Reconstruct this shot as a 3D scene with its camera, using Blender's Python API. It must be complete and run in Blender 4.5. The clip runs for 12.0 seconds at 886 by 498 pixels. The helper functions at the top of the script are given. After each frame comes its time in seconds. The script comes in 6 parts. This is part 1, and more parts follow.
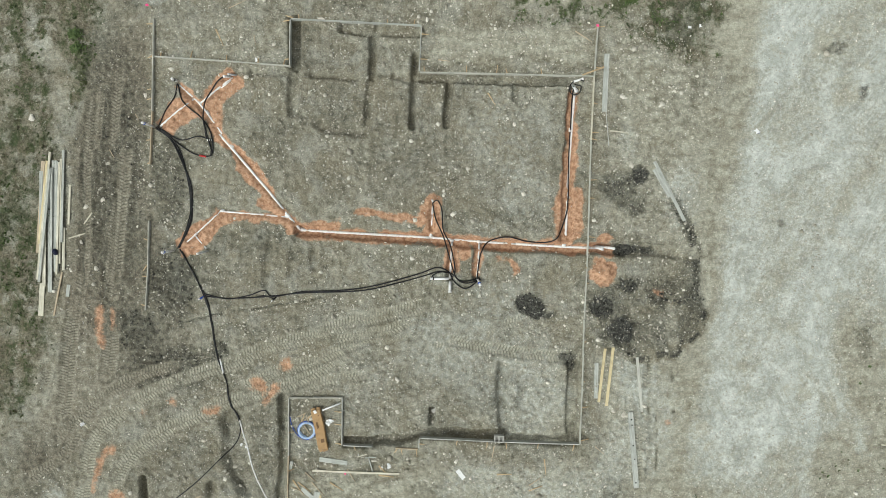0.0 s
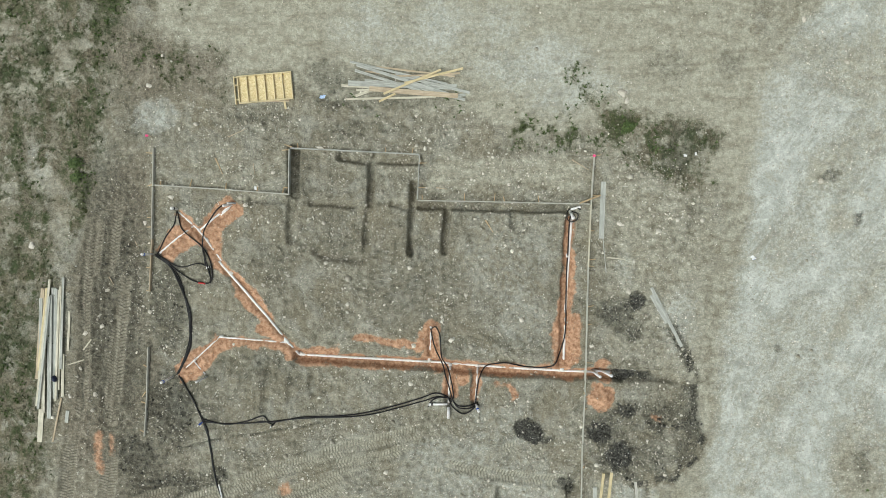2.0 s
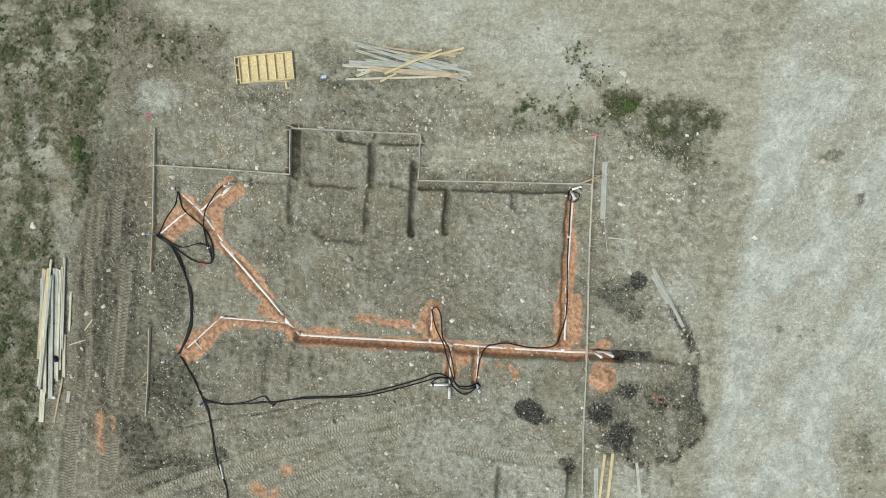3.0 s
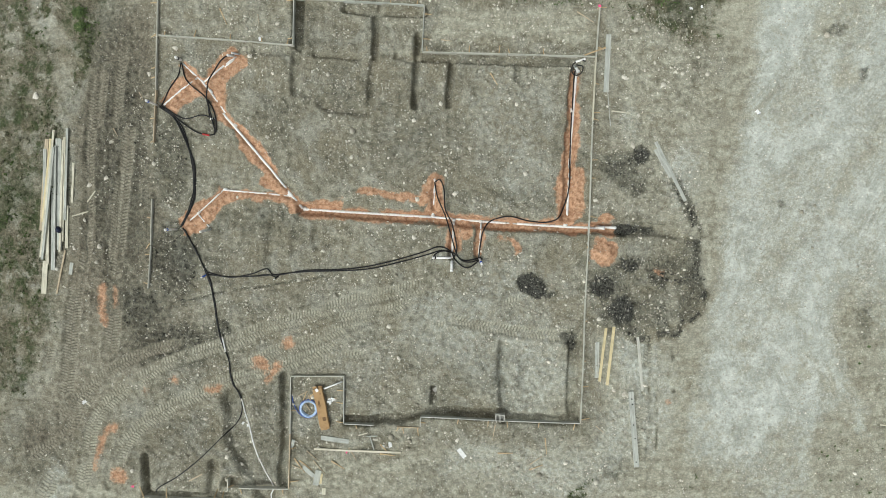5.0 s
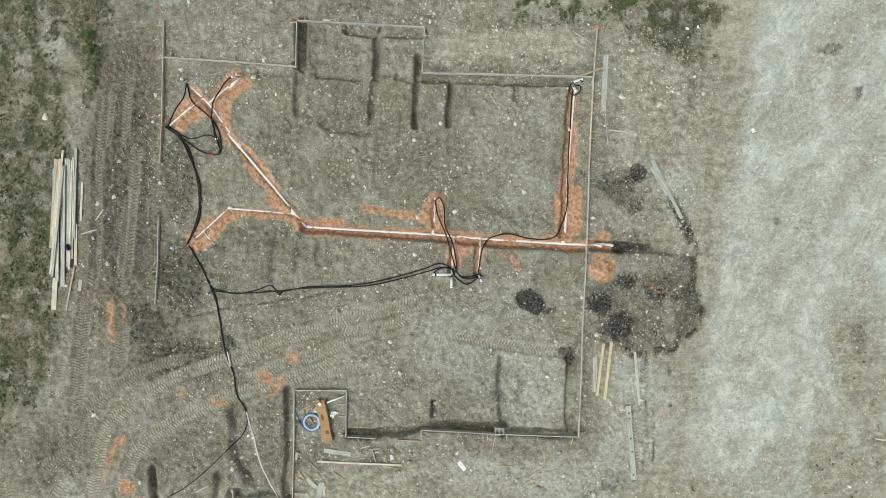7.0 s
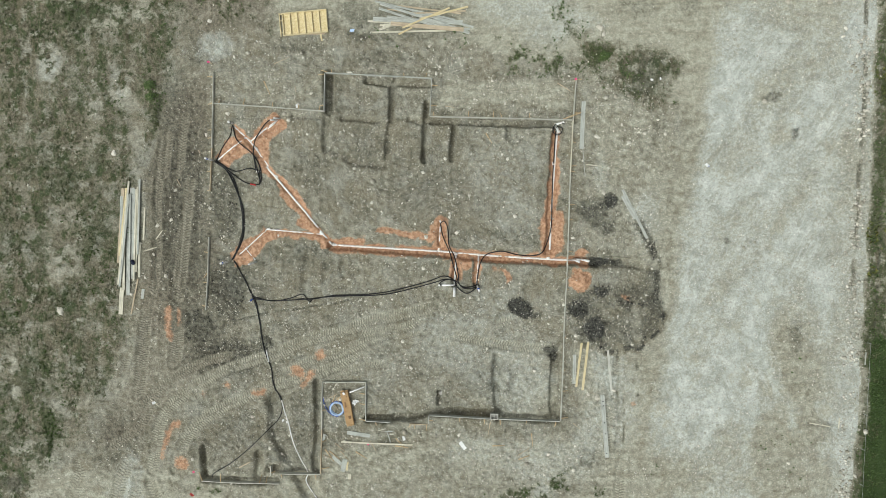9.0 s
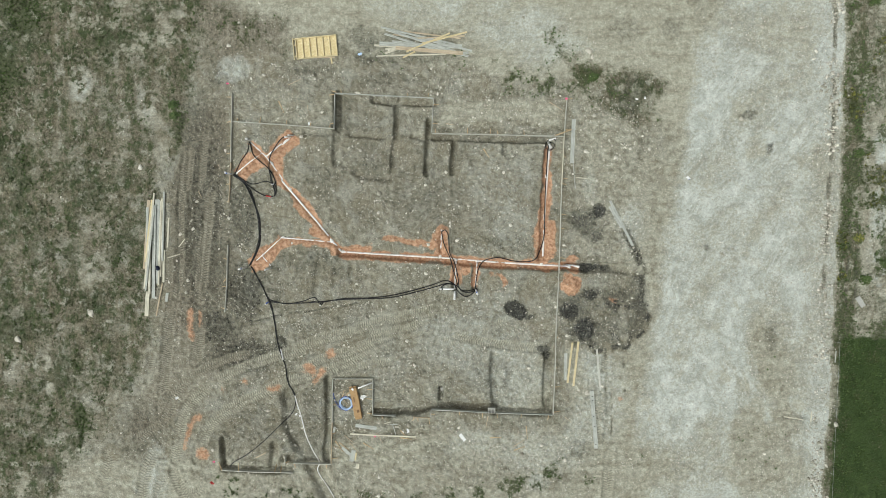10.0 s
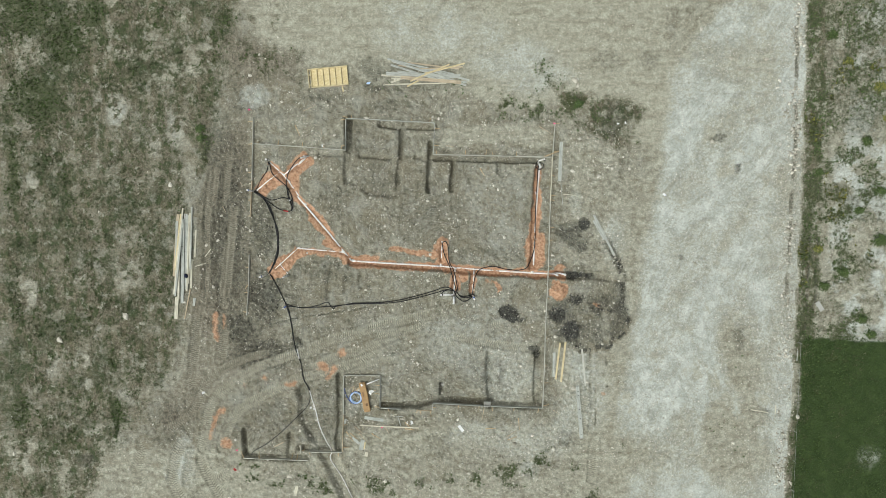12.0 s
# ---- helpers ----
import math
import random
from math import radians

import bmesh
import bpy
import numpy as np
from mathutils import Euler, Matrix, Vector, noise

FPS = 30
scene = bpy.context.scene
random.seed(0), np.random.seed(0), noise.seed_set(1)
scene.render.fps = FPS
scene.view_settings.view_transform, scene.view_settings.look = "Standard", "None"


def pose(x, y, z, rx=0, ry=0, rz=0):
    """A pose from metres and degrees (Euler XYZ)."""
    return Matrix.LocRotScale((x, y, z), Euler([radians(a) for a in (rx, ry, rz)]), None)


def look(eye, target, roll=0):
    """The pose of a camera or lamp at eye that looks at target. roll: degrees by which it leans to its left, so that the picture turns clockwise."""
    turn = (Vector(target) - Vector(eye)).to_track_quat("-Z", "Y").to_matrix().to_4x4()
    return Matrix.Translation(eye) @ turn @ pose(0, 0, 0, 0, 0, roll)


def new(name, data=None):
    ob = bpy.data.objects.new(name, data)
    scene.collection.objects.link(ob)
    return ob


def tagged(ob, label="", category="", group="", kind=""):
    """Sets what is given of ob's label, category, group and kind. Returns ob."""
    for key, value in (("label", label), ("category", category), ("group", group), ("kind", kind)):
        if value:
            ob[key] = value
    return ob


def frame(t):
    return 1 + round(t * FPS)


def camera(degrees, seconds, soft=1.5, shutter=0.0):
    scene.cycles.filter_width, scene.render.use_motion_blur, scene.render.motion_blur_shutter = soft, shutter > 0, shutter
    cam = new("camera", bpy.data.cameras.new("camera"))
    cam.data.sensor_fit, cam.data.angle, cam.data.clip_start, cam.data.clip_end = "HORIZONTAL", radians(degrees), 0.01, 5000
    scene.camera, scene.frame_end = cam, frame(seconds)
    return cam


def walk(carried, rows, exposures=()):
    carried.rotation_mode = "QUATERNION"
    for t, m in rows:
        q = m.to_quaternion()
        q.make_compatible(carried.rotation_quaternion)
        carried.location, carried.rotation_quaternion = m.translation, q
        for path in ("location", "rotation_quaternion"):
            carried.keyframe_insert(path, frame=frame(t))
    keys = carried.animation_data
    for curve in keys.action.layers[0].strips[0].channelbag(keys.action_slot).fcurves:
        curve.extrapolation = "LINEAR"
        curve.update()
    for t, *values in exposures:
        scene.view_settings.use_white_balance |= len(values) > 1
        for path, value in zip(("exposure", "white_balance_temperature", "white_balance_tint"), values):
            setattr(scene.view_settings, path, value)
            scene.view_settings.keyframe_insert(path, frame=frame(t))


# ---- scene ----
cam = camera(74.4, 12.0, soft=0.5)
# seconds, place of the lens, and its pitch, lean and turn in degrees from straight down
PATH = [
    (0, 0.319, 1.031, 24.521, -2.264, 0.404, 0.114),
    (0.5, 0.262, 1.906, 24.510, -2.219, 0.321, 0.060),
    (1, 0.261, 4.009, 24.499, -2.022, 0.201, 0.005),
    (1.5, 0.325, 5.476, 24.476, -1.820, 0.195, -0.043),
    (2, 0.339, 6.024, 24.469, -1.567, 0.281, -0.043),
    (2.5, 0.343, 5.898, 24.467, -1.526, 0.358, -0.040),
    (3, 0.358, 5.218, 24.471, -1.617, 0.429, -0.025),
    (3.5, 0.339, 4.067, 24.512, -1.773, 0.406, -0.005),
    (3.7, 0.339, 3.529, 24.481, -1.885, 0.430, -0.016),
    (5.3, 0.191, -0.086, 24.683, -2.318, 0.314, 0.362),
    (5.5, 0.308, 0.084, 24.653, -2.418, 0.558, 0.274),
    (6, 0.369, 0.358, 24.632, -2.330, 0.701, 0.296),
    (6.5, 0.358, 0.692, 24.635, -2.429, 0.689, 0.251),
    (7, 0.403, 0.937, 25.098, -2.337, 0.794, 0.234),
    (8.8, 0.270, 1.899, 29.397, -2.514, 0.859, 0.333),
    (9, 0.346, 2.015, 29.894, -2.573, 0.964, 0.255),
    (9.5, 0.410, 2.302, 31.099, -2.664, 1.107, 0.233),
    (10, 0.448, 2.494, 32.323, -2.578, 1.175, 0.182),
    (10.5, 0.484, 2.830, 33.544, -2.753, 1.229, 0.175),
    (11, 0.530, 2.975, 34.705, -2.703, 1.278, 0.156),
    (11.5, 0.584, 3.151, 35.579, -2.713, 1.331, 0.134),
    (12, 0.546, 3.376, 35.802, -2.793, 1.258, 0.174),
]
walk(cam, [(t, pose(*row)) for t, *row in PATH], [(0, 0.03, 6290, 3.6), (12, 0.03, 6290, 3.6)])

# ---- overcast daylight ----
world = bpy.data.worlds.new("overcast_sky")
scene.world = world
world.use_nodes = True
wn, wl = world.node_tree.nodes, world.node_tree.links
sky = wn.new("ShaderNodeTexSky")
sky.sky_type = "NISHITA"
sky.sun_disc = False
sky.sun_elevation, sky.sun_rotation = radians(55), radians(-130)
sky.air_density, sky.dust_density, sky.ozone_density = 1.0, 4.0, 1.0
cloud = wn.new("ShaderNodeHueSaturation")
cloud.inputs["Saturation"].default_value = 0.18
wl.new(sky.outputs[0], cloud.inputs["Color"])
wl.new(cloud.outputs[0], wn["Background"].inputs[0])
wn["Background"].inputs[1].default_value = 0.125
sun_data = bpy.data.lights.new("sun", "SUN")
sun_data.energy, sun_data.angle, sun_data.color = 1.7, radians(30), (1.0, 0.99, 0.955)
sun = new("sun", sun_data)
low, turn = radians(55), radians(-130)
sun.matrix_world = look((60 * math.cos(low) * math.sin(turn), 60 * math.cos(low) * math.cos(turn), 60 * math.sin(low)), (0, 0, 0))


# ---- node helpers ----
class Mat:
    """A node material put together from short calls."""

    def __init__(self, name, rough=0.8, metal=0.0):
        self.m = bpy.data.materials.new(name)
        self.m.use_nodes = True
        self.n, self.l = self.m.node_tree.nodes, self.m.node_tree.links
        self.b = self.n["Principled BSDF"]
        self.b.inputs["Roughness"].default_value = rough
        self.b.inputs["Metallic"].default_value = metal
        self.b.inputs["Specular IOR Level"].default_value = 0.25
        self.co = self.n.new("ShaderNodeTexCoord").outputs["Object"]

    def put(self, socket, v):
        if hasattr(v, "links"):
            self.l.new(v, socket)
        elif isinstance(v, tuple) and len(v) == 3:
            socket.default_value = (*v, 1)
        else:
            socket.default_value = v

    def math(self, op, a, b=0.0, clamp=False):
        n = self.n.new("ShaderNodeMath")
        n.operation, n.use_clamp = op, clamp
        self.put(n.inputs[0], a)
        self.put(n.inputs[1], b)
        return n.outputs[0]

    def mix(self, f, a, b, mode="MIX"):
        n = self.n.new("ShaderNodeMix")
        n.data_type, n.blend_type = "RGBA", mode
        self.put(n.inputs["Factor"], f)
        self.put(n.inputs[6], a)
        self.put(n.inputs[7], b)
        return n.outputs[2]

    def noise(self, scale, detail=4.0, rough=0.55, co=None, stretch=None, warp=0.0, turn=0.0):
        n = self.n.new("ShaderNodeTexNoise")
        n.inputs["Scale"].default_value = scale
        n.inputs["Detail"].default_value = detail
        n.inputs["Roughness"].default_value = rough
        n.inputs["Distortion"].default_value = warp
        c = co or self.co
        if stretch:
            mp = self.n.new("ShaderNodeMapping")
            mp.vector_type = "TEXTURE"
            mp.inputs["Scale"].default_value = tuple(1 / v for v in stretch)
            mp.inputs["Rotation"].default_value = (0, 0, radians(turn))
            self.l.new(c, mp.inputs[0])
            c = mp.outputs[0]
        self.l.new(c, n.inputs["Vector"])
        return n.outputs["Fac"]

    def cells(self, scale, feature="F1", jitter=1.0):
        n = self.n.new("ShaderNodeTexVoronoi")
        n.feature = feature
        n.inputs["Scale"].default_value = scale
        n.inputs["Randomness"].default_value = jitter
        self.l.new(self.co, n.inputs["Vector"])
        return n.outputs["Distance"], n.outputs["Color"]

    def ramp(self, f, lo, hi, a=0.0, b=1.0):
        n = self.n.new("ShaderNodeMapRange")
        n.interpolation_type = "SMOOTHSTEP"
        self.put(n.inputs[0], f)
        for i, v in enumerate((lo, hi, a, b)):
            n.inputs[i + 1].default_value = v
        return n.outputs[0]

    def attr(self, name):
        n = self.n.new("ShaderNodeAttribute")
        n.attribute_name = name
        s = self.n.new("ShaderNodeSeparateColor")
        self.l.new(n.outputs["Color"], s.inputs[0])
        return (*s.outputs, n.outputs["Alpha"])

    def rnd(self):
        return self.n.new("ShaderNodeObjectInfo").outputs["Random"]

    def island(self):
        return self.n.new("ShaderNodeNewGeometry").outputs["Random Per Island"]

    def done(self, color, rough=None, bump=None, strength=0.3, dist=0.01):
        self.put(self.b.inputs["Base Color"], color)
        if rough is not None:
            self.put(self.b.inputs["Roughness"], rough)
        if bump is not None:
            n = self.n.new("ShaderNodeBump")
            n.inputs["Strength"].default_value = strength
            n.inputs["Distance"].default_value = dist
            self.l.new(bump, n.inputs["Height"])
            self.l.new(n.outputs[0], self.b.inputs["Normal"])
        return self.m


def ground_material():
    k = Mat("site_soil", 0.95)
    clay, damp, pale, tan = k.attr("soil")
    grass, lawn, weed, stony = k.attr("cover")
    big, mid, small = k.noise(0.55, 5, 0.6), k.noise(2.6, 6, 0.66), k.noise(7.5, 5, 0.68)
    fine, grit = k.noise(19, 3, 0.65), k.noise(42, 2, 0.6)
    s_run, s_off, s_on, dusty = k.attr("tread")
    lean, way, brown, _ = k.attr("flow")
    soil = k.mix(k.ramp(mid, 0.28, 0.72), (0.134, 0.123, 0.089), (0.312, 0.296, 0.226))
    soil = k.mix(k.ramp(big, 0.38, 0.64, 0.0, 0.75), soil, (0.236, 0.210, 0.146))
    soil = k.mix(k.ramp(k.noise(0.8, 6, 0.7, warp=0.4), 0.46, 0.64, 0.0, 0.7), soil, (0.334, 0.330, 0.272))
    soil = k.mix(k.ramp(small, 0.52, 0.66, 0.0, 0.7), soil, (0.070, 0.066, 0.048))
    driven = k.mix(k.ramp(k.noise(1.9, 7, 0.7, stretch=(1.6, 0.6, 1)), 0.3, 0.7), (0.122, 0.104, 0.074), (0.262, 0.238, 0.178))
    driven = k.mix(k.ramp(k.noise(4.5, 7, 0.78), 0.54, 0.68, 0, 0.7), driven, (0.082, 0.072, 0.052))
    dry = k.mix(k.ramp(mid, 0.25, 0.75), (0.272, 0.258, 0.192), (0.440, 0.426, 0.338))
    dry = k.mix(k.ramp(k.noise(0.9, 6, 0.7, stretch=(0.6, 3.0, 1)), 0.47, 0.66, 0, 0.65), dry, (0.222, 0.205, 0.150))
    dry = k.mix(k.ramp(k.noise(2.2, 7, 0.78), 0.55, 0.68, 0, 0.75), dry, (0.150, 0.140, 0.100))
    dry = k.mix(k.ramp(k.noise(9.0, 5, 0.75), 0.54, 0.68, 0, 0.5), dry, (0.130, 0.122, 0.090))
    # the haul road: drawn out along the way that it was graded
    def graded(across_way, along_way, detail, rough, warp=0.3):
        c = k.n.new("ShaderNodeCombineXYZ")
        k.l.new(k.math("MULTIPLY", lean, across_way), c.inputs[0])
        k.l.new(k.math("MULTIPLY", way, along_way), c.inputs[1])
        return k.noise(1.0, detail, rough, co=c.outputs[0], warp=warp)

    dust = k.mix(k.ramp(k.noise(1.1, 7, 0.7, warp=0.5), 0.3, 0.7), (0.322, 0.332, 0.288), (0.555, 0.575, 0.520))
    where = k.ramp(k.noise(0.30, 6, 0.7), 0.44, 0.58)
    scrape, scratch = graded(1.3, 0.30, 8, 0.74, 0.7), graded(4.2, 0.50, 7, 0.78, 0.8)
    dust = k.mix(k.math("MULTIPLY", k.ramp(scrape, 0.50, 0.64, 0, 0.75), where), dust, (0.262, 0.256, 0.200))
    dust = k.mix(k.math("MULTIPLY", k.ramp(scrape, 0.34, 0.46, 0.75, 0), where), dust, (0.570, 0.588, 0.530))
    streaky = k.ramp(k.noise(0.30, 6, 0.7, warp=0.4), 0.45, 0.57)
    dust = k.mix(k.math("MULTIPLY", k.ramp(scratch, 0.52, 0.68, 0, 0.55), streaky), dust, (0.232, 0.224, 0.172))
    dust = k.mix(k.math("MULTIPLY", k.ramp(scratch, 0.32, 0.46, 0.55, 0), streaky), dust, (0.620, 0.636, 0.585))
    drift = k.noise(0.75, 7, 0.74, warp=0.4)
    dust = k.mix(k.ramp(drift, 0.52, 0.66, 0, 0.75), dust, (0.330, 0.315, 0.240))
    dust = k.mix(k.ramp(k.noise(0.5, 6, 0.7), 0.56, 0.70, 0, 0.6), dust, (0.385, 0.352, 0.255))
    dust = k.mix(k.ramp(k.noise(1.3, 8, 0.76, warp=0.5), 0.30, 0.44, 0.75, 0), dust, (0.590, 0.606, 0.548))
    dust = k.mix(k.ramp(k.noise(2.6, 8, 0.8), 0.54, 0.68, 0, 0.85), dust, (0.205, 0.196, 0.150))
    dust = k.mix(k.ramp(k.noise(11.0, 5, 0.75), 0.54, 0.68, 0, 0.45), dust, (0.225, 0.222, 0.182))
    dust = k.mix(k.ramp(k.noise(8.0, 5, 0.75), 0.30, 0.42, 0.5, 0), dust, (0.600, 0.612, 0.560))
    red = k.mix(k.ramp(k.noise(6.5, 7, 0.72), 0.34, 0.66), (0.270, 0.140, 0.078), (0.560, 0.345, 0.214))
    red = k.mix(k.ramp(k.noise(15, 4, 0.7), 0.55, 0.68, 0, 0.55), red, (0.62, 0.43, 0.30))
    red = k.mix(k.ramp(k.noise(3.1, 6, 0.75), 0.54, 0.72, 0, 0.6), red, (0.24, 0.19, 0.125))
    mud = k.mix(k.ramp(k.noise(13, 4, 0.75), 0.38, 0.62), (0.012, 0.0115, 0.010), (0.10, 0.098, 0.082))
    patch = k.noise(1.7, 8, 0.76, warp=0.2, stretch=(1.15, 0.85, 1))
    turf = k.mix(k.ramp(k.noise(6.0, 6, 0.78), 0.36, 0.64), (0.086, 0.074, 0.047), (0.204, 0.184, 0.130))
    turf = k.mix(k.ramp(k.noise(17, 5, 0.75), 0.50, 0.66, 0, 0.7), turf, (0.060, 0.055, 0.034))
    turf = k.mix(k.ramp(k.noise(13, 5, 0.75), 0.32, 0.44, 0.7, 0), turf, (0.285, 0.265, 0.198))
    turf = k.mix(k.ramp(patch, 0.47, 0.56, 0, 0.85), turf, (0.044, 0.062, 0.021))
    turf = k.mix(k.ramp(k.noise(1.7, 8, 0.76), 0.535, 0.62, 0, 0.9), turf, (0.33, 0.32, 0.255))
    turf = k.mix(k.ramp(k.noise(1.0, 6, 0.72, stretch=(2.4, 0.4, 1)), 0.50, 0.64, 0, 0.6), turf, (0.155, 0.132, 0.085))
    turf = k.mix(k.ramp(k.noise(0.35, 5, 0.65), 0.46, 0.62, 0, 0.5), turf, (0.040, 0.056, 0.024))
    green = k.mix(k.ramp(k.noise(1.3, 6, 0.65), 0.3, 0.7), (0.030, 0.052, 0.014), (0.056, 0.084, 0.025))

    def edged(m, n, w=0.5, lo=0.2, hi=0.8):
        return k.ramp(k.math("ADD", m, k.math("MULTIPLY", k.math("SUBTRACT", n, 0.5), w)), lo, hi)

    rough_edge = k.noise(5, 7, 0.75)
    col = k.mix(edged(brown, mid, 0.9, 0.15, 0.85), soil, driven)
    col = k.mix(edged(tan, mid, 1.3, 0.1, 0.9), col, dry)
    col = k.mix(edged(pale, rough_edge, 1.5, 0.12, 0.88), col, dust)
    col = k.mix(edged(grass, rough_edge, 1.6), col, turf)
    col = k.mix(edged(weed, k.noise(3.5, 8, 0.82), 3.2, 0.35, 0.95), col, (0.072, 0.082, 0.040))
    # bars pressed by the treads: two rows, set against each other
    flank = k.math("ABSOLUTE", s_off)
    bar = k.math("SINE", k.math("MULTIPLY", k.math("ADD", s_run, k.math("ADD", k.math("MULTIPLY", flank, 0.55), k.math("MULTIPLY", k.math("GREATER_THAN", s_off, 0.0), 0.5))), 2 * math.pi))
    bar = k.ramp(k.math("ADD", bar, k.math("MULTIPLY", k.math("SUBTRACT", k.noise(7, 5, 0.72), 0.5), 2.6)), -0.80, 0.10)
    bar = k.math("MULTIPLY", bar, k.ramp(flank, 0.02, 0.12, 0.4, 1.0))
    worn = k.math("MULTIPLY", s_on, k.ramp(k.noise(1.3, 6, 0.72), 0.36, 0.56, 0.12, 1.0))
    pressed = k.mix(k.ramp(k.noise(3.0, 6, 0.72), 0.3, 0.7), (0.300, 0.284, 0.212), (0.440, 0.424, 0.335))
    packed = k.mix(k.ramp(k.noise(4.0, 6, 0.72), 0.3, 0.7), (0.170, 0.152, 0.112), (0.270, 0.248, 0.188))
    pressed = k.mix(dusty, packed, pressed)
    # bar and gap contrast is put into colour; relief alone shades faintly
    gap = k.mix(dusty, (0.100, 0.090, 0.066), (0.168, 0.158, 0.116))
    col = k.mix(k.math("MULTIPLY", worn, 0.8), col, k.mix(bar, gap, pressed))
    # the same tones draw damp soil and the pile's painted shade
    wet = k.mix(k.ramp(k.noise(5.5, 6, 0.75), 0.4, 0.6), (0.044, 0.042, 0.030), (0.134, 0.130, 0.095))
    crumb = k.noise(2.8, 8, 0.82)
    col = k.mix(k.ramp(k.math("ADD", damp, k.math("MULTIPLY", k.math("SUBTRACT", crumb, 0.5), k.ramp(damp, 0.0, 0.3, 0, 1.8))), 0.05, 0.7, 0, 0.75), col, wet)
    col = k.mix(edged(damp, k.noise(4.5, 8, 0.85), 2.2, 0.42, 0.92), col, mud)
    col = k.mix(edged(clay, k.noise(7, 7, 0.8), 1.7), col, red)
    col = k.mix(edged(lawn, rough_edge, 0.25), col, green)
    # grit and pebbles bedded in the soil, with painted dark specks
    calm = k.math("SUBTRACT", 1.0, k.math("MULTIPLY", k.math("MINIMUM", 1.0, k.math("MAXIMUM", k.math("MAXIMUM", k.math("MULTIPLY", pale, 0.85), k.math("MULTIPLY", tan, 0.6)), k.math("MAXIMUM", clay, k.math("MULTIPLY", grass, 0.35)))), 0.86), True)
    shade = k.math("MULTIPLY", k.ramp(fine, 0.25, 0.75, 0.62, 1.36), k.math("MULTIPLY", k.ramp(grit, 0.22, 0.78, 0.80, 1.2), k.ramp(small, 0.3, 0.7, 0.66, 1.34)))
    shade = k.math("ADD", 1.0, k.math("MULTIPLY", k.math("SUBTRACT", shade, 0.98), calm))
    n = k.n.new("ShaderNodeVectorMath")
    n.operation = "SCALE"
    k.l.new(col, n.inputs[0])
    k.l.new(shade, n.inputs["Scale"])
    col = n.outputs[0]

    def specks(scale, r0, r1, share):
        d, c = k.cells(scale)
        s = k.n.new("ShaderNodeSeparateColor")
        k.l.new(c, s.inputs[0])
        return k.math("MULTIPLY", k.ramp(d, r0, r1, 1, 0), k.math("LESS_THAN", s.outputs[0], k.math("MULTIPLY", k.math("SUBTRACT", stony, 0.11), share))), s.outputs[1]

    p0, t0 = specks(17, 0.30, 0.40, 0.13)
    p1, t1 = specks(9, 0.17, 0.23, 0.20)
    p2, t2 = specks(22, 0.28, 0.36, 0.16)
    # p0 paints the shade of cracks and clods as dark specks
    col = k.mix(k.math("MULTIPLY", p0, 0.45), col, (0.060, 0.056, 0.042))
    col = k.mix(p2, col, k.mix(t2, (0.16, 0.155, 0.13), (0.52, 0.515, 0.45)))
    col = k.mix(p1, col, k.mix(t1, (0.28, 0.28, 0.235), (0.80, 0.80, 0.74)))
    h = k.math("ADD", k.math("ADD", k.math("MULTIPLY", k.math("MULTIPLY", bar, worn), 0.22), k.math("MULTIPLY", fine, k.math("MULTIPLY", calm, 0.9))), k.math("ADD", k.math("MULTIPLY", k.math("MULTIPLY", grit, calm), 0.3), k.math("MULTIPLY", k.math("MAXIMUM", p1, p2), 0.5)))
    return k.done(col, None, h, 0.9, 0.05)


def wood_material(name, dark, light, grey=0.0):
    k = Mat(name, 0.75)
    grain = k.noise(1.0, 5, 0.65, stretch=(1.5, 40, 40))
    blot = k.noise(2.5, 4, 0.6)
    col = k.mix(k.ramp(grain, 0.3, 0.7), dark, light)
    col = k.mix(k.ramp(blot, 0.45, 0.75, 0, 0.45), col, tuple(0.6 * v for v in dark))
    col = k.mix(k.math("MULTIPLY", k.rnd(), 0.3), col, tuple(0.72 * v for v in light))
    return k.done(col, None, grain, 0.25, 0.004)


def plain_material(name, color, rough=0.5, dirt=(0.20, 0.15, 0.10), amount=0.3, scale=9):
    k = Mat(name, rough)
    d = k.ramp(k.noise(scale, 5, 0.7), 0.45, 0.75, 0, amount)
    return k.done(k.mix(d, color, dirt), k.ramp(k.noise(20, 3), 0.3, 0.7, max(rough - 0.1, 0.05), min(rough + 0.15, 1)))


def stone_material():
    k = Mat("pale_limestone", 0.9)
    col = k.mix(k.math("POWER", k.island(), 1.7), (0.300, 0.275, 0.212), (0.760, 0.725, 0.625))
    col = k.mix(k.ramp(k.noise(14, 5, 0.7), 0.4, 0.75, 0, 0.4), col, (0.26, 0.25, 0.20))
    return k.done(col, None, k.noise(30, 4), 0.4, 0.01)


def clod_material():
    k = Mat("damp_topsoil", 0.95)
    col = k.mix(k.island(), (0.020, 0.019, 0.016), (0.10, 0.096, 0.078))
    return k.done(col, None, k.noise(40, 3), 0.4, 0.01)


def rock_material():
    k = Mat("broken_limestone", 0.9)
    col = k.mix(k.rnd(), (0.44, 0.405, 0.325), (0.70, 0.665, 0.58))
    col = k.mix(k.ramp(k.noise(11, 5, 0.7), 0.4, 0.75, 0, 0.6), col, (0.27, 0.24, 0.18))
    return k.done(col, None, k.noise(22, 5), 0.5, 0.02)


def leaf_material(name, dark, light, dry):
    k = Mat(name, 0.7)
    r = k.island()
    col = k.mix(r, dark, light)
    col = k.mix(k.ramp(k.noise(0.9, 5, 0.7), 0.48, 0.62), col, dry)
    return k.done(col)


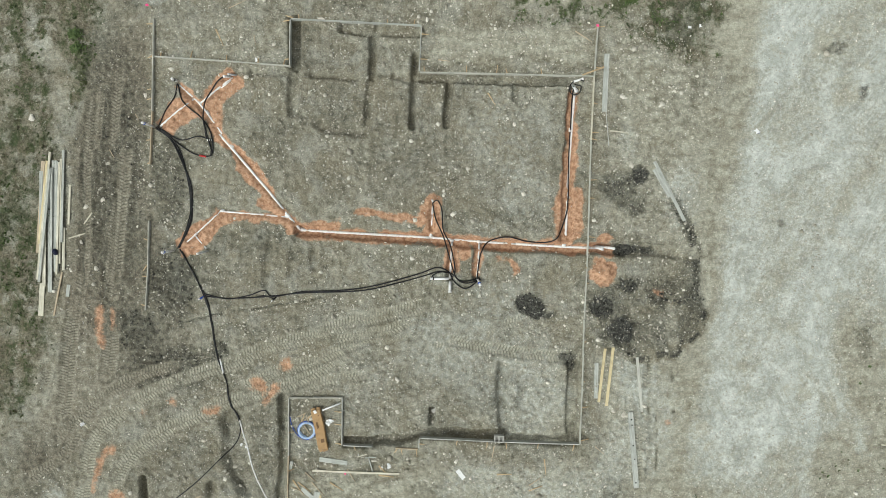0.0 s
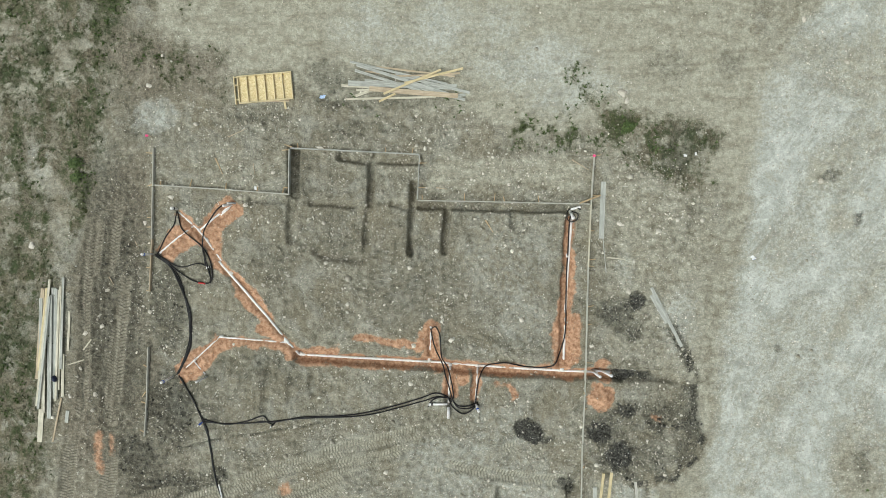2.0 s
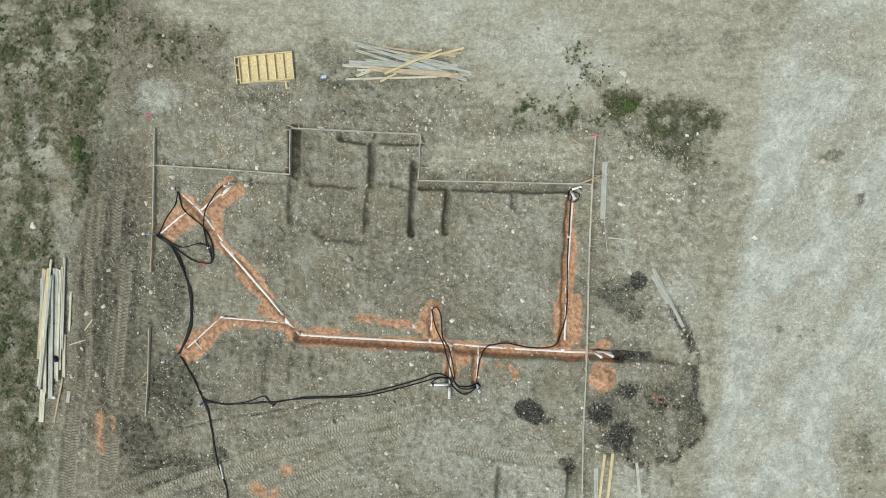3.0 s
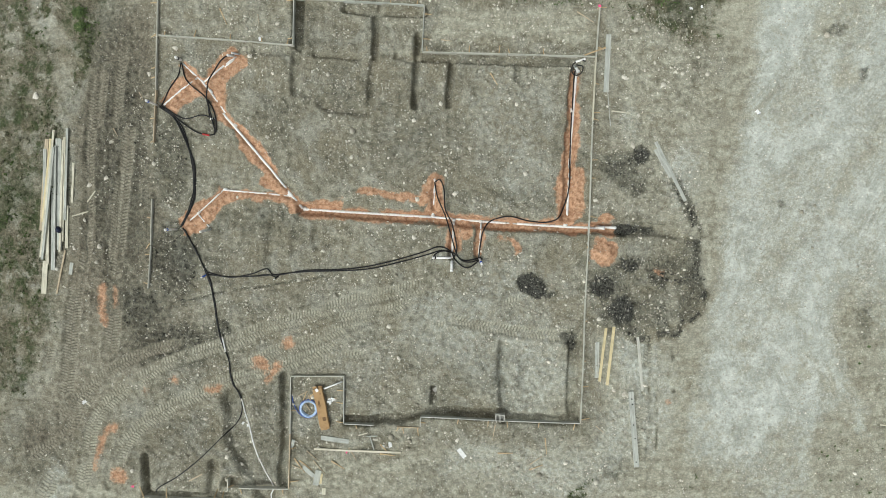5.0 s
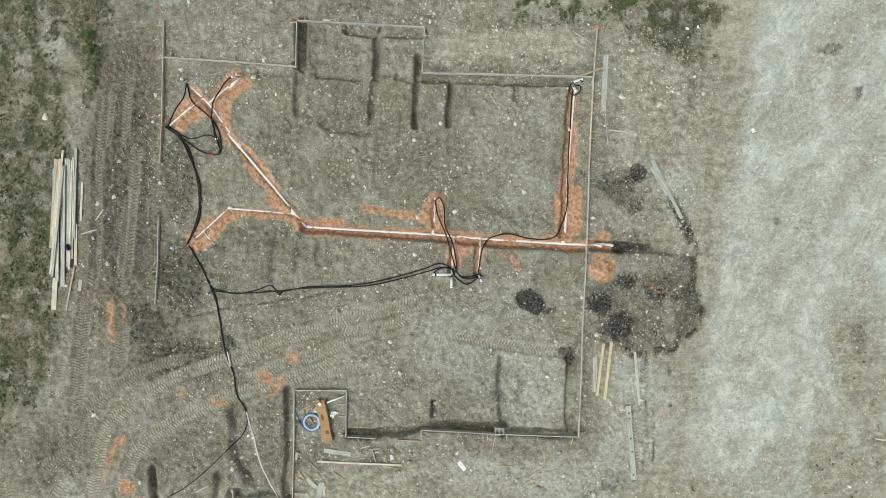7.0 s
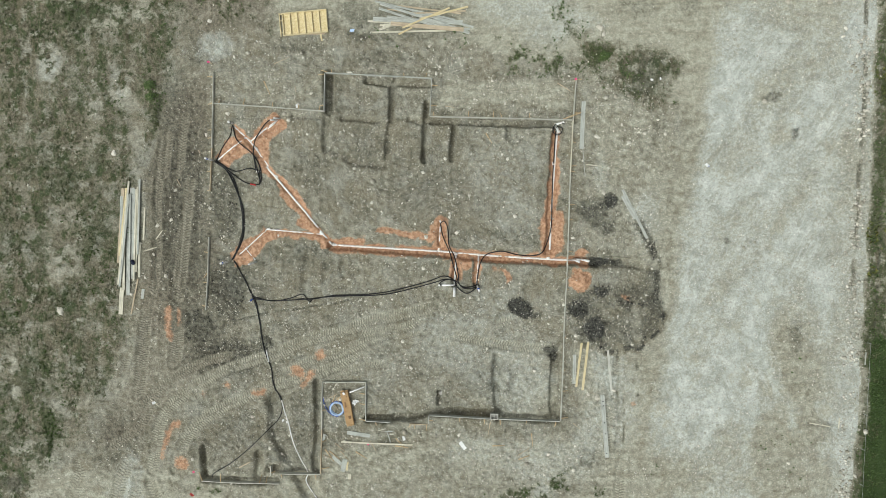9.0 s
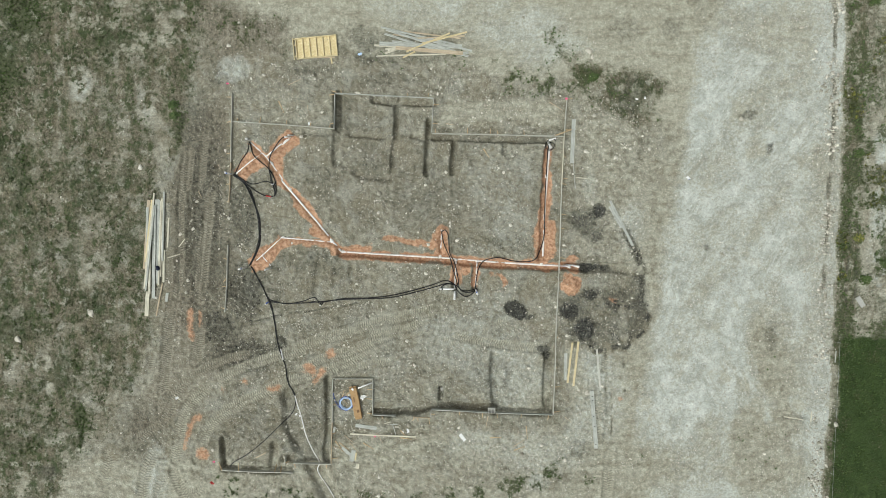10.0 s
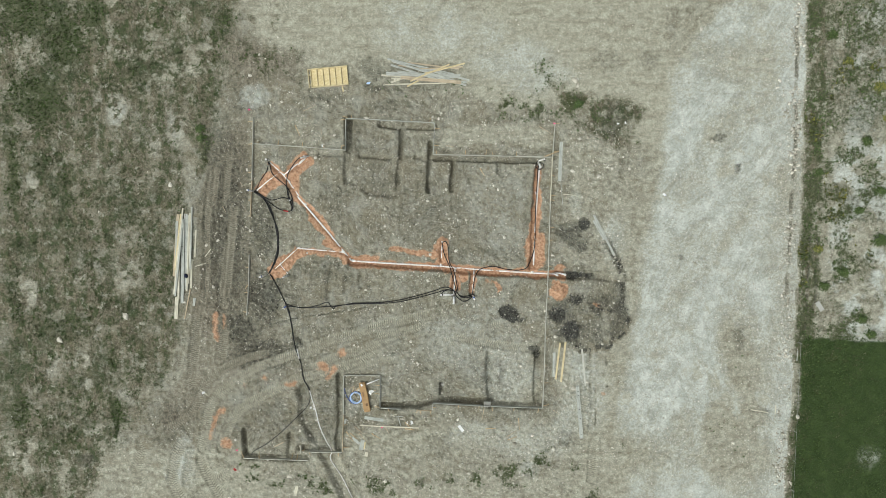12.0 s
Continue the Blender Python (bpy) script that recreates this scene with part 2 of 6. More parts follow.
def osb_material():
    k = Mat("oriented_strand_board", 0.7)
    d, c = k.cells(26)
    s = k.n.new("ShaderNodeSeparateColor")
    k.l.new(c, s.inputs[0])
    col = k.mix(s.outputs[0], (0.54, 0.42, 0.20), (0.80, 0.69, 0.42))
    col = k.mix(k.ramp(k.noise(3, 4), 0.35, 0.7, 0, 0.35), col, (0.52, 0.41, 0.22))
    return k.done(col, None, s.outputs[1], 0.2, 0.004)


GROUND = ground_material()
GREY_WOOD = wood_material("weathered_grey_timber", (0.30, 0.305, 0.268), (0.56, 0.57, 0.51))
PALE_WOOD = wood_material("pale_planed_timber", (0.46, 0.42, 0.31), (0.72, 0.69, 0.56))
TAN_WOOD = wood_material("tan_softwood", (0.39, 0.31, 0.205), (0.60, 0.50, 0.36))
YELLOW_WOOD = wood_material("fresh_yellow_softwood", (0.52, 0.42, 0.22), (0.76, 0.66, 0.42))
STAKE_WOOD = wood_material("orange_stake_wood", (0.42, 0.29, 0.155), (0.66, 0.52, 0.32))
FORM_WOOD = wood_material("cement_stained_form_timber", (0.37, 0.365, 0.31), (0.60, 0.59, 0.51))
OSB = osb_material()
PVC = plain_material("white_pvc", (0.80, 0.80, 0.78), 0.4, (0.42, 0.25, 0.15), 0.45, 7)
GREY_PVC = plain_material("grey_scuffed_pvc", (0.55, 0.56, 0.56), 0.45)
RUBBER = plain_material("black_polyethylene", (0.013, 0.013, 0.014), 0.42, (0.09, 0.075, 0.06), 0.35, 5)
BLUE = plain_material("blue_plastic", (0.03, 0.09, 0.42), 0.4)
PALE_BLUE = plain_material("pale_blue_plastic_tube", (0.50, 0.63, 0.82), 0.35, amount=0.1)
RED = plain_material("red_plastic", (0.42, 0.03, 0.03), 0.5)
PINK = plain_material("pink_flagging_tape", (0.85, 0.10, 0.28), 0.6, amount=0.1)
CARD = plain_material("brown_cardboard", (0.40, 0.255, 0.125), 0.85, (0.20, 0.12, 0.06), 0.5, 5)
CARD_DARK = plain_material("brown_cardboard_dark_mark", (0.17, 0.10, 0.05), 0.85)
CONCRETE = plain_material("grey_concrete_block", (0.42, 0.41, 0.37), 0.95, (0.25, 0.24, 0.2), 0.6, 20)
WHITE = plain_material("white_paper", (0.78, 0.78, 0.76), 0.7, amount=0.2)
BLACK = plain_material("black_hole_disc", (0.02, 0.02, 0.02), 0.8)
WIRE = plain_material("galvanised_wire", (0.35, 0.35, 0.34), 0.5)
STONE = stone_material()
ROCK = rock_material()
GRASS = leaf_material("field_grass", (0.040, 0.058, 0.022), (0.095, 0.12, 0.050), (0.17, 0.158, 0.10))
LAWN = leaf_material("mown_lawn", (0.032, 0.056, 0.015), (0.062, 0.094, 0.028), (0.060, 0.080, 0.030))
WEED = leaf_material("broadleaf_weed", (0.050, 0.082, 0.022), (0.098, 0.142, 0.044), (0.088, 0.100, 0.042))
BUSH = leaf_material("dark_shrub_leaf", (0.048, 0.076, 0.023), (0.098, 0.135, 0.042), (0.082, 0.10, 0.04))
CLOD = clod_material()
FLOWER = leaf_material("yellow_flowering_weed", (0.075, 0.095, 0.030), (0.24, 0.23, 0.055), (0.09, 0.105, 0.038))


# ---- noise and distance on arrays ----
def lattice(ix, iy, seed):
    h = (ix * 374761393 + iy * 668265263 + seed * 974634533) & 0xFFFFFFFF
    h = ((h ^ (h >> 13)) * 1274126177) & 0xFFFFFFFF
    return ((h ^ (h >> 16)) & 0xFFFF) / 65535.0


def value(x, y, seed):
    fx, fy = np.floor(x), np.floor(y)
    ix, iy = fx.astype(np.int64), fy.astype(np.int64)
    u, v = x - fx, y - fy
    u, v = u * u * (3 - 2 * u), v * v * (3 - 2 * v)
    a = lattice(ix, iy, seed) * (1 - u) + lattice(ix + 1, iy, seed) * u
    b = lattice(ix, iy + 1, seed) * (1 - u) + lattice(ix + 1, iy + 1, seed) * u
    return a * (1 - v) + b * v


def fbm(x, y, size, octaves, seed, gain=0.5):
    """Noise from 0 to 1 whose largest forms are that many metres across."""
    total, amp, s = 0.0, 0.0, 1.0
    for o in range(octaves):
        f = 2.03**o / size
        total = total + s * value(x * f + 17.3 * o, y * f - 9.1 * o, seed + o)
        amp, s = amp + s, s * gain
    return total / amp


def smooth(lo, hi, v):
    t = np.clip((v - lo) / (hi - lo), 0, 1)
    return t * t * (3 - 2 * t)


def along(x, y, pts, pad=3.0):
    """Distance to a line of points, the length run along it, and the side on which a place lies (plus: left)."""
    d, s, side = np.full(x.shape, 99.0), np.zeros(x.shape), np.ones(x.shape)
    px, py = [p[0] for p in pts], [p[1] for p in pts]
    box = (x > min(px) - pad) & (x < max(px) + pad) & (y > min(py) - pad) & (y < max(py) + pad)
    if not box.any():
        return d, s, side
    xs, ys = x[box], y[box]
    bd, bs, bside, run = np.full(xs.shape, 99.0), np.zeros(xs.shape), np.ones(xs.shape), 0.0
    for (ax, ay), (bx, by) in zip(pts[:-1], pts[1:]):
        ln = math.hypot(bx - ax, by - ay)
        ux, uy = (bx - ax) / ln, (by - ay) / ln
        t = np.clip((xs - ax) * ux + (ys - ay) * uy, 0, ln)
        dd = np.hypot(xs - ax - t * ux, ys - ay - t * uy)
        m = dd < bd
        bd[m], bs[m] = dd[m], run + t[m]
        bside[m] = np.sign(ux * (ys[m] - ay) - uy * (xs[m] - ax))
        run += ln
    d[box], s[box], side[box] = bd, bs, bside
    return d, s, side


def area(x, y, pts, pad=1.5):
    """Distance inside (plus) or outside (minus) the closed outline pts."""
    d = np.full(x.shape, -99.0)
    px, py = [p[0] for p in pts], [p[1] for p in pts]
    box = (x > min(px) - pad) & (x < max(px) + pad) & (y > min(py) - pad) & (y < max(py) + pad)
    if not box.any():
        return d
    xs, ys = x[box], y[box]
    inside = np.zeros(xs.shape, dtype=bool)
    for (ax, ay), (bx, by) in zip(pts, pts[1:] + pts[:1]):
        if ay != by:
            inside ^= ((ay > ys) != (by > ys)) & (xs < (bx - ax) * (ys - ay) / (by - ay) + ax)
    rim, _, _ = along(xs, ys, pts + pts[:1], 99)
    d[box] = np.where(inside, rim, -rim)
    return d


def blob(x, y, cx, cy, rx, ry):
    return np.sqrt(((x - cx) / rx) ** 2 + ((y - cy) / ry) ** 2)


def round_line(pts, n=3):
    """The line with its corners rounded off."""
    p = np.array(pts)
    q = np.vstack([2 * p[0] - p[1], p, 2 * p[-1] - p[-2]])
    out = []
    for a, b, c, d in zip(q[:-3], q[1:-2], q[2:-1], q[3:]):
        for t in np.arange(n) / n:
            out.append(tuple(0.5 * (2 * b + (c - a) * t + (2 * a - 5 * b + 4 * c - d) * t * t + (3 * b - a - 3 * c + d) * t**3)))
    return out + [tuple(p[-1])]


def across(y, *pts):
    """The x of a boundary that runs through points sorted by y."""
    p = sorted((b, a) for a, b in pts)
    return np.interp(y, [q[0] for q in p], [q[1] for q in p])


def over(x, *pts):
    """The y of a boundary that runs through points sorted by x."""
    p = sorted(pts)
    return np.interp(x, [q[0] for q in p], [q[1] for q in p])


# ---- the plan of the ground ----
# footing trenches: line, width, depth, softness of the sides
FOOTINGS = [
    ([(-6.01, 9.52), (-6.03, 7.67)], 0.36, 0.42, 0.10),
    ([(-6.13, 7.71), (-6.16, 5.76)], 0.24, 0.22, 0.16),
    ([(-4.03, 9.26), (-2.74, 9.11), (-0.86, 9.06)], 0.28, 0.30, 0.14),
    ([(-2.71, 9.25), (-2.75, 8.07), (-2.85, 7.31)], 0.26, 0.36, 0.10),
    ([(-2.85, 7.36), (-2.95, 5.21)], 0.20, 0.17, 0.18),
    ([(-1.05, 8.06), (-1.16, 5.16)], 0.22, 0.42, 0.07),
    ([(0.40, 7.07), (0.28, 5.22)], 0.20, 0.36, 0.08),
    ([(-0.79, 7.19), (2.01, 7.09), (5.59, 6.99)], 0.26, 0.36, 0.10),
    ([(-5.35, 7.30), (-3.48, 7.22)], 0.12, 0.16, 0.12),
    ([(-1.94, 7.26), (-1.27, 7.11)], 0.16, 0.14, 0.12),
]
FOOTINGS += [
    ([(-5.02, 5.27), (-4.20, 5.07), (-3.12, 5.00)], 0.18, 0.16, 0.22),
    ([(3.20, 7.10), (3.23, 6.40)], 0.20, 0.14, 0.15),
    ([(-7.75, 7.47), (-6.23, 7.38)], 0.18, 0.10, 0.18),
    ([(-7.20, 0.13), (-7.34, -1.42)], 0.16, 0.10, 0.2),
    ([(-6.21, -0.17), (-6.30, -0.94)], 0.14, 0.08, 0.2),
    ([(-4.01, -8.19), (-2.91, -8.19), (-1.83, -8.06), (-0.86, -7.85)], 0.34, 0.42, 0.10),
    ([(-0.86, -7.82), (0.48, -7.81), (2.67, -7.88)], 0.36, 0.40, 0.12),
    ([(-0.30, -6.82), (-0.28, -7.73)], 0.24, 0.34, 0.08),
    ([(2.71, -4.98), (2.78, -8.07)], 0.26, 0.26, 0.22),
    ([(5.67, -4.80), (5.64, -8.09)], 0.34, 0.30, 0.14),
]
FOOTINGS += [
    ([(2.97, -7.98), (4.39, -8.07), (5.71, -8.14)], 0.24, 0.30, 0.16),
    ([(-6.67, -6.29), (-6.70, -8.30), (-6.73, -9.75), (-6.78, -10.96)], 0.22, 0.30, 0.12),
    ([(-12.73, -9.84), (-12.60, -11.37)], 0.24, 0.38, 0.08),
    ([(-9.78, -10.12), (-9.80, -11.41)], 0.26, 0.26, 0.14),
    ([(-12.57, -11.44), (-10.83, -11.55), (-8.83, -11.56)], 0.26, 0.32, 0.12),
    ([(-9.18, -10.85), (-8.53, -10.91), (-8.26, -10.99)], 0.30, 0.18, 0.18),
    ([(-8.83, -7.31), (-8.66, -9.06), (-8.12, -10.29), (-7.44, -11.35), (-6.56, -13.00), (-6.08, -14.33)], 0.62, 0.26, 0.30),
    ([(-5.31, 0.13), (-5.28, -0.70)], 0.14, 0.07, 0.2),
]
# the pipe trench: line, width, depth
PIPE_CUTS = [
    ([(-5.95, 0.82), (-0.38, 0.48), (1.77, 0.30), (5.12, 0.08), (7.63, 0.00)], 0.40, 0.36),
    ([(7.51, 0.02), (8.93, 0.00), (9.88, -0.15)], 0.42, 0.24),
    ([(-5.80, 0.92), (-7.25, 2.63), (-8.69, 4.27)], 0.26, 0.12),
    ([(-8.69, 4.27), (-9.71, 5.72), (-10.87, 6.89)], 0.20, 0.10),
    ([(-10.03, 6.14), (-8.49, 7.23)], 0.26, 0.12),
    ([(-11.71, 5.17), (-10.19, 6.26)], 0.22, 0.09),
    ([(-6.42, 1.39), (-9.16, 1.64), (-10.55, 0.36)], 0.20, 0.11),
    ([(5.59, 6.89), (5.39, 3.88), (5.27, 0.26)], 0.36, 0.30),
    ([(-0.28, 2.02), (-0.36, 0.57)], 0.18, 0.13),
    ([(0.52, 0.37), (0.45, -1.12)], 0.24, 0.24),
    ([(1.66, 0.30), (1.59, -1.14)], 0.22, 0.24),
]
# red clay dug out of it: outlines of the spread heaps
CLAY_CROSS = [(-11.81, 5.37), (-11.37, 5.98), (-10.91, 6.36), (-10.72, 6.45), (-11.00, 6.92), (-10.76, 7.06), (-10.19, 6.60), (-9.96, 6.36), (-9.71, 6.83), (-9.35, 7.25), (-8.90, 7.67), (-8.61, 7.53), (-8.14, 7.35), (-8.10, 6.88), (-8.46, 6.51), (-8.91, 6.18), (-9.20, 5.66), (-8.97, 4.96), (-8.27, 4.06), (-7.35, 3.27), (-6.90, 2.60), (-6.71, 1.94), (-6.24, 1.42), (-5.76, 1.09), (-5.86, 0.66), (-6.34, 0.80), (-7.00, 1.46), (-7.72, 1.89), (-7.42, 2.27), (-8.14, 2.79), (-8.56, 3.26), (-8.44, 3.54), (-8.89, 4.11), (-9.36, 4.44), (-9.83, 5.47), (-10.20, 5.66), (-10.61, 5.28), (-11.15, 4.72), (-11.55, 4.90)]
CLAY_ARM = [(-11.09, 0.16), (-10.75, 0.64), (-10.43, 1.02), (-9.49, 1.74), (-9.06, 1.62), (-7.43, 1.51), (-6.59, 1.42), (-6.14, 1.14), (-6.60, 1.04), (-7.43, 1.13), (-8.15, 1.17), (-8.87, 1.17), (-9.40, 0.69), (-9.94, -0.03), (-10.28, -0.32), (-10.76, -0.37)]
CLAY_HEAP = [(6.27, -0.81), (6.55, -0.38), (6.88, -0.28), (7.26, -0.42), (7.36, -0.94), (7.13, -1.37), (6.71, -1.50), (6.32, -1.28)]
CLAY_SPILL = [(6.53, 0.48), (6.76, 0.77), (7.19, 0.67), (7.34, 0.44), (7.01, 0.24), (6.58, 0.19)]
# and along the trench: line, half width
CLAY = [
    ([(-5.81, 0.76), (-3.37, 0.62), (-0.51, 0.47)], 0.24), ([(-5.81, 0.99), (-4.33, 1.05)], 0.13), ([(-3.46, 1.57), (-2.18, 1.51), (-0.94, 1.21)], 0.17), ([(-0.87, 1.16), (-0.37, 1.78)], 0.20),
    ([(-0.27, 0.50), (1.78, 0.36), (5.21, 0.12)], 0.23), ([(5.21, 0.12), (7.16, 0.01)], 0.22), ([(-0.23, 1.92), (-0.27, 0.61)], 0.36), ([(0.52, 0.26), (0.55, -0.74)], 0.30), ([(1.64, 0.22), (1.65, -0.93)], 0.16),
]
CLAY += [
    ([(1.07, 0.22), (1.07, -0.26)], 0.20), ([(5.59, 6.40), (5.49, 3.94)], 0.22), ([(5.44, 3.94), (5.27, 2.41), (5.19, 1.71)], 0.30), ([(5.70, 2.42), (5.67, 0.76)], 0.27), ([(5.14, 1.71), (5.25, 0.28)], 0.34),
    ([(4.97, 0.33), (4.26, 0.37)], 0.16), ([(2.96, -0.44), (3.20, -0.92)], 0.10),
]
# thinner smears of it
CLAY_SMEARS = [
    ([(2.50, -0.25), (2.74, -0.36)], 0.12),
    ([(-14.42, -2.54), (-14.41, -3.91)], 0.22),
    ([(-13.85, -2.55), (-13.79, -3.27)], 0.10),
    ([(-14.27, -8.70), (-14.55, -9.23), (-14.83, -10.31)], 0.16),
    ([(-14.07, -8.69), (-13.91, -8.54)], 0.16),
    ([(-13.88, -10.59), (-13.66, -10.68)], 0.28),
    ([(-7.83, -5.78), (-7.55, -5.92)], 0.30),
    ([(-7.39, -6.50), (-6.88, -5.90)], 0.20),
    ([(-6.61, -4.83), (-6.51, -4.98)], 0.24),
    ([(-11.43, -6.57), (-11.33, -6.57)], 0.13),
    ([(-12.67, -6.85), (-12.63, -6.90)], 0.13),
    ([(-9.82, -6.90), (-9.41, -6.84)], 0.16),
    ([(9.70, -7.22), (9.75, -7.27)], 0.08),
    ([(9.13, -1.71), (9.23, -1.76)], 0.13),
]
# dark damp topsoil and fill: centre, radii, strength
DAMP = [
    (7.87, -0.01, 0.75, 0.24, 1.0), (8.53, -0.10, 0.7, 0.22, 0.8), (8.38, 3.01, 0.5, 0.5, 0.95), (7.54, 2.66, 1.2, 0.8, 0.60), (8.02, 1.95, 0.8, 0.6, 0.56),
    (3.93, -2.28, 0.66, 0.62, 1.3), (4.63, -2.78, 0.45, 0.25, 0.62), (5.39, -4.46, 0.5, 0.3, 0.75), (5.75, -4.75, 0.3, 0.35, 0.8),
    (6.72, -2.33, 0.62, 0.55, 0.95), (7.64, -3.24, 0.75, 0.8, 1.2), (7.89, -1.42, 0.7, 0.4, 0.8), (9.16, -1.84, 0.7, 0.7, 0.62),
]
# outline of the dumped fill, and its dark crumbling rim
FILL = [(6.19, -1.86), (6.66, -1.42), (7.41, -1.18), (7.69, -0.80), (8.31, -1.03), (9.14, -0.89), (9.79, -1.17), (10.06, -0.50), (10.33, -0.02), (10.72, -0.50), (10.98, -1.59), (11.27, -2.50), (10.98, -3.36), (10.38, -4.09), (9.91, -4.48), (9.10, -4.43), (8.33, -4.63), (7.57, -4.49), (6.99, -4.16), (6.22, -3.92)]
FILL_RIM = [(11.00, -2.07), (11.11, -2.69), (10.88, -3.41), (10.33, -4.09), (9.95, -4.43), (9.09, -4.39), (8.33, -4.54)]
DAMP_WEST = [
    (-13.10, -3.18, 1.0, 1.0, 0.58), (-12.96, -3.47, 1.6, 1.2, 0.58), (-11.31, -1.45, 1.3, 2.2, 0.58), (-9.45, -4.42, 0.5, 0.8, 0.58),
    (-11.28, 2.89, 1.0, 2.6, 0.5), (7.56, -10.24, 0.8, 0.6, 0.40), (-7.27, -7.84, 0.8, 1.9, 0.34), (-7.70, 0.50, 2.4, 0.8, 0.36),
    (-1.80, 4.26, 2.5, 1.6, 0.30), (-4.20, 5.46, 2.2, 0.5, 0.36), (2.97, 1.40, 2.5, 0.5, 0.32), (-7.46, -9.77, 0.5, 1.6, 0.34),
    (10.05, 9.40, 1.0, 1.3, 0.40), (12.19, 13.00, 0.8, 0.8, 0.34), (9.60, 12.99, 1.2, 0.8, 0.32),
]
DAMP_AND_SHADE = [
    (17.59, 6.72, 0.25, 0.5, 0.58), (16.27, 8.43, 0.5, 0.35, 0.5), (19.36, -8.16, 0.8, 0.3, 0.4), (14.32, 1.08, 0.2, 0.3, 0.4),
    (17.87, -3.77, 0.4, 1.0, 0.4), (-22.84, -11.83, 0.8, 0.6, 0.5), (-7.04, -5.58, 0.3, 0.3, 0.3),
    (-7.06, 4.76, 1.4, 1.2, 0.30), (-11.56, -5.09, 2.6, 1.3, 0.58), (-10.88, -8.90, 2.6, 1.2, 0.28), (-17.37, -9.64, 2.5, 2.5, 0.3), (-3.21, 10.31, 2.0, 0.5, 0.36), (-4.63, 12.70, 1.0, 0.8, 0.42), (-4.40, 11.39, 0.9, 0.4, 0.5), (-13.63, 2.37, 1.8, 7.5, 0.50),
]
DAMP_AND_SHADE += [
    # the first two paint the shade under the piled boards into the soil colour
    (-1.75, 12.32, 2.9, 0.75, 0.44), (-1.76, 11.56, 3.2, 0.4, 0.40), (-4.39, 12.34, 0.9, 0.9, 0.46), (-13.91, 7.00, 1.4, 3.2, 0.42),
    (-7.72, 10.74, 1.4, 0.4, 0.42), (-12.75, 3.37, 0.5, 3.0, 0.36),
]
# a ridge of dark rubble
RUBBLE = [(9.76, 2.09), (10.22, 1.26), (10.62, 0.30), (10.82, -0.66), (10.64, -1.64)]
# lighter, dusty patches on the pad: centre, radii, strength
PALE_SPOTS = [
    (1.50, -5.00, 3.6, 2.4, 0.34), (5.50, -10.40, 4.2, 1.8, 0.34), (9.00, -7.00, 1.8, 3.2, 0.36), (3.40, -2.60, 2.6, 1.4, 0.30),
    (-3.52, -5.30, 3.0, 1.5, 0.22), (3.60, -5.59, 2.6, 2.6, 0.36), (1.69, -9.88, 3.2, 1.2, 0.32), (3.68, 2.40, 1.6, 2.0, 0.30),
    (4.19, -9.95, 3.5, 1.5, 0.30), (7.76, -8.81, 1.8, 2.6, 0.38), (4.16, 13.01, 4.0, 1.5, 0.42), (-1.75, 14.23, 4.0, 1.2, 0.32),
    (0.08, -1.26, 1.2, 0.6, 0.32), (1.16, -3.92, 2.6, 1.1, 0.34), (4.35, -6.03, 1.6, 1.4, 0.36),
    (0.04, -10.01, 1.4, 0.8, 0.30), (-11.72, 11.05, 0.75, 0.7, 0.52), (5.81, 11.83, 3.0, 1.0, 0.42),
]
PALE_SPOTS += [
    (8.41, -5.68, 1.3, 2.2, 0.48), (-20.04, 9.79, 0.8, 1.0, 0.4), (-16.58, 8.95, 0.9, 1.2, 0.40),
    (2.95, 5.02, 3.0, 2.2, 0.24), (2.83, -1.99, 2.6, 1.0, 0.32), (10.43, 2.46, 1.2, 1.6, 0.4), (1.77, 1.14, 2.0, 0.5, 0.25),
    (-16.65, -11.73, 1.2, 1.6, 0.46), (5.22, -11.89, 1.3, 0.8, 0.40), (7.69, 4.37, 0.6, 1.6, 0.34),
]
# dry, lighter ground: two opposite corners, strength, softness of the edge
DRY = [
    ((-0.58, 9.44), (6.40, 7.60), 0.72, 0.5), ((-11.67, 9.68), (-6.38, 8.14), 0.40, 0.4), ((6.80, 11.36), (11.51, 0.56), 0.60, 0.9),
    ((-6.27, -8.90), (8.07, -11.42), 0.64, 0.8), ((-3.92, -6.43), (2.43, -7.53), 0.40, 0.4), ((6.46, -3.83), (10.97, -11.77), 0.66, 0.8), 
    ((-3.98, -3.42), (5.31, -5.77), 0.30, 0.9), ((2.88, -4.86), (5.59, -7.90), 0.52, 0.4), ((-17.41, -4.02), (-13.67, -8.49), 0.40, 0.8),
    ((-17.66, -10.71), (10.47, -14.69), 0.5, 0.8), ((7.43, 11.44), (11.76, 2.06), 0.55, 1.0), ((-12.43, 11.54), (7.68, 9.62), 0.30, 0.5),
]
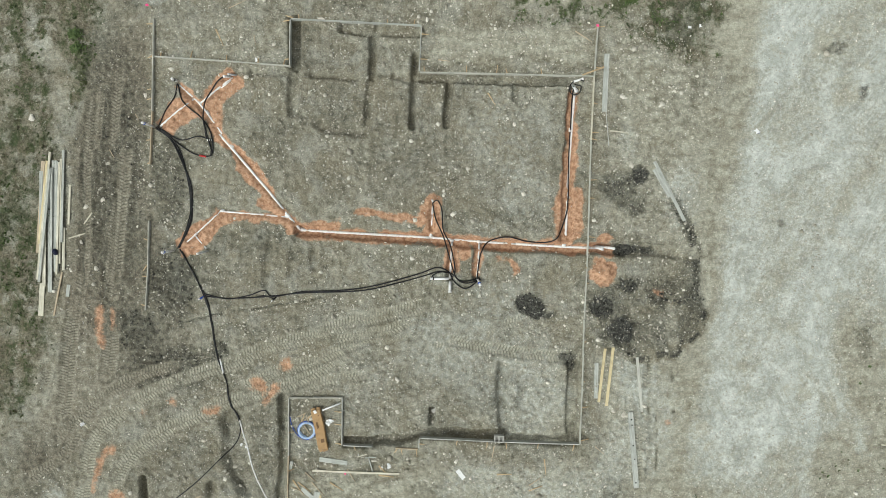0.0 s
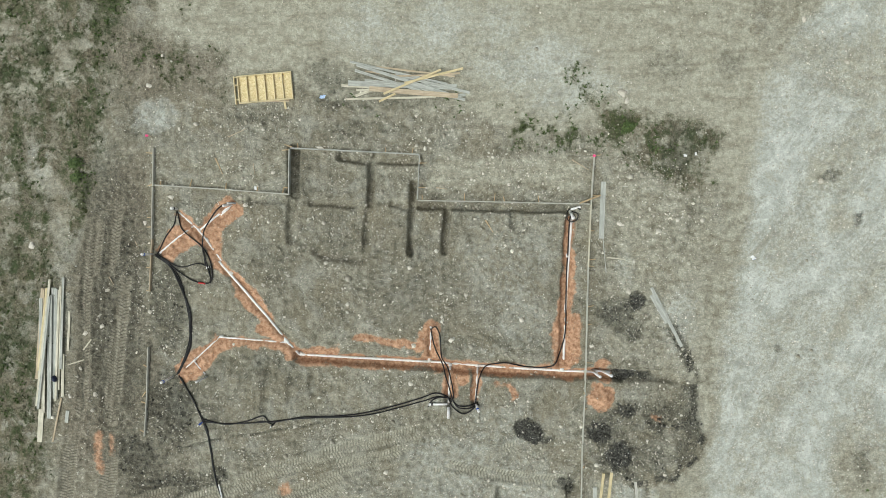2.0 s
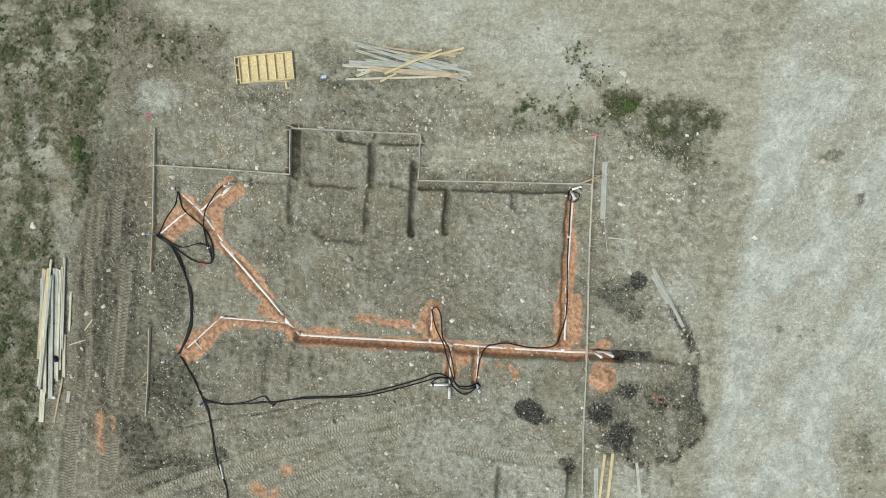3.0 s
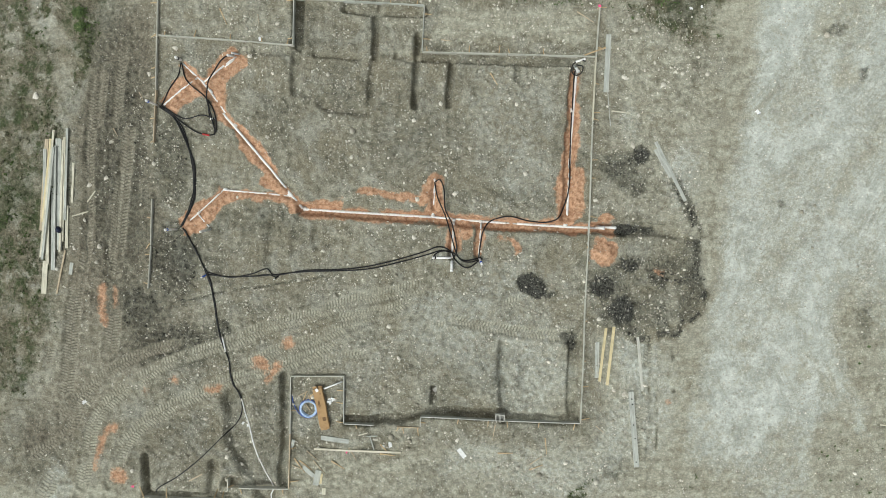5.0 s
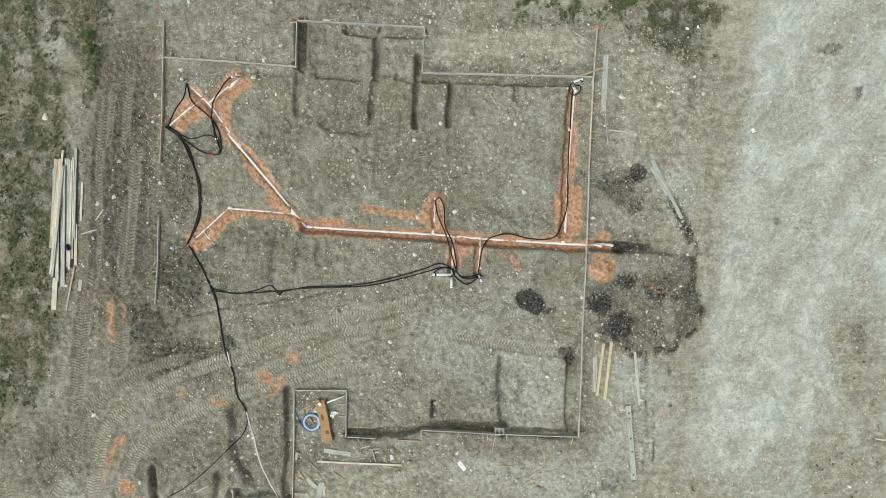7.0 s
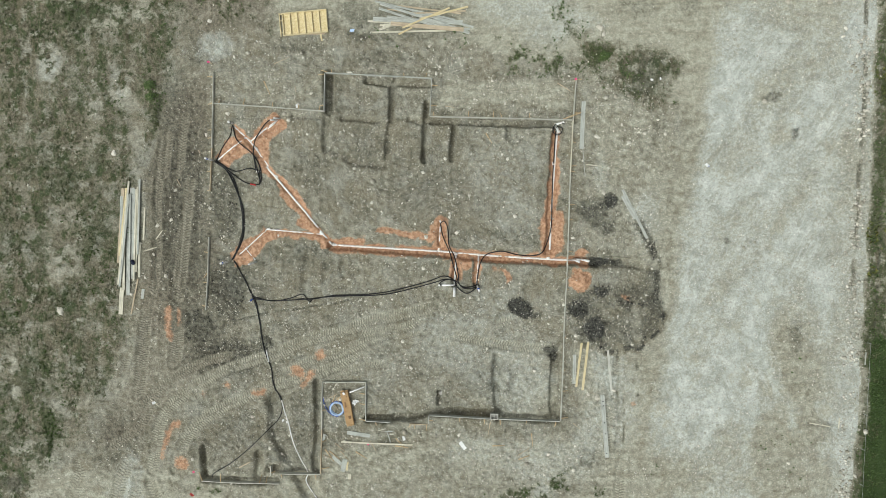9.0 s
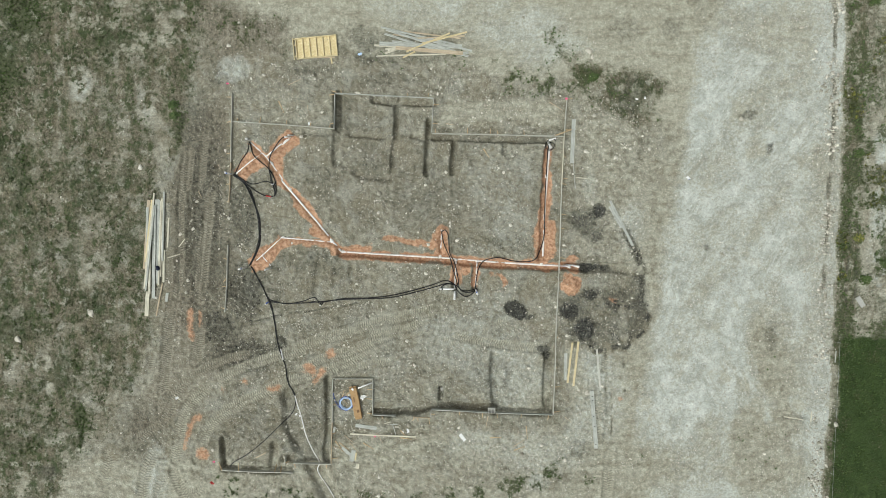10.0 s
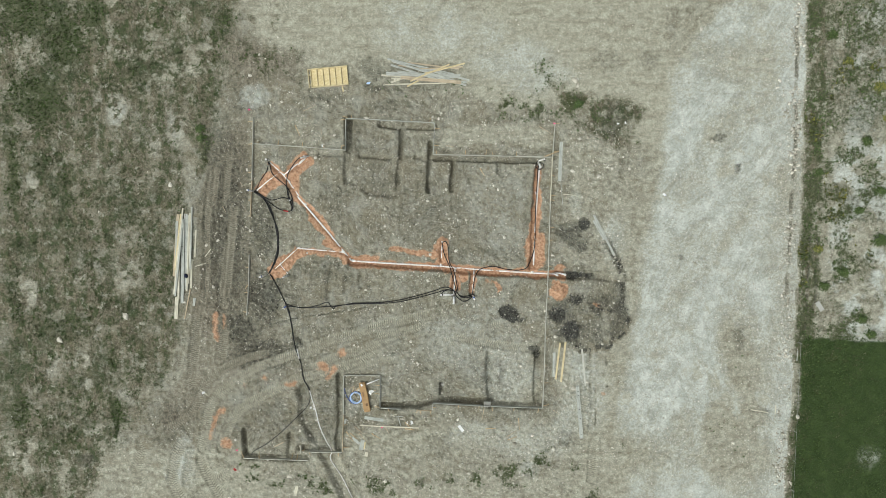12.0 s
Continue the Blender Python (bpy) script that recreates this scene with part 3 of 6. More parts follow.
# bald patches in the grass: centre, radii
BARE = [
    (-20.04, 9.79, 0.9, 1.2), (-16.59, 8.60, 1.1, 1.6), (-16.14, 13.13, 1.2, 1.2), (-25.73, 5.99, 0.6, 1.6), (-26.50, 11.40, 0.8, 0.8),
    (-19.67, -0.49, 1.4, 1.6), (-21.40, -9.96, 1.6, 1.2), (-26.59, -1.22, 0.8, 1.8), (-19.24, -7.12, 1.2, 0.6), (-22.39, -5.82, 0.6, 2.2),
    (-27.09, -12.35, 1.0, 1.0), (-18.12, 6.81, 0.5, 2.0), (-23.19, 7.43, 0.5, 1.2), (-24.87, -5.46, 0.7, 1.4), (-15.98, 5.77, 0.6, 1.5), (-14.01, 13.79, 1.4, 0.5),
]
# dirtier stretches of the haul road: centre, radii, strength
DIRTY = [
    (17.95, -10.41, 2.2, 3.2, 0.5), (14.54, -10.54, 1.2, 2.0, 0.35), (10.13, -10.93, 1.6, 2.0, 0.6), (16.80, 13.43, 3.0, 1.4, 0.5),
    (20.13, 3.02, 1.0, 6.0, 0.3), (17.99, -3.42, 1.4, 3.2, 0.45), (19.19, 11.36, 0.8, 3.0, 0.3),
]
# thin ruts and drag lines
RUTS = [
    ([(8.32, -4.49), (8.60, -6.87)], 0.05), ([(8.84, -4.47), (8.96, -7.10)], 0.07), ([(9.85, -4.49), (9.95, -6.82)], 0.07), ([(9.22, -7.09), (9.28, -9.48)], 0.05),
    ([(7.74, 0.38), (9.40, 0.26)], 0.03), ([(-14.95, 4.55), (-15.15, -2.05)], 0.05), ([(-13.98, 5.31), (-14.20, -2.49)], 0.06), ([(-11.47, -3.17), (-8.68, -2.60), (-3.52, -1.76)], 0.05),
    ([(20.83, 15.81), (20.96, 7.96), (20.67, -0.99)], 0.10), ([(21.99, 2.38), (21.91, -3.74)], 0.08), ([(22.51, 2.38), (22.37, -3.75)], 0.08),
]
# wheel and crawler tracks: line, half width, kind of tread, fading
TRACKS = [
    ([(-0.50, -2.33), (-2.17, -2.72), (-3.86, -3.12), (-5.78, -3.76), (-7.24, -4.15), (-8.93, -4.85), (-10.64, -5.39), (-12.35, -6.14), (-13.71, -7.08), (-14.58, -7.87), (-14.99, -8.81), (-15.16, -9.80), (-15.38, -11.05)], 0.30, 0.135),
    ([(-1.93, -3.35), (-3.86, -4.08), (-5.31, -4.72), (-6.76, -5.12), (-8.22, -5.81)], 0.26, 0.135),
    ([(-4.34, -4.57), (-5.79, -5.50), (-7.49, -6.10), (-8.95, -6.50), (-10.42, -7.15), (-11.89, -7.85), (-13.13, -8.80), (-13.83, -9.79), (-14.15, -11.03)], 0.30, 0.135),
]
TRACKS += [
    ([(5.27, -4.51), (3.59, -4.37), (1.91, -4.10), (0.47, -3.81)], 0.24, 0.14), ([(3.82, -2.83), (2.39, -3.32), (0.95, -3.96), (-0.49, -4.21)], 0.24, 0.14),
    ([(-2.89, -5.29), (-4.34, -5.49), (-5.80, -5.80)], 0.22, 0.14), ([(-0.97, -2.86), (-2.41, -3.49), (-4.34, -3.75)], 0.22, 0.14),
]
TRACKS_WEST = [
    ([(-14.11, 7.00), (-14.33, 5.39), (-14.44, 4.39)], 0.20, 0.15), ([(-13.33, 7.99), (-13.50, 6.34), (-13.68, 4.39)], 0.20, 0.15),
    ([(-14.43, 6.82), (-14.60, 5.18), (-14.83, 3.52), (-14.92, 1.62), (-15.01, -0.53), (-15.18, -1.74)], 0.22, 0.15), ([(-13.07, 5.18), (-13.25, 3.29), (-13.43, 1.63), (-13.66, -0.52), (-13.83, -1.97)], 0.26, 0.15), ([(-13.60, 2.34), (-13.83, 0.43), (-14.06, -1.25)], 0.16, 0.15),
]
TRACKS_WEST += [
    ([(-15.43, -1.98), (-15.71, -3.92), (-15.84, -5.38), (-16.08, -7.10)], 0.30, 0.13), ([(-16.45, -4.41), (-16.88, -5.88)], 0.20, 0.13), ([(-13.85, -2.94), (-14.02, -4.39), (-14.14, -5.37)], 0.34, 0.13),
    ([(-10.87, -4.86), (-12.58, -5.31), (-14.05, -6.10), (-15.29, -7.09), (-16.29, -8.08)], 0.24, 0.14), ([(-15.30, -7.34), (-16.07, -8.82), (-17.56, -9.82)], 0.26, 0.15),
]
TRACKS_FAR = [
    ([(-16.37, -10.17), (-17.05, -11.63), (-17.29, -13.09), (-16.81, -14.25)], 0.36, 0.16), ([(-15.60, -11.25), (-15.12, -12.70), (-14.20, -14.14)], 0.30, 0.16), ([(-13.53, -12.31), (-14.19, -12.90), (-14.91, -13.06)], 0.28, 0.16),
    ([(-19.25, -10.20), (-19.20, -11.29), (-19.66, -12.39)], 0.30, 0.16), ([(-16.11, -11.69), (-16.42, -13.08)], 0.28, 0.16), ([(8.53, -7.05), (8.42, -9.53)], 0.22, 0.15), ([(9.13, -10.24), (9.03, -12.75)], 0.26, 0.15), ([(9.56, -2.47), (9.79, -3.86)], 0.22, 0.14), ([(8.90, -3.87), (8.78, -5.63)], 0.18, 0.14),
]
# broad areas: the brown driven strip, the gravel patch at its head, pale mud, weedy corner
STRIP = [(-12.57, 9.92), (-11.95, 9.51), (-11.97, 5.44), (-11.91, 1.96), (-11.53, -1.19), (-10.21, -3.66), (-11.30, -5.80), (-13.81, -7.26), (-15.63, -9.26), (-17.45, -10.18), (-18.81, -9.83), (-17.40, -7.65), (-16.28, -5.49), (-15.80, -2.64), (-15.40, 0.19), (-15.18, 4.40), (-14.93, 6.82), (-13.85, 8.89)]
SCRUB = [(-14.02, 15.36), (-12.09, 14.95), (-10.02, 14.33), (-8.65, 13.45), (-8.39, 11.28), (-10.05, 11.62), (-12.13, 11.90), (-13.18, 11.63), (-14.20, 12.99)]
GRAVEL = [(-12.69, 11.36), (-12.13, 11.69), (-11.23, 11.63), (-10.68, 11.01), (-10.90, 10.47), (-11.74, 10.06), (-12.85, 10.13)]
MUD = [(-17.83, -11.27), (-16.38, -10.75), (-14.44, -10.94), (-13.16, -11.65), (-11.66, -12.22), (-11.40, -14.25), (-17.53, -14.34), (-17.64, -12.58)]
CORNER = [(6.47, 11.68), (7.89, 11.11), (9.53, 11.11), (10.94, 10.87), (12.12, 10.31), (11.94, 9.56), (11.48, 8.67), (10.93, 7.83), (10.13, 7.50), (9.28, 8.20), (8.38, 8.67), (7.57, 9.57), (7.00, 10.41)]
DIRT_EAST = [(16.29, -4.77), (16.92, -3.71), (17.61, -3.13), (18.78, -3.94), (19.65, -7.07), (19.84, -11.95), (15.52, -12.00), (15.94, -10.02), (15.41, -8.56), (16.56, -7.09)]
DIRT_SOUTH = [(8.86, -9.59), (10.15, -9.04), (11.65, -9.33), (12.59, -10.54), (13.35, -12.02), (8.28, -12.06), (8.50, -10.83)]
DIRT_MIDDLE = [(12.78, -8.58), (14.20, -7.84), (15.17, -8.32), (14.97, -9.79), (13.78, -10.04)]
CLEAN = [(-4.08, 16.63), (-0.33, 16.62), (5.29, 14.75), (7.40, 13.12), (6.71, 12.19), (5.30, 12.42), (2.95, 13.13), (-0.34, 13.60), (-3.63, 14.07)]


def plan(x, y):
    """Height of the ground and what covers it, for arrays of places."""
    n_big, n_mid = fbm(x, y, 6.0, 4, 11), fbm(x, y, 1.3, 4, 23)
    wx = x + 0.22 * (fbm(x, y, 0.8, 4, 31) - 0.5)
    wy = y + 0.22 * (fbm(x, y, 0.8, 4, 47) - 0.5)
    bx = x + 2.4 * (fbm(x, y, 3.5, 5, 53) - 0.5)
    by = y + 2.4 * (fbm(x, y, 3.5, 5, 59) - 0.5)
    fine, clod = fbm(x, y, 0.42, 3, 61), fbm(x, y, 0.17, 2, 67)
    z = 0.10 * (n_big - 0.5) + 0.05 * (n_mid - 0.5) + 0.030 * (fine - 0.5)
    rough = np.full(x.shape, 0.018)

    # covers
    field = across(by, (-12.29, 18.63), (-12.79, 14.81), (-14.32, 11.71), (-14.87, 8.94), (-15.29, 3.97), (-16.17, -2.45), (-17.04, -5.97), (-19.12, -8.99), (-20.56, -10.91), (-22.20, -14.36))
    grass = smooth(0.9, -0.7, bx - field) * (0.68 + 0.8 * (fbm(x, y, 2.2, 6, 71, 0.6) - 0.38) + 0.07 * np.sin(x * 4.2 + 2 * n_mid))
    topline = over(bx, (-12.92, 12.26), (-10.54, 11.87), (-8.42, 11.08), (-1.75, 11.18), (2.98, 10.55), (7.46, 10.20), (11.21, 7.91))
    top = smooth(-0.5, 0.5, by - topline)
    road = across(by, (17.60, 18.61), (13.60, 12.37), (13.20, 7.64), (12.70, 4.50), (12.00, 1.00), (11.50, -2.90), (10.80, -5.70), (10.86, -9.88), (11.57, -14.65))
    edge = across(y, (21.23, 17.50), (21.38, 13.22), (21.26, 9.89), (21.22, 3.12), (21.24, -0.31), (21.10, -3.78), (21.05, -7.28), (20.92, -14.50)) + 0.5 * (fbm(x, y, 1.2, 4, 73) - 0.5)
    verge = smooth(-0.15, 0.25, x - edge)
    pale = smooth(-0.8, 0.9, bx - road) * (0.55 + 1.1 * (fbm(x * 1.1 - 0.55 * y, y * 0.35 + 0.2 * x, 1.6, 6, 79, 0.6) - 0.36))
    tan = np.clip(0.95 * top * (1.0 - 0.75 * smooth(0.52, 0.75, fbm(x, y, 3.0, 4, 83))), 0, 1)
    tan = np.maximum(tan, 0.62 * smooth(-3.6, -0.6, bx - road))
    for (ax, ay), (cx, cy), amount, soft in DRY:
        mx = smooth(-soft, soft, bx - min(ax, cx)) * smooth(soft, -soft, bx - max(ax, cx))
        my = smooth(-soft, soft, by - min(ay, cy)) * smooth(soft, -soft, by - max(ay, cy))
        tan = np.maximum(tan, amount * mx * my * (0.7 + 0.6 * n_mid))
    tan = np.maximum(tan, 0.32 * smooth(0.48, 0.66, fbm(x, y, 3.2, 4, 89)))
    low = smooth(0.6, -0.6, by - over(bx, (-20.95, -10.39), (-13.22, -12.58), (-6.91, -12.58), (3.56, -12.48), (10.51, -11.10)))
    tan = np.maximum(tan, 0.7 * low)
    # weedy belts
    n_w = fbm(x, y, 0.9, 5, 97, 0.6)
    belt, _, _ = along(bx, by, [(-5.12, 11.16), (-1.75, 11.25), (1.82, 11.13), (4.38, 10.32), (7.22, 10.09), (10.05, 10.32), (11.21, 8.60)], 6)
    weed = (0.38 + 0.47 * smooth(1.0, 4.0, x)) * smooth(1.3, 0.1, belt) * smooth(0.46, 0.64, n_w)
    belt, _, _ = along(bx, by, [(6.05, 12.06), (6.75, 11.13), (7.92, 9.74), (9.82, 10.89), (10.75, 9.52)], 6)
    weed = np.maximum(weed, 0.60 * smooth(1.9, 0.2, belt) * smooth(0.40, 0.66, n_w))
    belt, _, _ = along(bx, by, [(-12.33, 13.20), (-10.91, 12.94), (-10.08, 13.52)], 6)
    weed = np.maximum(weed, 0.66 * smooth(1.2, 0.2, belt) * smooth(0.36, 0.62, n_w))
    belt, _, _ = along(bx, by, [(-13.17, -12.79), (-10.01, -13.20), (-5.78, -13.12), (-1.54, -13.00), (2.71, -12.85), (6.98, -11.23), (9.04, -14.02)], 6)
    weed = np.maximum(weed, 0.85 * smooth(1.3, 0.1, belt) * smooth(0.45, 0.62, n_w))
    grass = np.maximum(grass, top * smooth(1.0, -5.0, bx - (-8.57, 14.35)[0]) * smooth(0.42, 0.6, fbm(x, y, 2.0, 5, 101)) * 0.8)
    for cx, cy, rx, ry in ((-21.72, 15.84, 1.2, 1.5), (-26.04, 16.07, 2.6, 2.2), (-25.60, 11.04, 2.2, 2.0), (-23.73, 14.26, 2.0, 2.4), (-13.31, 15.86, 1.2, 0.7), (-27.15, 6.72, 0.8, 3.5), (-26.69, -8.94, 1.0, 1.6), (-20.31, -8.21, 0.7, 1.6), (-15.20, 7.54, 0.4, 1.3)):
        weed = np.maximum(weed, 0.85 * smooth(1.25, 0.3, blob(bx, by, cx, cy, rx, ry)))
    strip = smooth(-0.2, 0.4, x - edge) * smooth(1.75, 1.1, x - edge)
    weed = np.maximum(weed, 0.80 * strip * smooth(0.40, 0.60, fbm(x * 1.8, y * 0.7, 0.9, 5, 313, 0.6)))
    grass = np.maximum(grass, 0.75 * strip)
    weed = np.maximum(weed, 0.74 * verge * smooth(0.47, 0.62, fbm(x, y, 1.2, 6, 103, 0.65)))
    grass = np.maximum(grass, 0.5 * verge * smooth(0.42, 0.58, fbm(x, y, 1.2, 6, 107, 0.65)))
    pale = np.where(verge > 0.5, 0.76 * smooth(0.40, 0.58, fbm(x, y, 1.3, 6, 109, 0.65)) * smooth(1.4, 2.4, x - edge), pale)
    tan = np.maximum(tan, 0.35 * verge)
    north = verge * smooth(5.0, 10.5, y)
    weed = np.maximum(weed, 0.58 * north * smooth(0.42, 0.60, fbm(x, y, 1.4, 6, 181, 0.6)))
    grass = np.maximum(grass, 0.56 * north)
    pale = pale * (1 - 0.25 * north)
    rows = 0.5 + 0.5 * np.sin(x * 5.3 + 1.2 * fbm(x, y, 5.0, 2, 281))
    clump = smooth(0.50, 0.66, fbm(x, y, 0.55, 4, 283, 0.6) + 0.11 * (rows - 0.5)) * smooth(0.40, 0.62, fbm(x, y, 2.6, 4, 293))
    weed = np.maximum(weed, 0.62 * clump * np.clip(1.4 * grass, 0, 1))
    scuff = smooth(0.53, 0.66, fbm(x, y, 0.9, 5, 307, 0.62) - 0.10 * (rows - 0.5))
    grass, tan = grass * (1 - 0.42 * scuff), np.maximum(tan, 0.25 * scuff * np.clip(grass, 0, 1))
    lawn_top = -3.92
    lawn = smooth(0.1, 0.5, x - edge - 0.25) * smooth(0.35, -0.2, y - lawn_top + 0.5 * (fbm(x, y, 1.0, 4, 113) - 0.5))
    lawn = lawn * (1 - 0.5 * smooth(1.3, 0.2, blob(bx, by, 25.82, -11.45, 0.8, 1.2)))
    # damp also carries the shade painted under the board pile
    damp = np.zeros(x.shape)
    vx, vy = 0.7 * (fbm(x, y, 0.7, 5, 163, 0.6) - 0.5), 0.7 * (fbm(x, y, 0.7, 5, 167, 0.6) - 0.5)
    for cx, cy, rx, ry, amount in DAMP + DAMP_WEST + DAMP_AND_SHADE:
        damp = np.maximum(damp, amount * smooth(1.32, 0.42, blob(bx * 0.2 + wx * 0.8 + vx, by * 0.2 + wy * 0.8 + vy, cx, cy, rx, ry)))
    for cx, cy, rx, ry, amount in PALE_SPOTS:
        pale = np.maximum(pale, amount * 1.25 * smooth(1.3, 0.3, blob(bx, by, cx, cy, rx, ry)))
    bare = np.zeros(x.shape)
    for cx, cy, rx, ry in BARE:
        bare = np.maximum(bare, smooth(1.3, 0.3, blob(bx, by, cx, cy, rx, ry)) * smooth(0.36, 0.56, fbm(x, y, 0.7, 5, 191, 0.65)))
    grass, tan = grass * (1 - 0.85 * bare), np.maximum(tan, 0.62 * bare)
    pale = np.maximum(pale, 0.22 * bare)
    pad = smooth(0.5, -0.5, bx - road + 1.5) * (1 - np.clip(grass * 1.5, 0, 1)) * (1 - top)
    stony = 0.08 + 0.10 * smooth(2, -2, bx - road) + 0.82 * pad * smooth(0.26, 0.54, 0.5 * fbm(x, y, 1.8, 4, 127) + 0.5 * fbm(x, y, 0.6, 3, 129))
    kerb = smooth(1.3, 0.3, np.abs(x - edge + 0.5))
    stony = np.clip(np.maximum(stony, kerb), 0, 1) * (1 - 0.85 * lawn) * (1 - 0.6 * np.clip(grass, 0, 1))
    for cx, cy, rx, ry, amount in DIRTY:
        m = amount * smooth(1.3, 0.3, blob(bx, by, cx, cy, rx, ry))
        pale, stony = pale * (1 - m), np.maximum(stony, 1.2 * m)
    d, _, _ = along(wx + 0.4 * vx, wy + 0.4 * vy, RUBBLE)
    m = smooth(0.42, 0.12, d) * smooth(0.30, 0.5, fbm(x, y, 0.5, 4, 197))
    damp, stony = np.maximum(damp, 0.62 * m), np.maximum(stony, m)
    stony = stony * (1 - 0.6 * smooth(-11.6, -12.8, bx))
    rough = rough + 0.060 * pad + 0.08 * np.clip(damp, 0, 1) + 0.03 * np.clip(grass, 0, 1)

    damp = np.maximum(damp, 0.30 * pad * smooth(0.54, 0.70, fbm(x, y, 1.5, 5, 331, 0.62)))
    # dumped fill, gravel, driven strip and dried mud
    ex, ey = wx + 0.5 * vx, wy + 0.5 * vy
    fill = smooth(-0.12, 0.22, area(ex, ey, FILL)) * (0.36 + 0.7 * (fbm(x, y, 0.9, 5, 229, 0.6) - 0.42))
    rim, _, _ = along(ex, ey, FILL_RIM)
    fill = np.maximum(fill, 0.8 * smooth(0.30, 0.02, rim) * smooth(0.36, 0.56, fbm(x, y, 0.45, 4, 233)))
    damp = np.maximum(damp, fill)
    pale = pale * (1 - smooth(0.0, 0.25, fill))
    tan = tan * (1 - smooth(0.0, 0.25, fill))
    stony = np.maximum(stony, 0.9 * smooth(0.1, 0.4, fill))
    z = z + 0.14 * smooth(-0.1, 0.5, area(ex, ey, FILL)) * (0.4 + fbm(x, y, 0.5, 3, 239))
    brown = smooth(-0.5, 0.6, area(bx * 0.5 + ex * 0.5, by * 0.5 + ey * 0.5, STRIP)) * (0.55 + 0.9 * (fbm(x, y, 1.6, 5, 241, 0.6) - 0.3))
    grass = grass * (1 - smooth(0.05, 0.4, brown))
    chips = smooth(-0.15, 0.2, area(ex, ey, GRAVEL))
    stony, grass, pale = np.maximum(stony, chips), grass * (1 - chips), np.maximum(pale, 0.5 * chips)
    scrub = smooth(-0.7, 0.7, area(bx, by, SCRUB)) * (1 - chips)
    brown, tan = np.maximum(brown, 0.75 * scrub), tan * (1 - 0.7 * scrub)
    grass = np.maximum(grass, 0.6 * scrub * smooth(0.48, 0.62, n_w))
    mud = smooth(-0.5, 0.4, area(ex, ey, MUD)) * smooth(0.25, 0.5, fbm(x, y, 1.1, 4, 251))
    tan, grass, stony = np.maximum(tan, mud), grass * (1 - mud), stony * (1 - 0.8 * mud)
    corner = smooth(-0.6, 0.7, area(bx * 0.4 + ex * 0.6, by * 0.4 + ey * 0.6, CORNER)) * (0.45 + 0.55 * smooth(0.34, 0.55, fbm(x, y, 1.0, 5, 257, 0.62)))
    grass, weed = np.maximum(grass, 0.90 * corner), np.maximum(weed, 0.40 * corner * smooth(0.48, 0.64, n_w))
    tan, pale = tan * (1 - 0.5 * corner), pale * (1 - 0.8 * corner)
    tan = np.maximum(tan, 0.9 * smooth(-0.8, 0.6, area(ex, ey, CLEAN)))
    pale = np.maximum(pale, 0.5 * smooth(-1.2, 0.8, area(ex, ey, CLEAN)) * fbm(x, y, 1.5, 4, 263) * 1.4)

    for pts, amount in ((DIRT_EAST, 0.8), (DIRT_SOUTH, 0.75), (DIRT_MIDDLE, 0.5)):
        m = amount * smooth(-0.8, 0.9, area(bx, by, pts)) * smooth(0.32, 0.56, fbm(x * 1.6 + 0.6 * y, y * 0.7, 1.8, 5, 311, 0.6))
        pale, tan, stony = pale * (1 - m), np.maximum(tan, 0.8 * m), np.maximum(stony, 0.5 * m)
        weed = np.maximum(weed, 0.34 * m * smooth(0.5, 0.66, n_w))

    # tracks
    tread = np.zeros(x.shape + (4,))
    for pts, half, pitch, dusty in [(*t, 1.0) for t in TRACKS] + [(*t, 0.30) for t in TRACKS_WEST] + [(*t, 0.85) for t in TRACKS_FAR]:
        line = round_line(pts)
        d, s, side = along(wx * 0.2 + x * 0.8, wy * 0.2 + y * 0.8, line, 1.0)
        m = smooth(half + 0.06, half - 0.06, d) * smooth(0.20, 0.46, fbm(x, y, 1.1, 4, 131)) * smooth(0, 0.8, s + 0.01)
        z = z - 0.035 * m + 0.03 * smooth(0.16, 0.0, np.abs(d - half - 0.08)) * smooth(0.25, 0.45, n_mid)
        stony = stony * (1 - 0.72 * m)
        rough = rough * (1 - 0.65 * m)
        damp = damp * (1 - 0.8 * m)
        on = m > tread[..., 2]
        tread[on] = np.stack([s / (0.95 * pitch), side * d / half, m, np.full(x.shape, dusty)], axis=-1)[on]
        wide = 0.38 * dusty * smooth(half + 0.6, half - 0.1, d + 0.6 * (n_mid - 0.5)) * (0.5 + fbm(x, y, 0.8, 4, 277))
        tan = np.maximum(tan, wide)
    for pts, half in RUTS:
        d, s, side = along(wx, wy, pts)
        m = smooth(half + 0.04, half - 0.02, d) * smooth(0.25, 0.5, fbm(x, y, 0.9, 3, 179))
        z = z - 0.035 * m
        # the damp mask only lends the ruts a darker tone
        damp, pale = np.maximum(damp, 0.50 * m), pale * (1 - 0.7 * m)
    # scraper marks on the haul road
    rut = np.sin((x - 0.5 * y + 2.2 * fbm(x, y, 6, 3, 137)) * 11.0 + 3 * fbm(x, y, 2, 3, 141))
    mark = smooth(0.50, 0.66, fbm(x, y, 3.4, 4, 139)) * np.clip(pale, 0, 1)
    z = z + 0.012 * mark * rut
    pale = pale + 0.10 * mark * rut
    stony = np.maximum(stony, 0.55 * smooth(0.5, 0.68, fbm(x, y, 2.6, 4, 143)) * smooth(0, 2, bx - road) * (1 - verge))
    z = z + rough * (clod - 0.5) * 1.25

    # trenches
    dig = np.zeros(x.shape)
    for pts, wide, deep, soft in FOOTINGS:
        d, s, _ = along(wx, wy, pts)
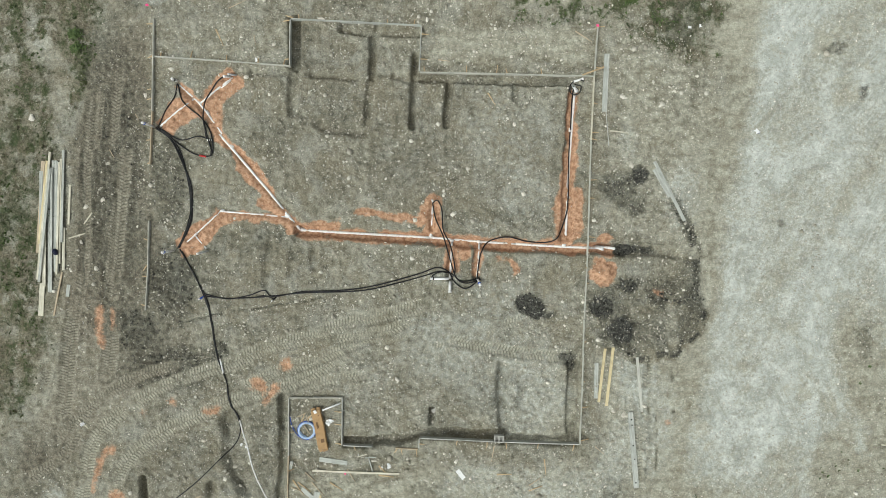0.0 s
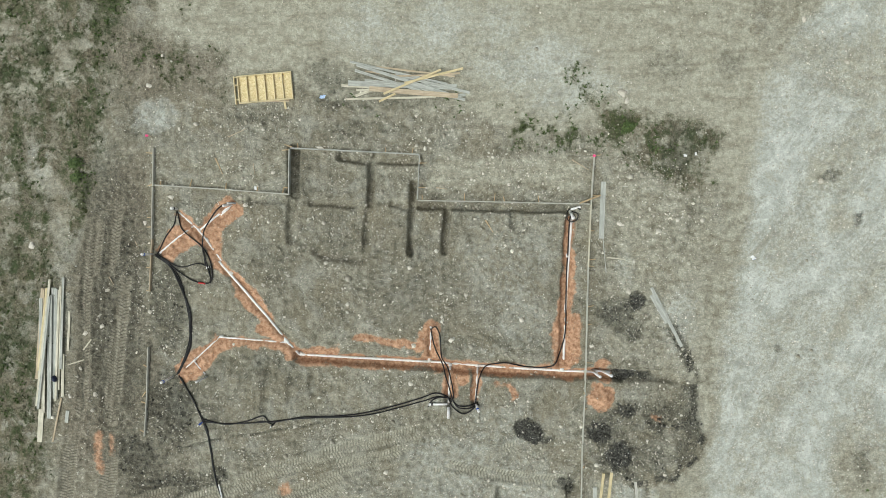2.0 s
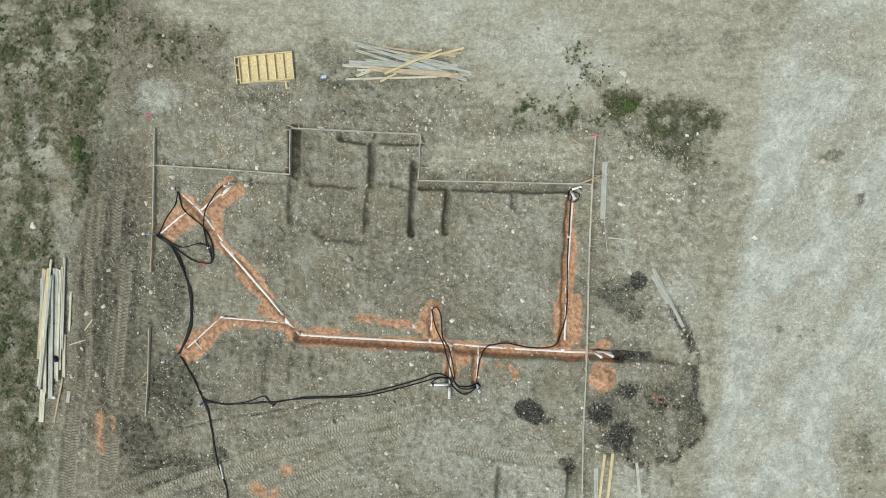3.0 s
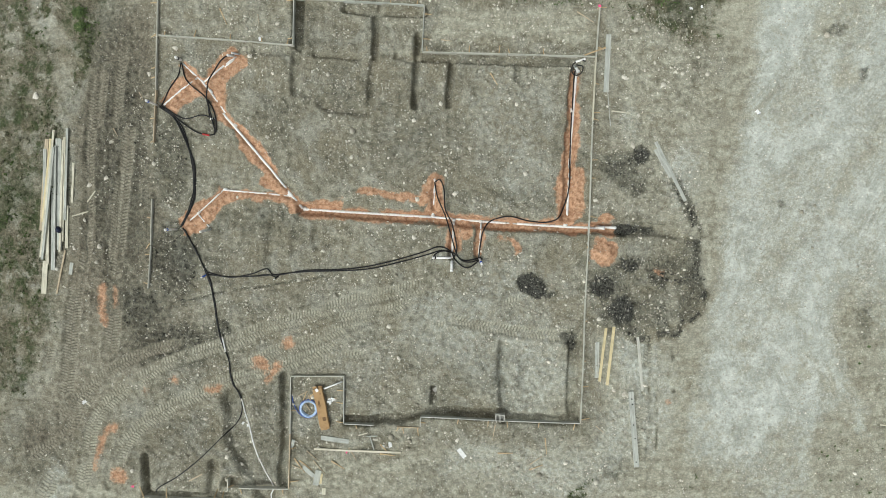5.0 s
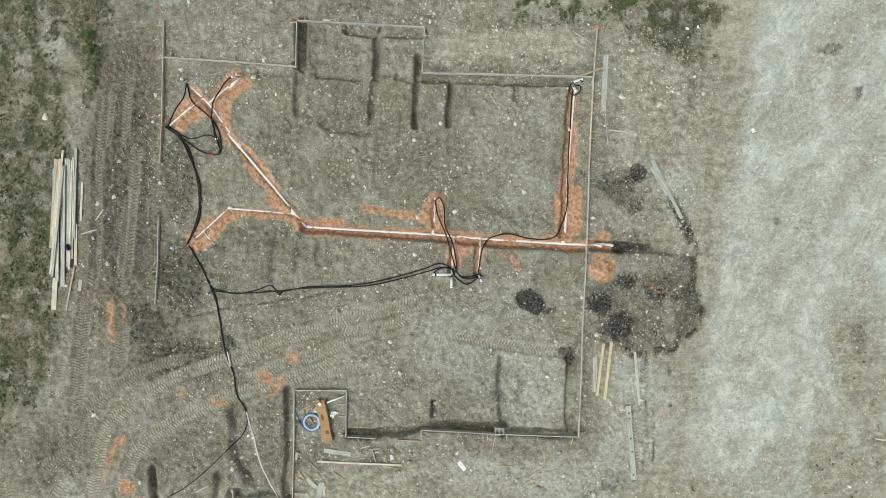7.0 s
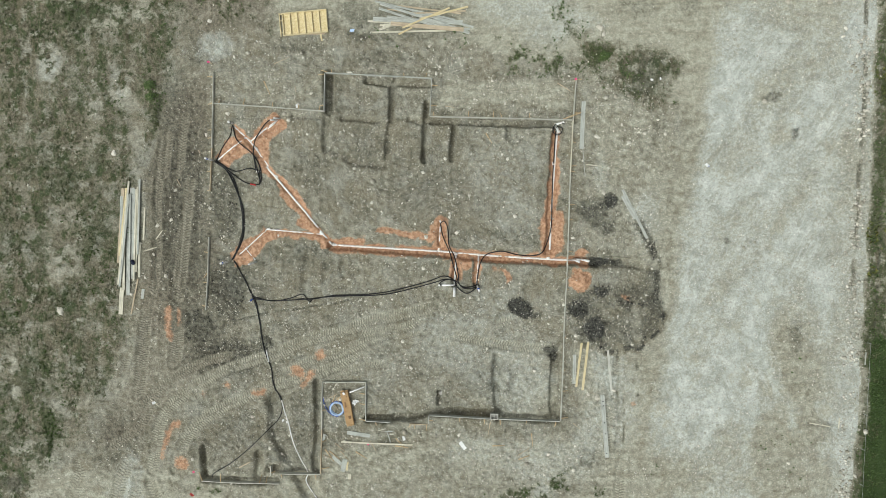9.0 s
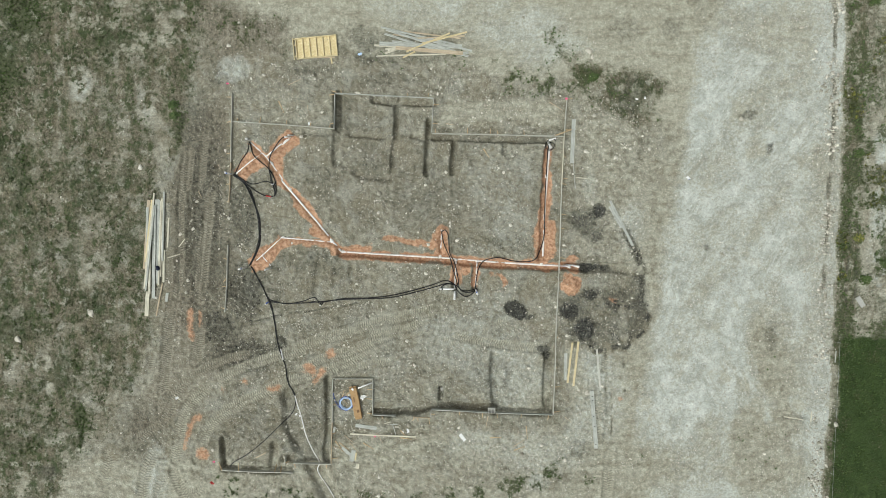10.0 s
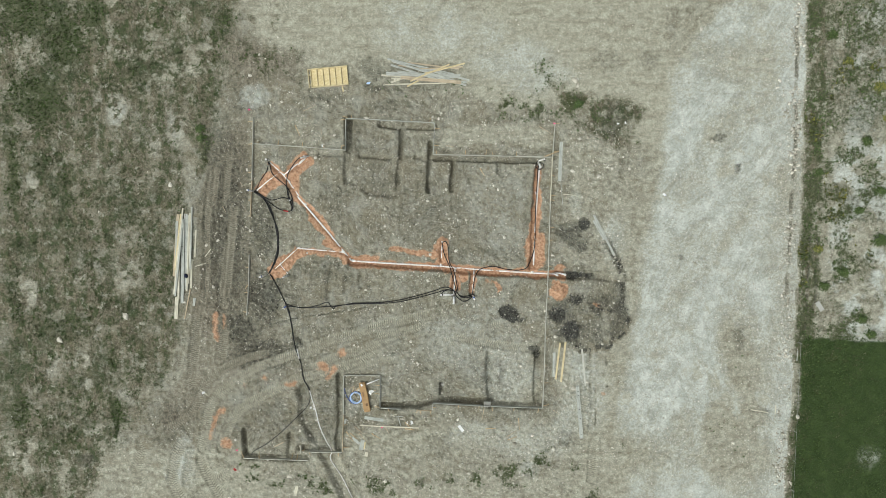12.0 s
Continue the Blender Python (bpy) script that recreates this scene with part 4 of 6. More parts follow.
        cut = deep * smooth(wide / 2 + soft, wide / 2 - 0.02, d) * (0.8 + 0.4 * value(s * 1.5, s * 0, 5))
        dig = np.maximum(dig, cut)
        z = z + 0.045 * smooth(0.30, 0.0, np.abs(d - wide / 2 - soft - 0.12)) * smooth(0.4, 0.65, n_mid)
    clay = np.zeros(x.shape)
    qx, qy = wx + 0.7 * vx, wy + 0.7 * vy
    for pts in (CLAY_CROSS, CLAY_ARM, CLAY_HEAP, CLAY_SPILL):
        clay = np.maximum(clay, smooth(-0.10, 0.12, area(qx, qy, pts)))
    for pts, half in CLAY:
        d, s, _ = along(qx, qy, pts)
        m = smooth(half + 0.16, half - 0.12, d)
        clay = np.maximum(clay, m)
    for pts, half in CLAY_SMEARS:
        d, s, _ = along(qx, qy, pts)
        clay = np.maximum(clay, 0.72 * smooth(half + 0.22, half - 0.2, d) * (0.55 + 0.9 * fbm(x, y, 0.5, 4, 173)))
    z = z + 0.085 * clay * (fbm(x, y, 0.34, 3, 149) - 0.42) * 1.6
    stony = stony * (1 - 0.75 * clay)
    mound = smooth(1.0, 0.0, blob(wx, wy, 6.86, -0.93, 0.62, 0.55))
    z = z + 0.22 * mound * (0.6 + 0.8 * fbm(x, y, 0.3, 2, 151))
    for pts, wide, deep in PIPE_CUTS:
        d, s, _ = along(wx, wy, pts)
        cut = deep * smooth(wide / 2 + 0.10, wide / 2 - 0.06, d) * (0.9 + 0.2 * value(s * 2.0, s * 0, 7))
        dig = np.maximum(dig, cut)
    z = z - dig + np.where(dig > 0.1, 0.05 * (fbm(x, y, 0.5, 2, 157) - 0.5), 0)
    # level out away from the site
    far = smooth(60, 140, np.hypot(x, y))
    z = z * (1 - far)
    pack = lambda *m: np.stack([np.clip(v, 0, 1) for v in m], axis=-1)
    # streaks on the haul road lean with the way the plant drove
    bend = np.interp(y, [-16, -9, -5, -1, 4, 18], [5.2, 2.2, 0.5, 0.0, 2.6, 13.2])
    flow = np.stack([x - bend, y, np.clip(brown, 0, 1), np.clip(fill, 0, 1)], axis=-1)
    return z, pack(clay, damp, pale, tan), pack(grass, lawn, weed, stony), tread, flow


LAID = {}


def laid(x, y):
    """Height and covers of the finished ground at arrays of places."""
    xs, ys = LAID["xs"], LAID["ys"]
    i = np.clip(np.searchsorted(xs, x) - 1, 0, len(xs) - 2)
    j = np.clip(np.searchsorted(ys, y) - 1, 0, len(ys) - 2)
    u, v = (x - xs[i]) / (xs[i + 1] - xs[i]), (y - ys[j]) / (ys[j + 1] - ys[j])
    z = LAID["z"]
    h = (z[j, i] * (1 - u) + z[j, i + 1] * u) * (1 - v) + (z[j + 1, i] * (1 - u) + z[j + 1, i + 1] * u) * v
    return h, LAID["soil"][j, i], LAID["cover"][j, i]


def heights(pts):
    a = np.array(pts, dtype=float)
    return laid(a[:, 0], a[:, 1])[0]


def steps(*runs):
    out = []
    for a, b, s in runs:
        out += list(np.arange(a, b, s))
    return np.array(out + [runs[-1][1]])


# ---- mesh helpers ----
def mesh_of(name, verts, faces, mats, smooth_faces=False, sides=None):
    """A mesh from arrays of vertices and of equal-sided faces."""
    verts, faces = np.asarray(verts, dtype=np.float32), np.asarray(faces, dtype=np.int32)
    me = bpy.data.meshes.new(name)
    nf, k = faces.shape
    me.vertices.add(len(verts))
    me.vertices.foreach_set("co", verts.ravel())
    me.loops.add(nf * k)
    me.loops.foreach_set("vertex_index", faces.ravel())
    me.polygons.add(nf)
    me.polygons.foreach_set("loop_start", np.arange(0, nf * k, k, dtype=np.int32))
    if smooth_faces:
        me.polygons.foreach_set("use_smooth", np.ones(nf, dtype=bool))
    me.update(calc_edges=True)
    me.materials.append(mats)
    return me


def build_ground():
    xs = steps((-420, -60, 24), (-60, -32, 2.0), (-32, -27, 0.5), (-27, -16.5, 0.075), (-16.5, 11.5, 0.048), (11.5, 27.5, 0.075), (27.5, 32, 0.5), (32, 60, 2.0), (60, 420, 24))
    ys = steps((-420, -60, 24), (-60, -20, 2.0), (-20, -14.6, 0.4), (-14.6, 13.4, 0.048), (13.4, 17.6, 0.07), (17.6, 24, 0.5), (24, 60, 2.0), (60, 420, 24))
    gx, gy = np.meshgrid(xs, ys)
    z, soil, cover, tread, flow = plan(gx.ravel(), gy.ravel())
    nx, ny = len(xs), len(ys)
    LAID.update(xs=xs, ys=ys, z=z.reshape(ny, nx), soil=soil.reshape(ny, nx, 4), cover=cover.reshape(ny, nx, 4))
    i = (np.arange(ny - 1)[:, None] * nx + np.arange(nx - 1)[None, :]).ravel()
    faces = np.stack([i, i + 1, i + nx + 1, i + nx], axis=1)
    me = mesh_of("ground", np.stack([gx.ravel(), gy.ravel(), z], axis=1), faces, GROUND, True)
    for name, data in (("soil", soil), ("cover", cover), ("tread", tread), ("flow", flow)):
        at = me.attributes.new(name, "FLOAT_COLOR", "POINT")
        at.data.foreach_set("color", data.astype(np.float32).ravel())
    ob = new("ground", me)
    return tagged(ob, "grey gravelly building plot with trenches, red clay, tracks and grass", "ground", kind="structure")


build_ground()


def ground_at(x, y):
    return float(heights([(x, y)])[0])


def part(name, bm, material, parent=None, label="", soft=False):
    """Links a bmesh as one mesh object, under a thing or part if one is given."""
    me = bpy.data.meshes.new(name)
    bm.to_mesh(me)
    bm.free()
    me.materials.append(material)
    if soft:
        me.polygons.foreach_set("use_smooth", np.ones(len(me.polygons), dtype=bool))
    ob = new(name, me)
    if parent:
        ob.parent = parent
    if label:
        ob["label"] = label
    return ob


def empty(name, m, label, category, group=""):
    ob = new(name)
    ob.empty_display_size = 0.1
    ob.matrix_world = m
    return tagged(ob, label, category, group)


def timber(length, width, thick, seed=0, cuts=5, bow=0.006, taper=1.0):
    """A sawn board along x, from x = 0, a little bowed and with eased edges; its underside lies at z = 0."""
    rnd = random.Random(seed)
    bm = bmesh.new()
    b1, b2 = rnd.uniform(-1, 1) * bow * length, rnd.uniform(-0.4, 0.4) * bow * length
    e = min(0.004, thick * 0.2)
    rings = []
    for i in range(cuts + 1):
        u = i / cuts
        k = 1 + (taper - 1) * u
        w, x = width * k / 2, length * u
        dy, dz = b1 * math.sin(math.pi * u), abs(b2) * math.sin(math.pi * u) * 0.5
        prof = [(-w + e, 0), (w - e, 0), (w, e), (w, thick - e), (w - e, thick), (-w + e, thick), (-w, thick - e), (-w, e)]
        rings.append([bm.verts.new((x, y + dy, z + dz)) for y, z in prof])
    for a, b in zip(rings[:-1], rings[1:]):
        for j in range(8):
            bm.faces.new((a[j], a[(j + 1) % 8], b[(j + 1) % 8], b[j]))
    bm.faces.new(rings[0][::-1])
    bm.faces.new(rings[-1])
    bmesh.ops.recalc_face_normals(bm, faces=bm.faces)
    return bm


def slab(sx, sy, sz, bevel=0.004, at=(0, 0, 0)):
    bm = bmesh.new()
    bmesh.ops.create_cube(bm, size=1, matrix=Matrix.Translation(at) @ Matrix.Diagonal((sx, sy, sz, 1)))
    if bevel:
        bmesh.ops.bevel(bm, geom=bm.edges[:], offset=bevel, segments=1, affect="EDGES")
    return bm


def between(p, q):
    """A pose at p whose x axis points to q."""
    p, q = Vector(p), Vector(q)
    d = (q - p).normalized()
    side = Vector((0, 0, 1)).cross(d)
    if side.length < 1e-4:
        side = Vector((0, 1, 0))
    side.normalize()
    up = d.cross(side)
    return Matrix(((d.x, side.x, up.x, p.x), (d.y, side.y, up.y, p.y), (d.z, side.z, up.z, p.z), (0, 0, 0, 1)))


def lies(p, q, lift=0.0):
    """Ends of a stiff thing that rests on the ground between p and q."""
    n = 7
    pts = [(p[0] + (q[0] - p[0]) * i / (n - 1), p[1] + (q[1] - p[1]) * i / (n - 1)) for i in range(n)]
    h = heights(pts)
    a, b = float(h[0]), float(h[-1])
    line = np.linspace(a, b, n)
    up = max(float(np.max(h - line)) * 0.8, 0.0) + lift - 0.004
    return (p[0], p[1], a + up), (q[0], q[1], b + up)


COUNT = [0]


def board(p, q, width, thick, mat, name, label, category="board", group="", lift=0.0, taper=1.0, bow=0.004):
    COUNT[0] += 1
    a, b = lies(p, q, lift)
    length = (Vector(b) - Vector(a)).length
    ob = part(name, timber(length, width, thick, COUNT[0], 5 if length > 0.8 else 2, bow, taper), mat)
    ob.matrix_world = between(a, b)
    return tagged(ob, label, category, group)


def smooth_line(pts, step=0.06):
    """Points along a smooth curve through pts."""
    v = [Vector((*p, 0)) if len(p) == 2 else Vector(p) for p in pts]
    v = [2 * v[0] - v[1]] + v + [2 * v[-1] - v[-2]]
    out = []
    for i in range(1, len(v) - 2):
        n = max(2, int((v[i + 1] - v[i]).length / step))
        for j in range(n):
            t = j / n
            out.append(0.5 * ((2 * v[i]) + (v[i + 1] - v[i - 1]) * t + (2 * v[i - 1] - 5 * v[i] + 4 * v[i + 1] - v[i + 2]) * t * t + (3 * v[i] - v[i - 1] - 3 * v[i + 1] + v[i + 2]) * t**3))
    out.append(v[-2])
    return out


def tube(line, radius, sides=8):
    """A round tube along a line of points, closed at its ends."""
    bm = bmesh.new()
    rings = []
    for i, p in enumerate(line):
        d = (line[min(i + 1, len(line) - 1)] - line[max(i - 1, 0)]).normalized()
        up = Vector((0, 0, 1)) if abs(d.z) < 0.9 else Vector((0, 1, 0))
        a = d.cross(up).normalized()
        b = a.cross(d)
        rings.append([bm.verts.new(p + radius * (a * math.cos(2 * math.pi * j / sides) + b * math.sin(2 * math.pi * j / sides))) for j in range(sides)])
    for r, s in zip(rings[:-1], rings[1:]):
        for j in range(sides):
            bm.faces.new((r[j], r[(j + 1) % sides], s[(j + 1) % sides], s[j]))
    bm.faces.new(rings[0][::-1])
    bm.faces.new(rings[-1])
    bmesh.ops.recalc_face_normals(bm, faces=bm.faces)
    return bm


def draped(pts, radius, lift=0.0, arch=0.0):
    """A smooth line laid on the ground, without following its smallest dips."""
    line = smooth_line(pts)
    h = heights([(p.x, p.y) for p in line])
    k = min(9, len(h) // 2 * 2 - 1)
    if k > 2:
        pad = np.pad(h, k // 2, mode="edge")
        h = np.maximum(np.convolve(pad, np.ones(k) / k, "valid"), h - 0.01)
    n = len(line)
    for i, p in enumerate(line):
        p.z = float(h[i]) + radius * 0.85 + lift + arch * math.sin(math.pi * i / max(n - 1, 1))
    return line


# ---- formwork ----
def form_board(p, q, stakes=(), top=0.13, mat=None, high=0.24):
    """A board on edge with the stakes that hold it; stakes: places where their feet stand."""
    COUNT[0] += 1
    a, b = (p[0], p[1], top - high), (q[0], q[1], top - high)
    length = (Vector(b) - Vector(a)).length
    ob = part("form_board", timber(length, 0.042, high, COUNT[0], 8, 0.0022), mat or FORM_WOOD)
    ob.matrix_world = between(a, b)
    tagged(ob, "cement-stained timber form board standing on edge", "form board", "formwork round the plot")
    inv = ob.matrix_world.inverted()
    for i, s in enumerate(stakes):
        foot = inv @ Vector((s[0], s[1], ground_at(s[0], s[1])))
        side = 1 if foot.y > 0 else -1
        x = min(max(foot.x + random.uniform(-0.04, 0.04), 0.05), length - 0.05)
        head = Vector((x, side * 0.045, high * 0.96))
        st = part("stake", timber((head - foot).length + 0.05, 0.045, 0.032, COUNT[0] * 31 + i, 2, 0.0, 0.55), STAKE_WOOD, ob, "orange-brown wooden stake")
        st.matrix_local = between(head + (head - foot).normalized() * 0.03, foot)
    return ob


form_board((-11.85, 9.56), (-11.89, 7.99), [(-12.17, 9.39), (-12.16, 8.01)])
form_board((-11.91, 7.95), (-11.98, 5.80), [(-12.17, 6.69), (-12.19, 6.28)])
form_board((-11.97, 5.77), (-12.10, 3.57), [(-12.25, 3.61), (-12.25, 4.59)], mat=TAN_WOOD)
form_board((-12.21, 1.22), (-12.28, -0.72), [(-12.44, 0.46), (-12.49, -0.86)], 0.11)
form_board((-12.28, -0.74), (-12.42, -2.55), [(-12.55, -1.11), (-12.62, -2.32)], 0.11)
form_board((-11.85, 8.04), (-8.90, 7.85), [(-11.58, 8.26), (-10.30, 8.27)])
form_board((-8.88, 7.85), (-6.21, 7.65), [(-8.85, 8.10), (-7.53, 7.97), (-6.45, 7.90)])
form_board((-6.18, 9.54), (-6.22, 7.68), [(-6.47, 9.48), (-6.43, 7.95)], mat=GREY_WOOD)
form_board((-6.14, 9.57), (-3.62, 9.45), [(-5.84, 9.75), (-6.36, 9.71)], mat=GREY_WOOD)
form_board((-3.60, 9.45), (-0.78, 9.30), [(-2.18, 9.56), (-1.03, 9.55)], mat=GREY_WOOD)
form_board((-0.76, 9.28), (-0.84, 7.44), [(-0.49, 8.94), (-0.49, 7.94)], mat=GREY_WOOD)
form_board((-0.83, 7.39), (2.70, 7.32), [(-0.65, 7.60), (1.12, 7.65), (2.39, 7.66)])
form_board((2.73, 7.32), (6.35, 7.23), [(2.74, 7.52), (4.20, 7.56)])
form_board((6.52, 9.28), (6.40, 7.22), [(6.79, 9.27), (6.82, 7.59)])
form_board((6.39, 7.20), (6.29, 4.60), [(6.53, 6.11), (6.59, 4.93), (6.53, 4.62)], mat=PALE_WOOD)
form_board((6.29, 4.58), (6.22, 0.50), [(6.52, 2.97), (6.43, 2.20), (6.50, 0.55)])
form_board((6.22, 0.48), (6.10, -2.87), [(6.27, -0.07), (6.26, -1.37), (6.15, -0.69)], high=0.20)
form_board((6.09, -2.89), (6.05, -5.72), [(6.18, -3.83), (6.17, -5.55)])
form_board((6.04, -5.75), (5.97, -8.19), [(6.29, -6.62), (6.34, -8.01)])
form_board((5.94, -8.20), (2.77, -8.12), [(5.68, -8.50), (4.18, -8.38), (2.86, -8.38)], mat=GREY_WOOD)
form_board((2.31, -8.11), (-0.82, -7.97), [(0.73, -8.28), (2.03, -8.39)], mat=GREY_WOOD)
form_board((-0.85, -7.99), (-0.86, -8.41), [(-0.65, -8.23)], mat=GREY_WOOD)
form_board((-0.89, -8.44), (-1.85, -8.41), [(-0.94, -8.78), (-1.58, -8.69), (-1.88, -8.61)], mat=TAN_WOOD)
form_board((-4.09, -8.30), (-2.84, -8.35), [(-3.57, -8.50)], mat=GREY_WOOD)
form_board((-6.35, -6.26), (-4.09, -6.25))
form_board((-4.11, -6.29), (-4.13, -8.28), [(-4.43, -6.87), (-4.44, -7.40), (-4.43, -8.24)], mat=GREY_WOOD)
form_board((-6.38, -6.30), (-6.41, -8.75), [(-6.20, -7.76)])
form_board((-6.41, -8.77), (-6.48, -11.11), [(-6.24, -9.38), (-6.10, -10.81)], mat=TAN_WOOD)
form_board((-12.75, -11.57), (-10.70, -11.65), [(-12.90, -11.12), (-11.74, -11.18)])
form_board((-10.67, -11.64), (-8.66, -11.67), [(-9.69, -11.37), (-9.38, -11.42)])
form_board((-9.10, -11.24), (-9.10, -10.72), [(-8.94, -11.07)])
form_board((-8.62, -11.13), (-6.50, -11.14), [(-6.74, -11.39), (-8.54, -11.39)])

# diagonal brace nailed over the corner
board((5.88, 7.25), (6.77, 7.59), 0.06, 0.03, STAKE_WOOD, "brace", "orange-brown brace nailed across a form corner", "brace", lift=0.13)

# ---- framed wall panel ----
pa, pb = Vector((-8.24, 11.40, 0)), Vector((-5.98, 11.60, 0))
base = ground_at(*pa.xy) * 0.5 + ground_at(*pb.xy) * 0.5 + 0.035
panel = empty("framed_panel", between((pa.x, pa.y, base), (pb.x, pb.y, base)), "yellow strand-board wall panel with timber studs lying flat", "wall panel")
ln, hi = (pb - pa).length, 1.14
part("sheet", slab(ln, hi, 0.014, 0.002, (ln / 2, hi / 2, 0.0)), OSB, panel, "yellow strand board sheet")
for y in (0.022, hi - 0.022):
    o = part("plate", timber(ln + 0.004, 0.044, 0.089, 7, 3, 0), YELLOW_WOOD, panel)
    o.matrix_local = pose(-0.002, y, 0.0095)
for i in range(7):
    o = part("stud", timber(hi - 0.094, 0.042, 0.085, i, 3, 0), YELLOW_WOOD, panel)
    o.matrix_local = pose(0.024 + (ln - 0.048) * i / 6, 0.047, 0.0095, 0, 0, 90)
o = part("stud", timber(hi + 0.02, 0.042, 0.089, 11, 3, 0), YELLOW_WOOD, panel)
o.matrix_local = pose(-0.135, -0.01, -0.02, 0, 0, 90)
for y in (0.18, 0.78, 1.10):
    o = part("block", timber(0.112, 0.042, 0.085, 13, 2, 0), YELLOW_WOOD, panel)
    o.matrix_local = pose(-0.112, y, -0.015)
board((-7.44, 11.50), (-6.18, 11.53), 0.045, 0.04, TAN_WOOD, "batten", "tan batten beside the framed panel", "batten", "loose timber by the panel", bow=0)
board((-6.39, 11.56), (-6.33, 11.20), 0.085, 0.04, YELLOW_WOOD, "batten", "short yellow batten beside the framed panel", "batten", "loose timber by the panel", bow=0)

# ---- crossed pile of boards ----
PILE = [
    ((-3.72, 12.26), (0.79, 12.09), 0.22, GREY_WOOD, 0), ((-4.00, 12.17), (-2.59, 12.06), 0.09, PALE_WOOD, 0), ((-3.80, 11.60), (-0.07, 11.68), 0.08, PALE_WOOD, 0),
    ((-3.63, 13.14), (0.41, 12.21), 0.09, GREY_WOOD, 1), ((-3.36, 13.00), (0.45, 11.80), 0.12, GREY_WOOD, 2), ((-3.43, 12.78), (-0.67, 11.92), 0.11, GREY_WOOD, 1),
    ((-2.54, 12.94), (0.71, 12.53), 0.07, TAN_WOOD, 0), ((-1.75, 12.53), (0.93, 12.65), 0.07, TAN_WOOD, 1), ((-3.02, 12.38), (-1.99, 12.26), 0.10, GREY_WOOD, 1),
    ((-2.83, 12.02), (0.84, 11.71), 0.20, TAN_WOOD, 2), ((-1.75, 12.58), (1.33, 11.85), 0.11, GREY_WOOD, 1), ((-3.39, 11.97), (-0.67, 11.90), 0.09, PALE_WOOD, 1),
]
PILE += [
    ((-3.41, 11.72), (-2.42, 12.06), 0.10, PALE_WOOD, 2), ((-0.67, 12.04), (1.14, 11.56), 0.12, GREY_WOOD, 1), ((-2.24, 11.78), (0.13, 12.77), 0.08, YELLOW_WOOD, 4),
    ((-1.37, 12.23), (1.05, 12.84), 0.09, YELLOW_WOOD, 3), ((-2.43, 11.47), (-1.75, 11.80), 0.08, YELLOW_WOOD, 3), ((0.79, 11.71), (1.16, 11.78), 0.12, GREY_WOOD, 0),
    ((-3.00, 12.75), (-0.74, 12.44), 0.06, TAN_WOOD, 0),
]
TONE = {GREY_WOOD.name: "weathered grey", PALE_WOOD.name: "pale cream", TAN_WOOD.name: "tan", YELLOW_WOOD.name: "fresh yellow", STAKE_WOOD.name: "orange-brown"}
for p, q, w, mat, level in PILE:
    board(p, q, w, 0.036, mat, "board", TONE[mat.name] + " softwood board in a crossed pile", "board", "crossed pile of boards", lift=0.002 + 0.036 * level)

# ---- long stack of boards in the grass ----
STACK = [
    ((-16.14, 3.74), (-16.17, -0.96), 0.20, GREY_WOOD, 0), ((-16.37, 2.72), (-16.47, -1.81), 0.18, GREY_WOOD, 0), ((-16.60, 3.71), (-16.94, -0.13), 0.16, TAN_WOOD, 0),
    ((-16.68, 3.30), (-16.82, -0.96), 0.14, GREY_WOOD, 1), ((-16.57, 2.21), (-16.67, -1.55), 0.14, PALE_WOOD, 1), ((-16.27, 4.09), (-16.94, -1.26), 0.09, PALE_WOOD, 2),
    ((-16.42, 3.72), (-16.86, 0.24), 0.09, YELLOW_WOOD, 1), ((-16.26, 3.38), (-16.84, -1.35), 0.10, GREY_WOOD, 3), ((-16.02, 3.70), (-16.17, -0.96), 0.12, GREY_WOOD, 1),
    ((-15.88, 3.66), (-16.12, -1.04), 0.09, PALE_WOOD, 2), ((-15.73, 4.17), (-15.89, 0.31), 0.10, GREY_WOOD, 1), ((-15.81, 0.93), (-15.86, -0.87), 0.12, PALE_WOOD, 0),
    ((-15.82, 3.79), (-16.02, -0.59), 0.09, PALE_WOOD, 1), ((-16.21, 3.43), (-16.37, -1.29), 0.09, GREY_WOOD, 2),
]
for p, q, w, mat, level in STACK:
    board(p, q, w, 0.038, mat, "board", "long " + TONE[mat.name] + " board in a stack on grass", "board", "long stack of boards", lift=0.01 + 0.038 * level, bow=0.002)
for p, q, w, mat in (
    ((-16.78, -1.42), (-16.87, -2.81), 0.22, PALE_WOOD), ((-15.52, 2.73), (-15.62, 1.06), 0.09, PALE_WOOD), ((-15.94, -0.95), (-16.32, -2.80), 0.07, TAN_WOOD),
    ((-15.69, -1.49), (-15.75, -1.99), 0.15, GREY_WOOD), ((-15.01, 1.09), (-14.61, 1.56), 0.05, PALE_WOOD), ((-15.60, 0.48), (-14.96, 0.68), 0.05, PALE_WOOD),
):
    board(p, q, w, 0.032, mat, "board", TONE[mat.name] + " offcut lying beside the long stack", "board", "offcuts beside the stack", lift=0.005)


